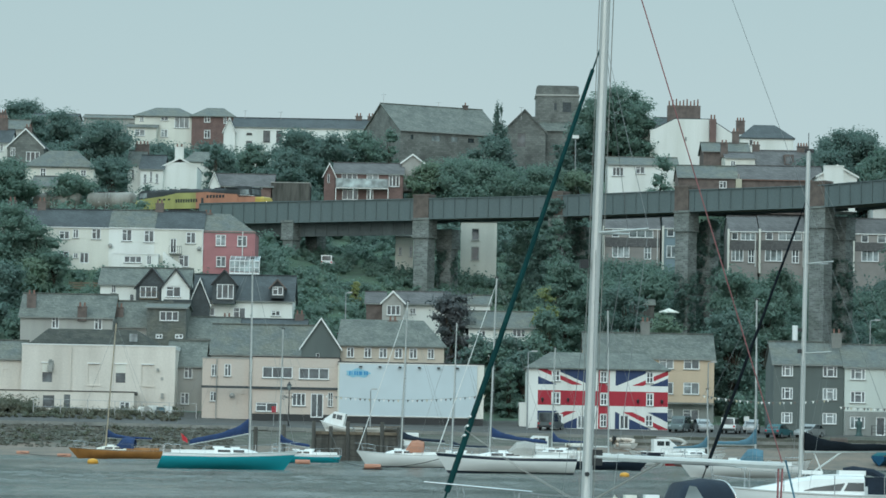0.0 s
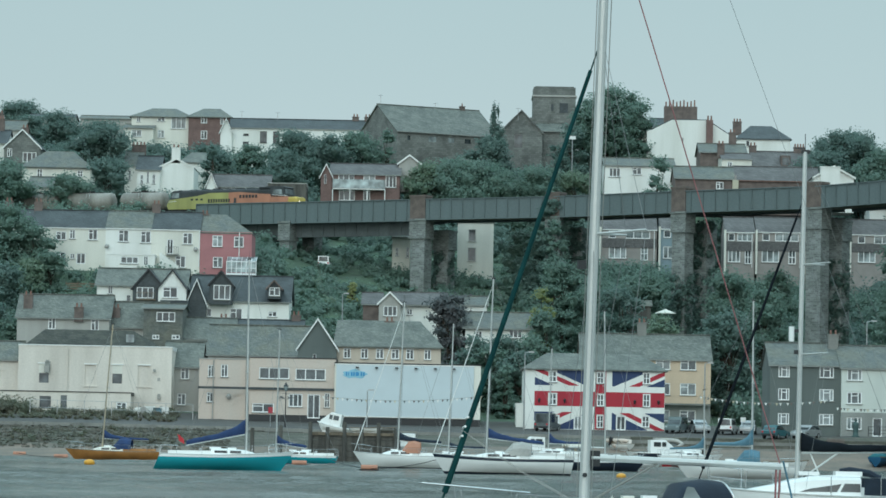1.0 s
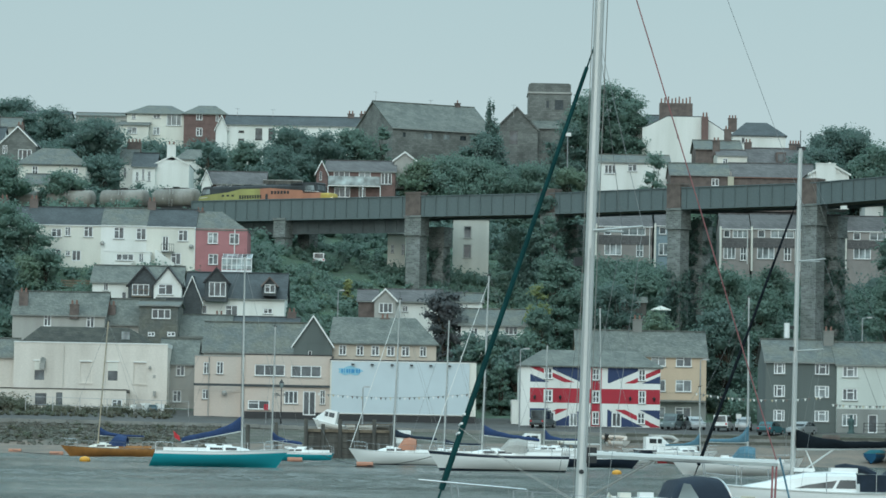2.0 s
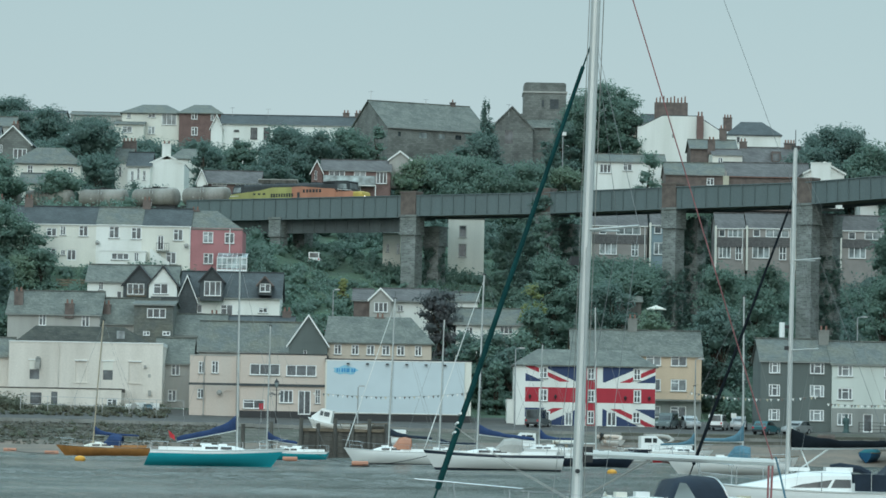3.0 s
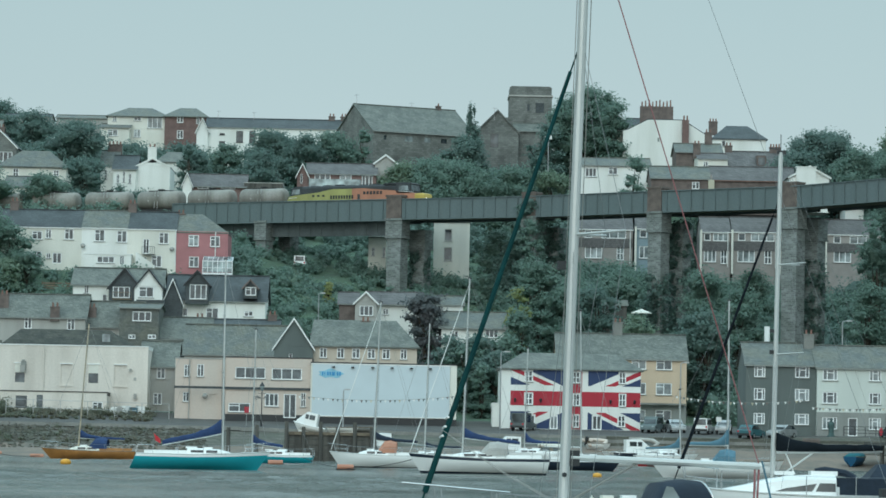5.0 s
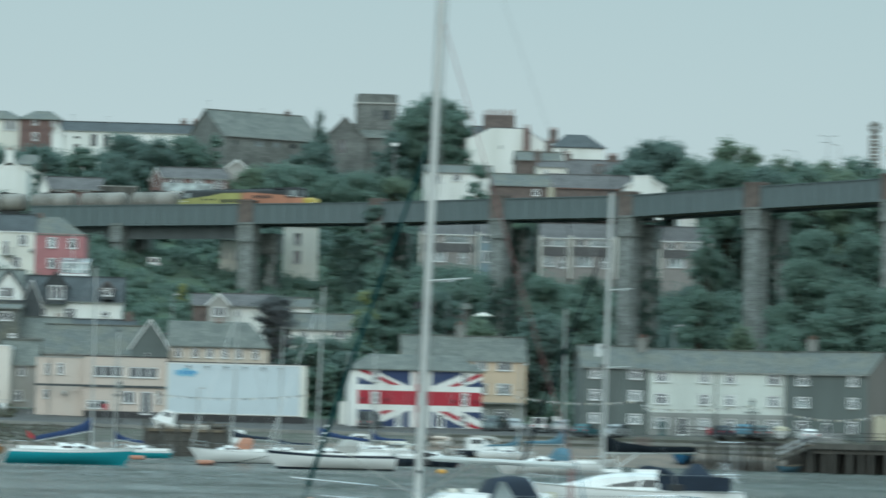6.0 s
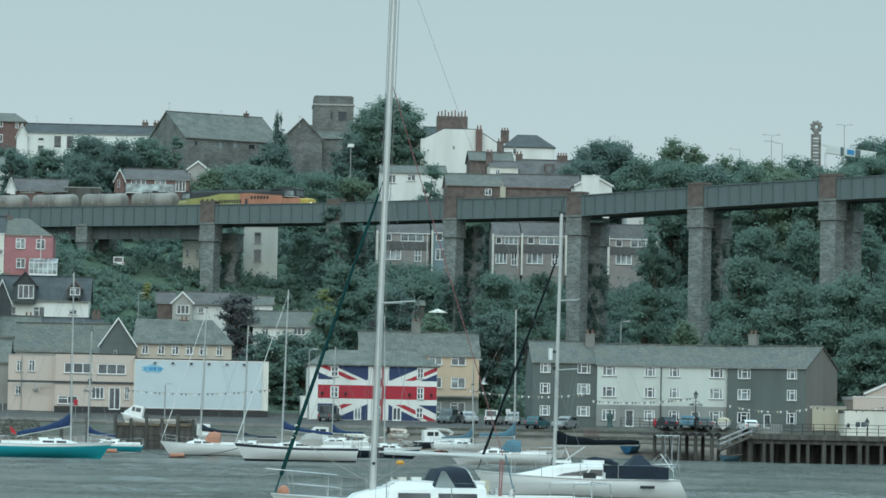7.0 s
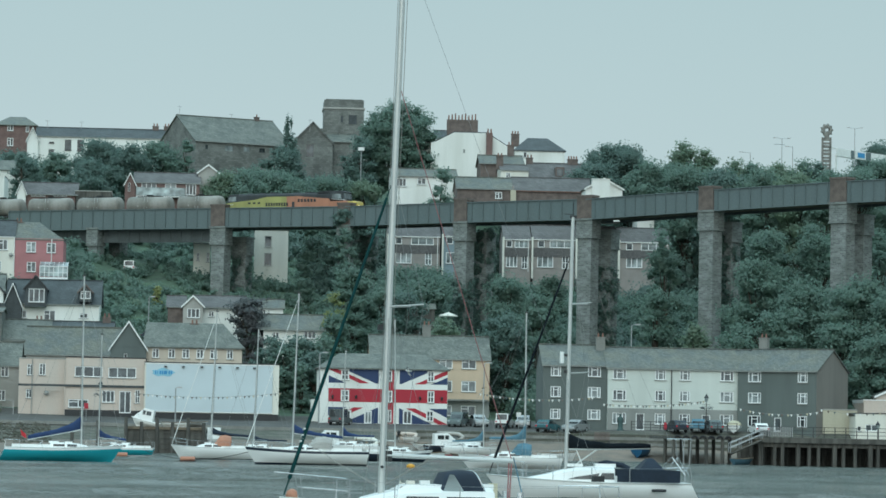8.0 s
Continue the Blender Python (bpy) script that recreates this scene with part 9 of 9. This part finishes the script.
    part("canopy", Shape().loft([[Vector((r * math.cos(a), r * math.sin(a), zz - 0.1 + h)) for a in np.linspace(0, 2 * math.pi, 8, endpoint=False)] for r, h in ((1.25, -0.12), (1.2, 0.0), (0.1, 0.42))]), M["gel_cream"], ob)


def build_fittings():
    for x, y, z in ((-43.03, 439.9, 26.46), (-31.57, 439.9, 26.27), (-23.17, 379.1, 6.74)):
        ob = thing("satellite_dish", pose(x, y, z), "grey satellite dish on a house wall", "satellite dish", "satellite dishes")
        part("dish", Shape().loft([[Vector((r * math.cos(a), -0.3 + dd + 0.1 * math.sin(a), r * math.sin(a))) for a in np.linspace(0, 2 * math.pi, 14, endpoint=False)] for r, dd in ((0.3, 0.0), (0.29, 0.03), (0.2, 0.08), (0.05, 0.12))]), M["grey_light"], ob, smooth=True)
        part("bracket", Shape().tube([(0, -0.2, 0), (0, 0.02, -0.15)], 0.03, 6), M["black"], ob)
    for x, y, z0, z1, m in ((-24.94, 379.0, 4.06, 10.75, "grey_light"), (-25.98, 439.8, 23.71, 28.56, "trim"), (-41.85, 385.85, 7.17, 11.92, "white_dirty"), (-31.12, 439.8, 24.07, 28.77, "trim"), (-20.96, 377.9, 4.12, 10.78, "pinkish")):
        solid("drainpipe", Shape().tube([(x, y, z0), (x, y, z1)], 0.06, 8), M[m], "vertical drainpipe down a rendered wall", "pipe", group="drainpipes")
    for x, y, z, w, h in ((-44.2, 385.8, 9.51, 0.55, 0.75), (-32.05, 385.9, 9.57, 0.25, 0.3), (-31.48, 385.9, 6.62, 0.3, 0.6)):
        solid("wall_box", Shape().box(-w / 2, w / 2, -0.35, 0, -h / 2, h / 2), M["grey_light"], "small grey ventilation box on a white wall", "vent", pose(x, y, z), group="wall vents")
    # balcony rail and outside stair on the terrace
    rl = thing("balcony_rail", pose(-35.38, 439, 25.58), "thin iron rail before an upper door", "railing")
    part("platform", Shape().box(0, 1.61, 0, 1.0, -0.12, 0), M["concrete"], rl)
    for k in range(7):
        part("bar", Shape().box(1.61 * k / 6 - 0.02, 1.61 * k / 6 + 0.02, 0, 0.04, 0, 0.9), M["black"], rl)
    part("handrail", Shape().box(0, 1.61, -0.02, 0.05, 0.9, 0.95), M["black"], rl)
    st = thing("outside_stair", pose(-36.14, 438.6, 0), "white rendered outside stair beside a house", "stairs")
    za, zb = 25.69, 23.94
    for k in range(9):
        part("step", Shape().box(k * 0.27, k * 0.27 + 0.29, 0, 0.95, zb - 1, za - (za - zb) * k / 9), M["white"], st)
    bal = thing("balcony", pose(-37.51, 421.6, 19.02), "small timber balcony in a dark gable", "balcony")
    part("deck", Shape().box(0, 2.39, 0, 0.9, -0.12, 0), M["timber"], bal)
    part("handrail", Shape().box(0, 2.39, 0, 0.05, 0.75, 0.82), M["timber"], bal)
    for k in range(6):
        part("baluster", Shape().box(2.39 * k / 5 - 0.02, 2.39 * k / 5 + 0.02, 0.01, 0.05, 0, 0.75), M["timber"], bal)
    shed = thing("garden_shed", pose(23.09, 420, ground_z(23.09, 420)), "dark timber shed half hidden by bushes", "shed")
    hz = 19.32 - ground_z(23.09, 420)
    part("wall", Shape().box(0, 2.94, 0, 2.5, -1, hz), M["dark_wood"], shed)
    r = Shape()
    slab(r, (-0.2, -0.2, hz - 0.05), (2.94 + 0.2, -0.2, hz - 0.05), (2.94 + 0.2, 1.25, hz + 0.75), (-0.2, 1.25, hz + 0.75), 0.08)
    part("roof", r, M["slate"], shed)
    # parked car and white van on the lane under the viaduct
    for lab, x, y, rz, pt, van in (("white van parked beneath the viaduct", -15.78, 466, 86, "gel_white", True), ("white car parked by the bungalow", -8.78, 424, 80, "gel_white", False), ("dark car parked by the bungalow", -11.18, 426, 10, "dark_hull", False)):
        car(lab, x, y, ground_z(x, y) + (-0.35 if van else 0.25), rz, pt, 4.4 if van else 3.9, 1.7 if van else 1.45, van)
    # junk before the white building
    for k, (u, mm) in enumerate(((258, "trim"), (268, "grey_light"), (279, "trim"), (289, "girder"), (297, "sky_canvas"), (304, "trim"))):
        x, y = (u - 784) / 6000 * 379.0, 379.0
        solid("crate", Shape().box(-0.45, 0.45, -0.4, 0.4, 0, 0.7 + 0.25 * (k % 3), Matrix.Rotation(0.4 * k, 4, "Z")).box(-0.3, 0.5, -0.3, 0.2, 0.6, 1.0 + 0.1 * (k % 2), Matrix.Rotation(0.3 * k, 4, "Z")), M[mm], "weathered crate among junk by the road", "crate", pose(x, y, ground_z(x, y)), group="junk by the road")
    fen = thing("mesh_fence", Matrix(), "thin grey wire fence before the white building", "fence")
    railing(fen, (-45, 377.5, ground_z(-45, 377.5)), (-27, 377.5, ground_z(-27, 377.5)), 1.7, 3.0, 2, "metal", 0.025)


build_street()
build_skyline_details()
build_fittings()


# ---------------------------------------------------------------- gulls
def gull(label, m, spread=True):
    """A gull, bill towards +x; its wings are hinged along x."""
    ob = thing("gull", m, label, "gull", "gulls")
    bd = [[Vector((x, r * math.cos(a), z + r * math.sin(a))) for a in np.linspace(0, 2 * math.pi, 10, endpoint=False)] for x, r, z in ((-0.26, 0.015, 0.02), (-0.16, 0.05, 0.0), (0.0, 0.085, -0.01), (0.12, 0.075, 0.0), (0.2, 0.045, 0.02), (0.24, 0.045, 0.035), (0.29, 0.03, 0.035), (0.305, 0.01, 0.03))]
    part("body", Shape().loft(bd), M["gel_white"], ob, "white feathered body", smooth=True)
    part("bill", Shape().tube([(0.3, 0, 0.03), (0.37, 0, 0.015)], 0.014, 6, 0.004), M["amber"], ob)
    part("tail", Shape().prism([(-0.2, 0.01), (-0.2, 0.03), (-0.4, 0.025), (-0.4, 0.015)], -0.07, 0.07), M["gel_white"], ob)
    wings = []
    for sd in (1, -1):
        if spread:
            rings = [[Vector((a, sd * y, z + 0.012)), Vector(((a + b2) / 2, sd * y, z + 0.03)), Vector((b2, sd * y, z)), Vector(((a + b2) / 2, sd * y, z - 0.005))] for y, a, b2, z in ((0.03, -0.1, 0.13, 0.0), (0.25, -0.08, 0.17, 0.05), (0.42, -0.09, 0.15, 0.06), (0.58, -0.16, 0.02, 0.04), (0.7, -0.24, -0.18, 0.02))]
            wg = part("wing", Shape().loft(rings), M["wing_grey"], ob, "pale grey wing with dark tip")
            part("wing_tip", Shape().loft([[Vector((a, sd * y, z + 0.016)), Vector((b2, sd * y, z + 0.016)), Vector((b2, sd * y, z - 0.01)), Vector((a, sd * y, z - 0.01))] for y, a, b2, z in ((0.62, -0.2, -0.04, 0.036), (0.73, -0.27, -0.2, 0.016))]), M["black"], wg)
            wings.append(wg)
        else:
            part("folded_wing", Shape().loft([[Vector((x, sd * (0.07 + 0.02 * h), z - h)), Vector((x, sd * 0.1, z)), Vector((x, sd * 0.04, z + h))] for x, z, h in ((0.14, 0.02, 0.03), (0.0, 0.02, 0.06), (-0.2, 0.03, 0.03), (-0.36, 0.03, 0.01))]), M["wing_grey"], ob)
            part("leg", Shape().tube([(0.0, sd * 0.03, -0.06), (0.01, sd * 0.03, -0.2)], 0.008, 5), M["amber"], ob)
    return ob, wings


flying_gull, gull_wings = gull("white gull flying low over the moorings with spread wings", Matrix())
roof_gull, _ = gull("grey and white gull sitting on a roof ridge", pose(47.56, 366, 11.57 + 0.12, 0, 0, 150), False)


# ---------------------------------------------------------------- moving things
def motions():
    """The train rolls across at a steady pace; the two near yachts sheer a little on their moorings."""
    times = [0.5 * k for k in range(17)]
    nose = [line_at_x(-23.72 - 0.6 + 5.155 * t) for t in times]
    walk(loco, [(t, on_line(s, 21.7)) for t, s in zip(times, nose)])
    for k, wg in enumerate(wagons):
        walk(wg, [(t, on_line(s - 21.9 - 8.55 * k, 8.4)) for t, s in zip(times, nose)])
    flight = ((0, 100, 6.0), (1.5, 84, 6.2), (3, 68.5, 5.6), (4.5, 52.5, 5.9), (5.5, 40, 5.8), (6.0, 34.2, 6.0), (6.3, 30.8, 6.5), (6.7, 26.87, 7.0), (7.1, 22.5, 7.4), (7.5, 18.4, 8.0), (8.0, 15.4, 8.67))
    walk(flying_gull, [(t, pose(x, 290, z, 38, -8, 152)) for t, x, z in flight])
    for sd, wg in zip((1, -1), gull_wings):
        walk(wg, [(0.2 * k, pose(0, 0, 0, sd * (42 if k % 2 else -8), 0, 0)) for k in range(41)])
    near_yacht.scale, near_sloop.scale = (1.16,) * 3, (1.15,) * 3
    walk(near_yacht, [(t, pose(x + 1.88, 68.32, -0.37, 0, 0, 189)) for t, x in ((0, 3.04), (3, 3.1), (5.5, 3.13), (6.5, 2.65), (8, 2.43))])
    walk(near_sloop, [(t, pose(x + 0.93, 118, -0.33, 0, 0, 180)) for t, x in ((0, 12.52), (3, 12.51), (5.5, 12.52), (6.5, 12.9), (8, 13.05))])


motions()
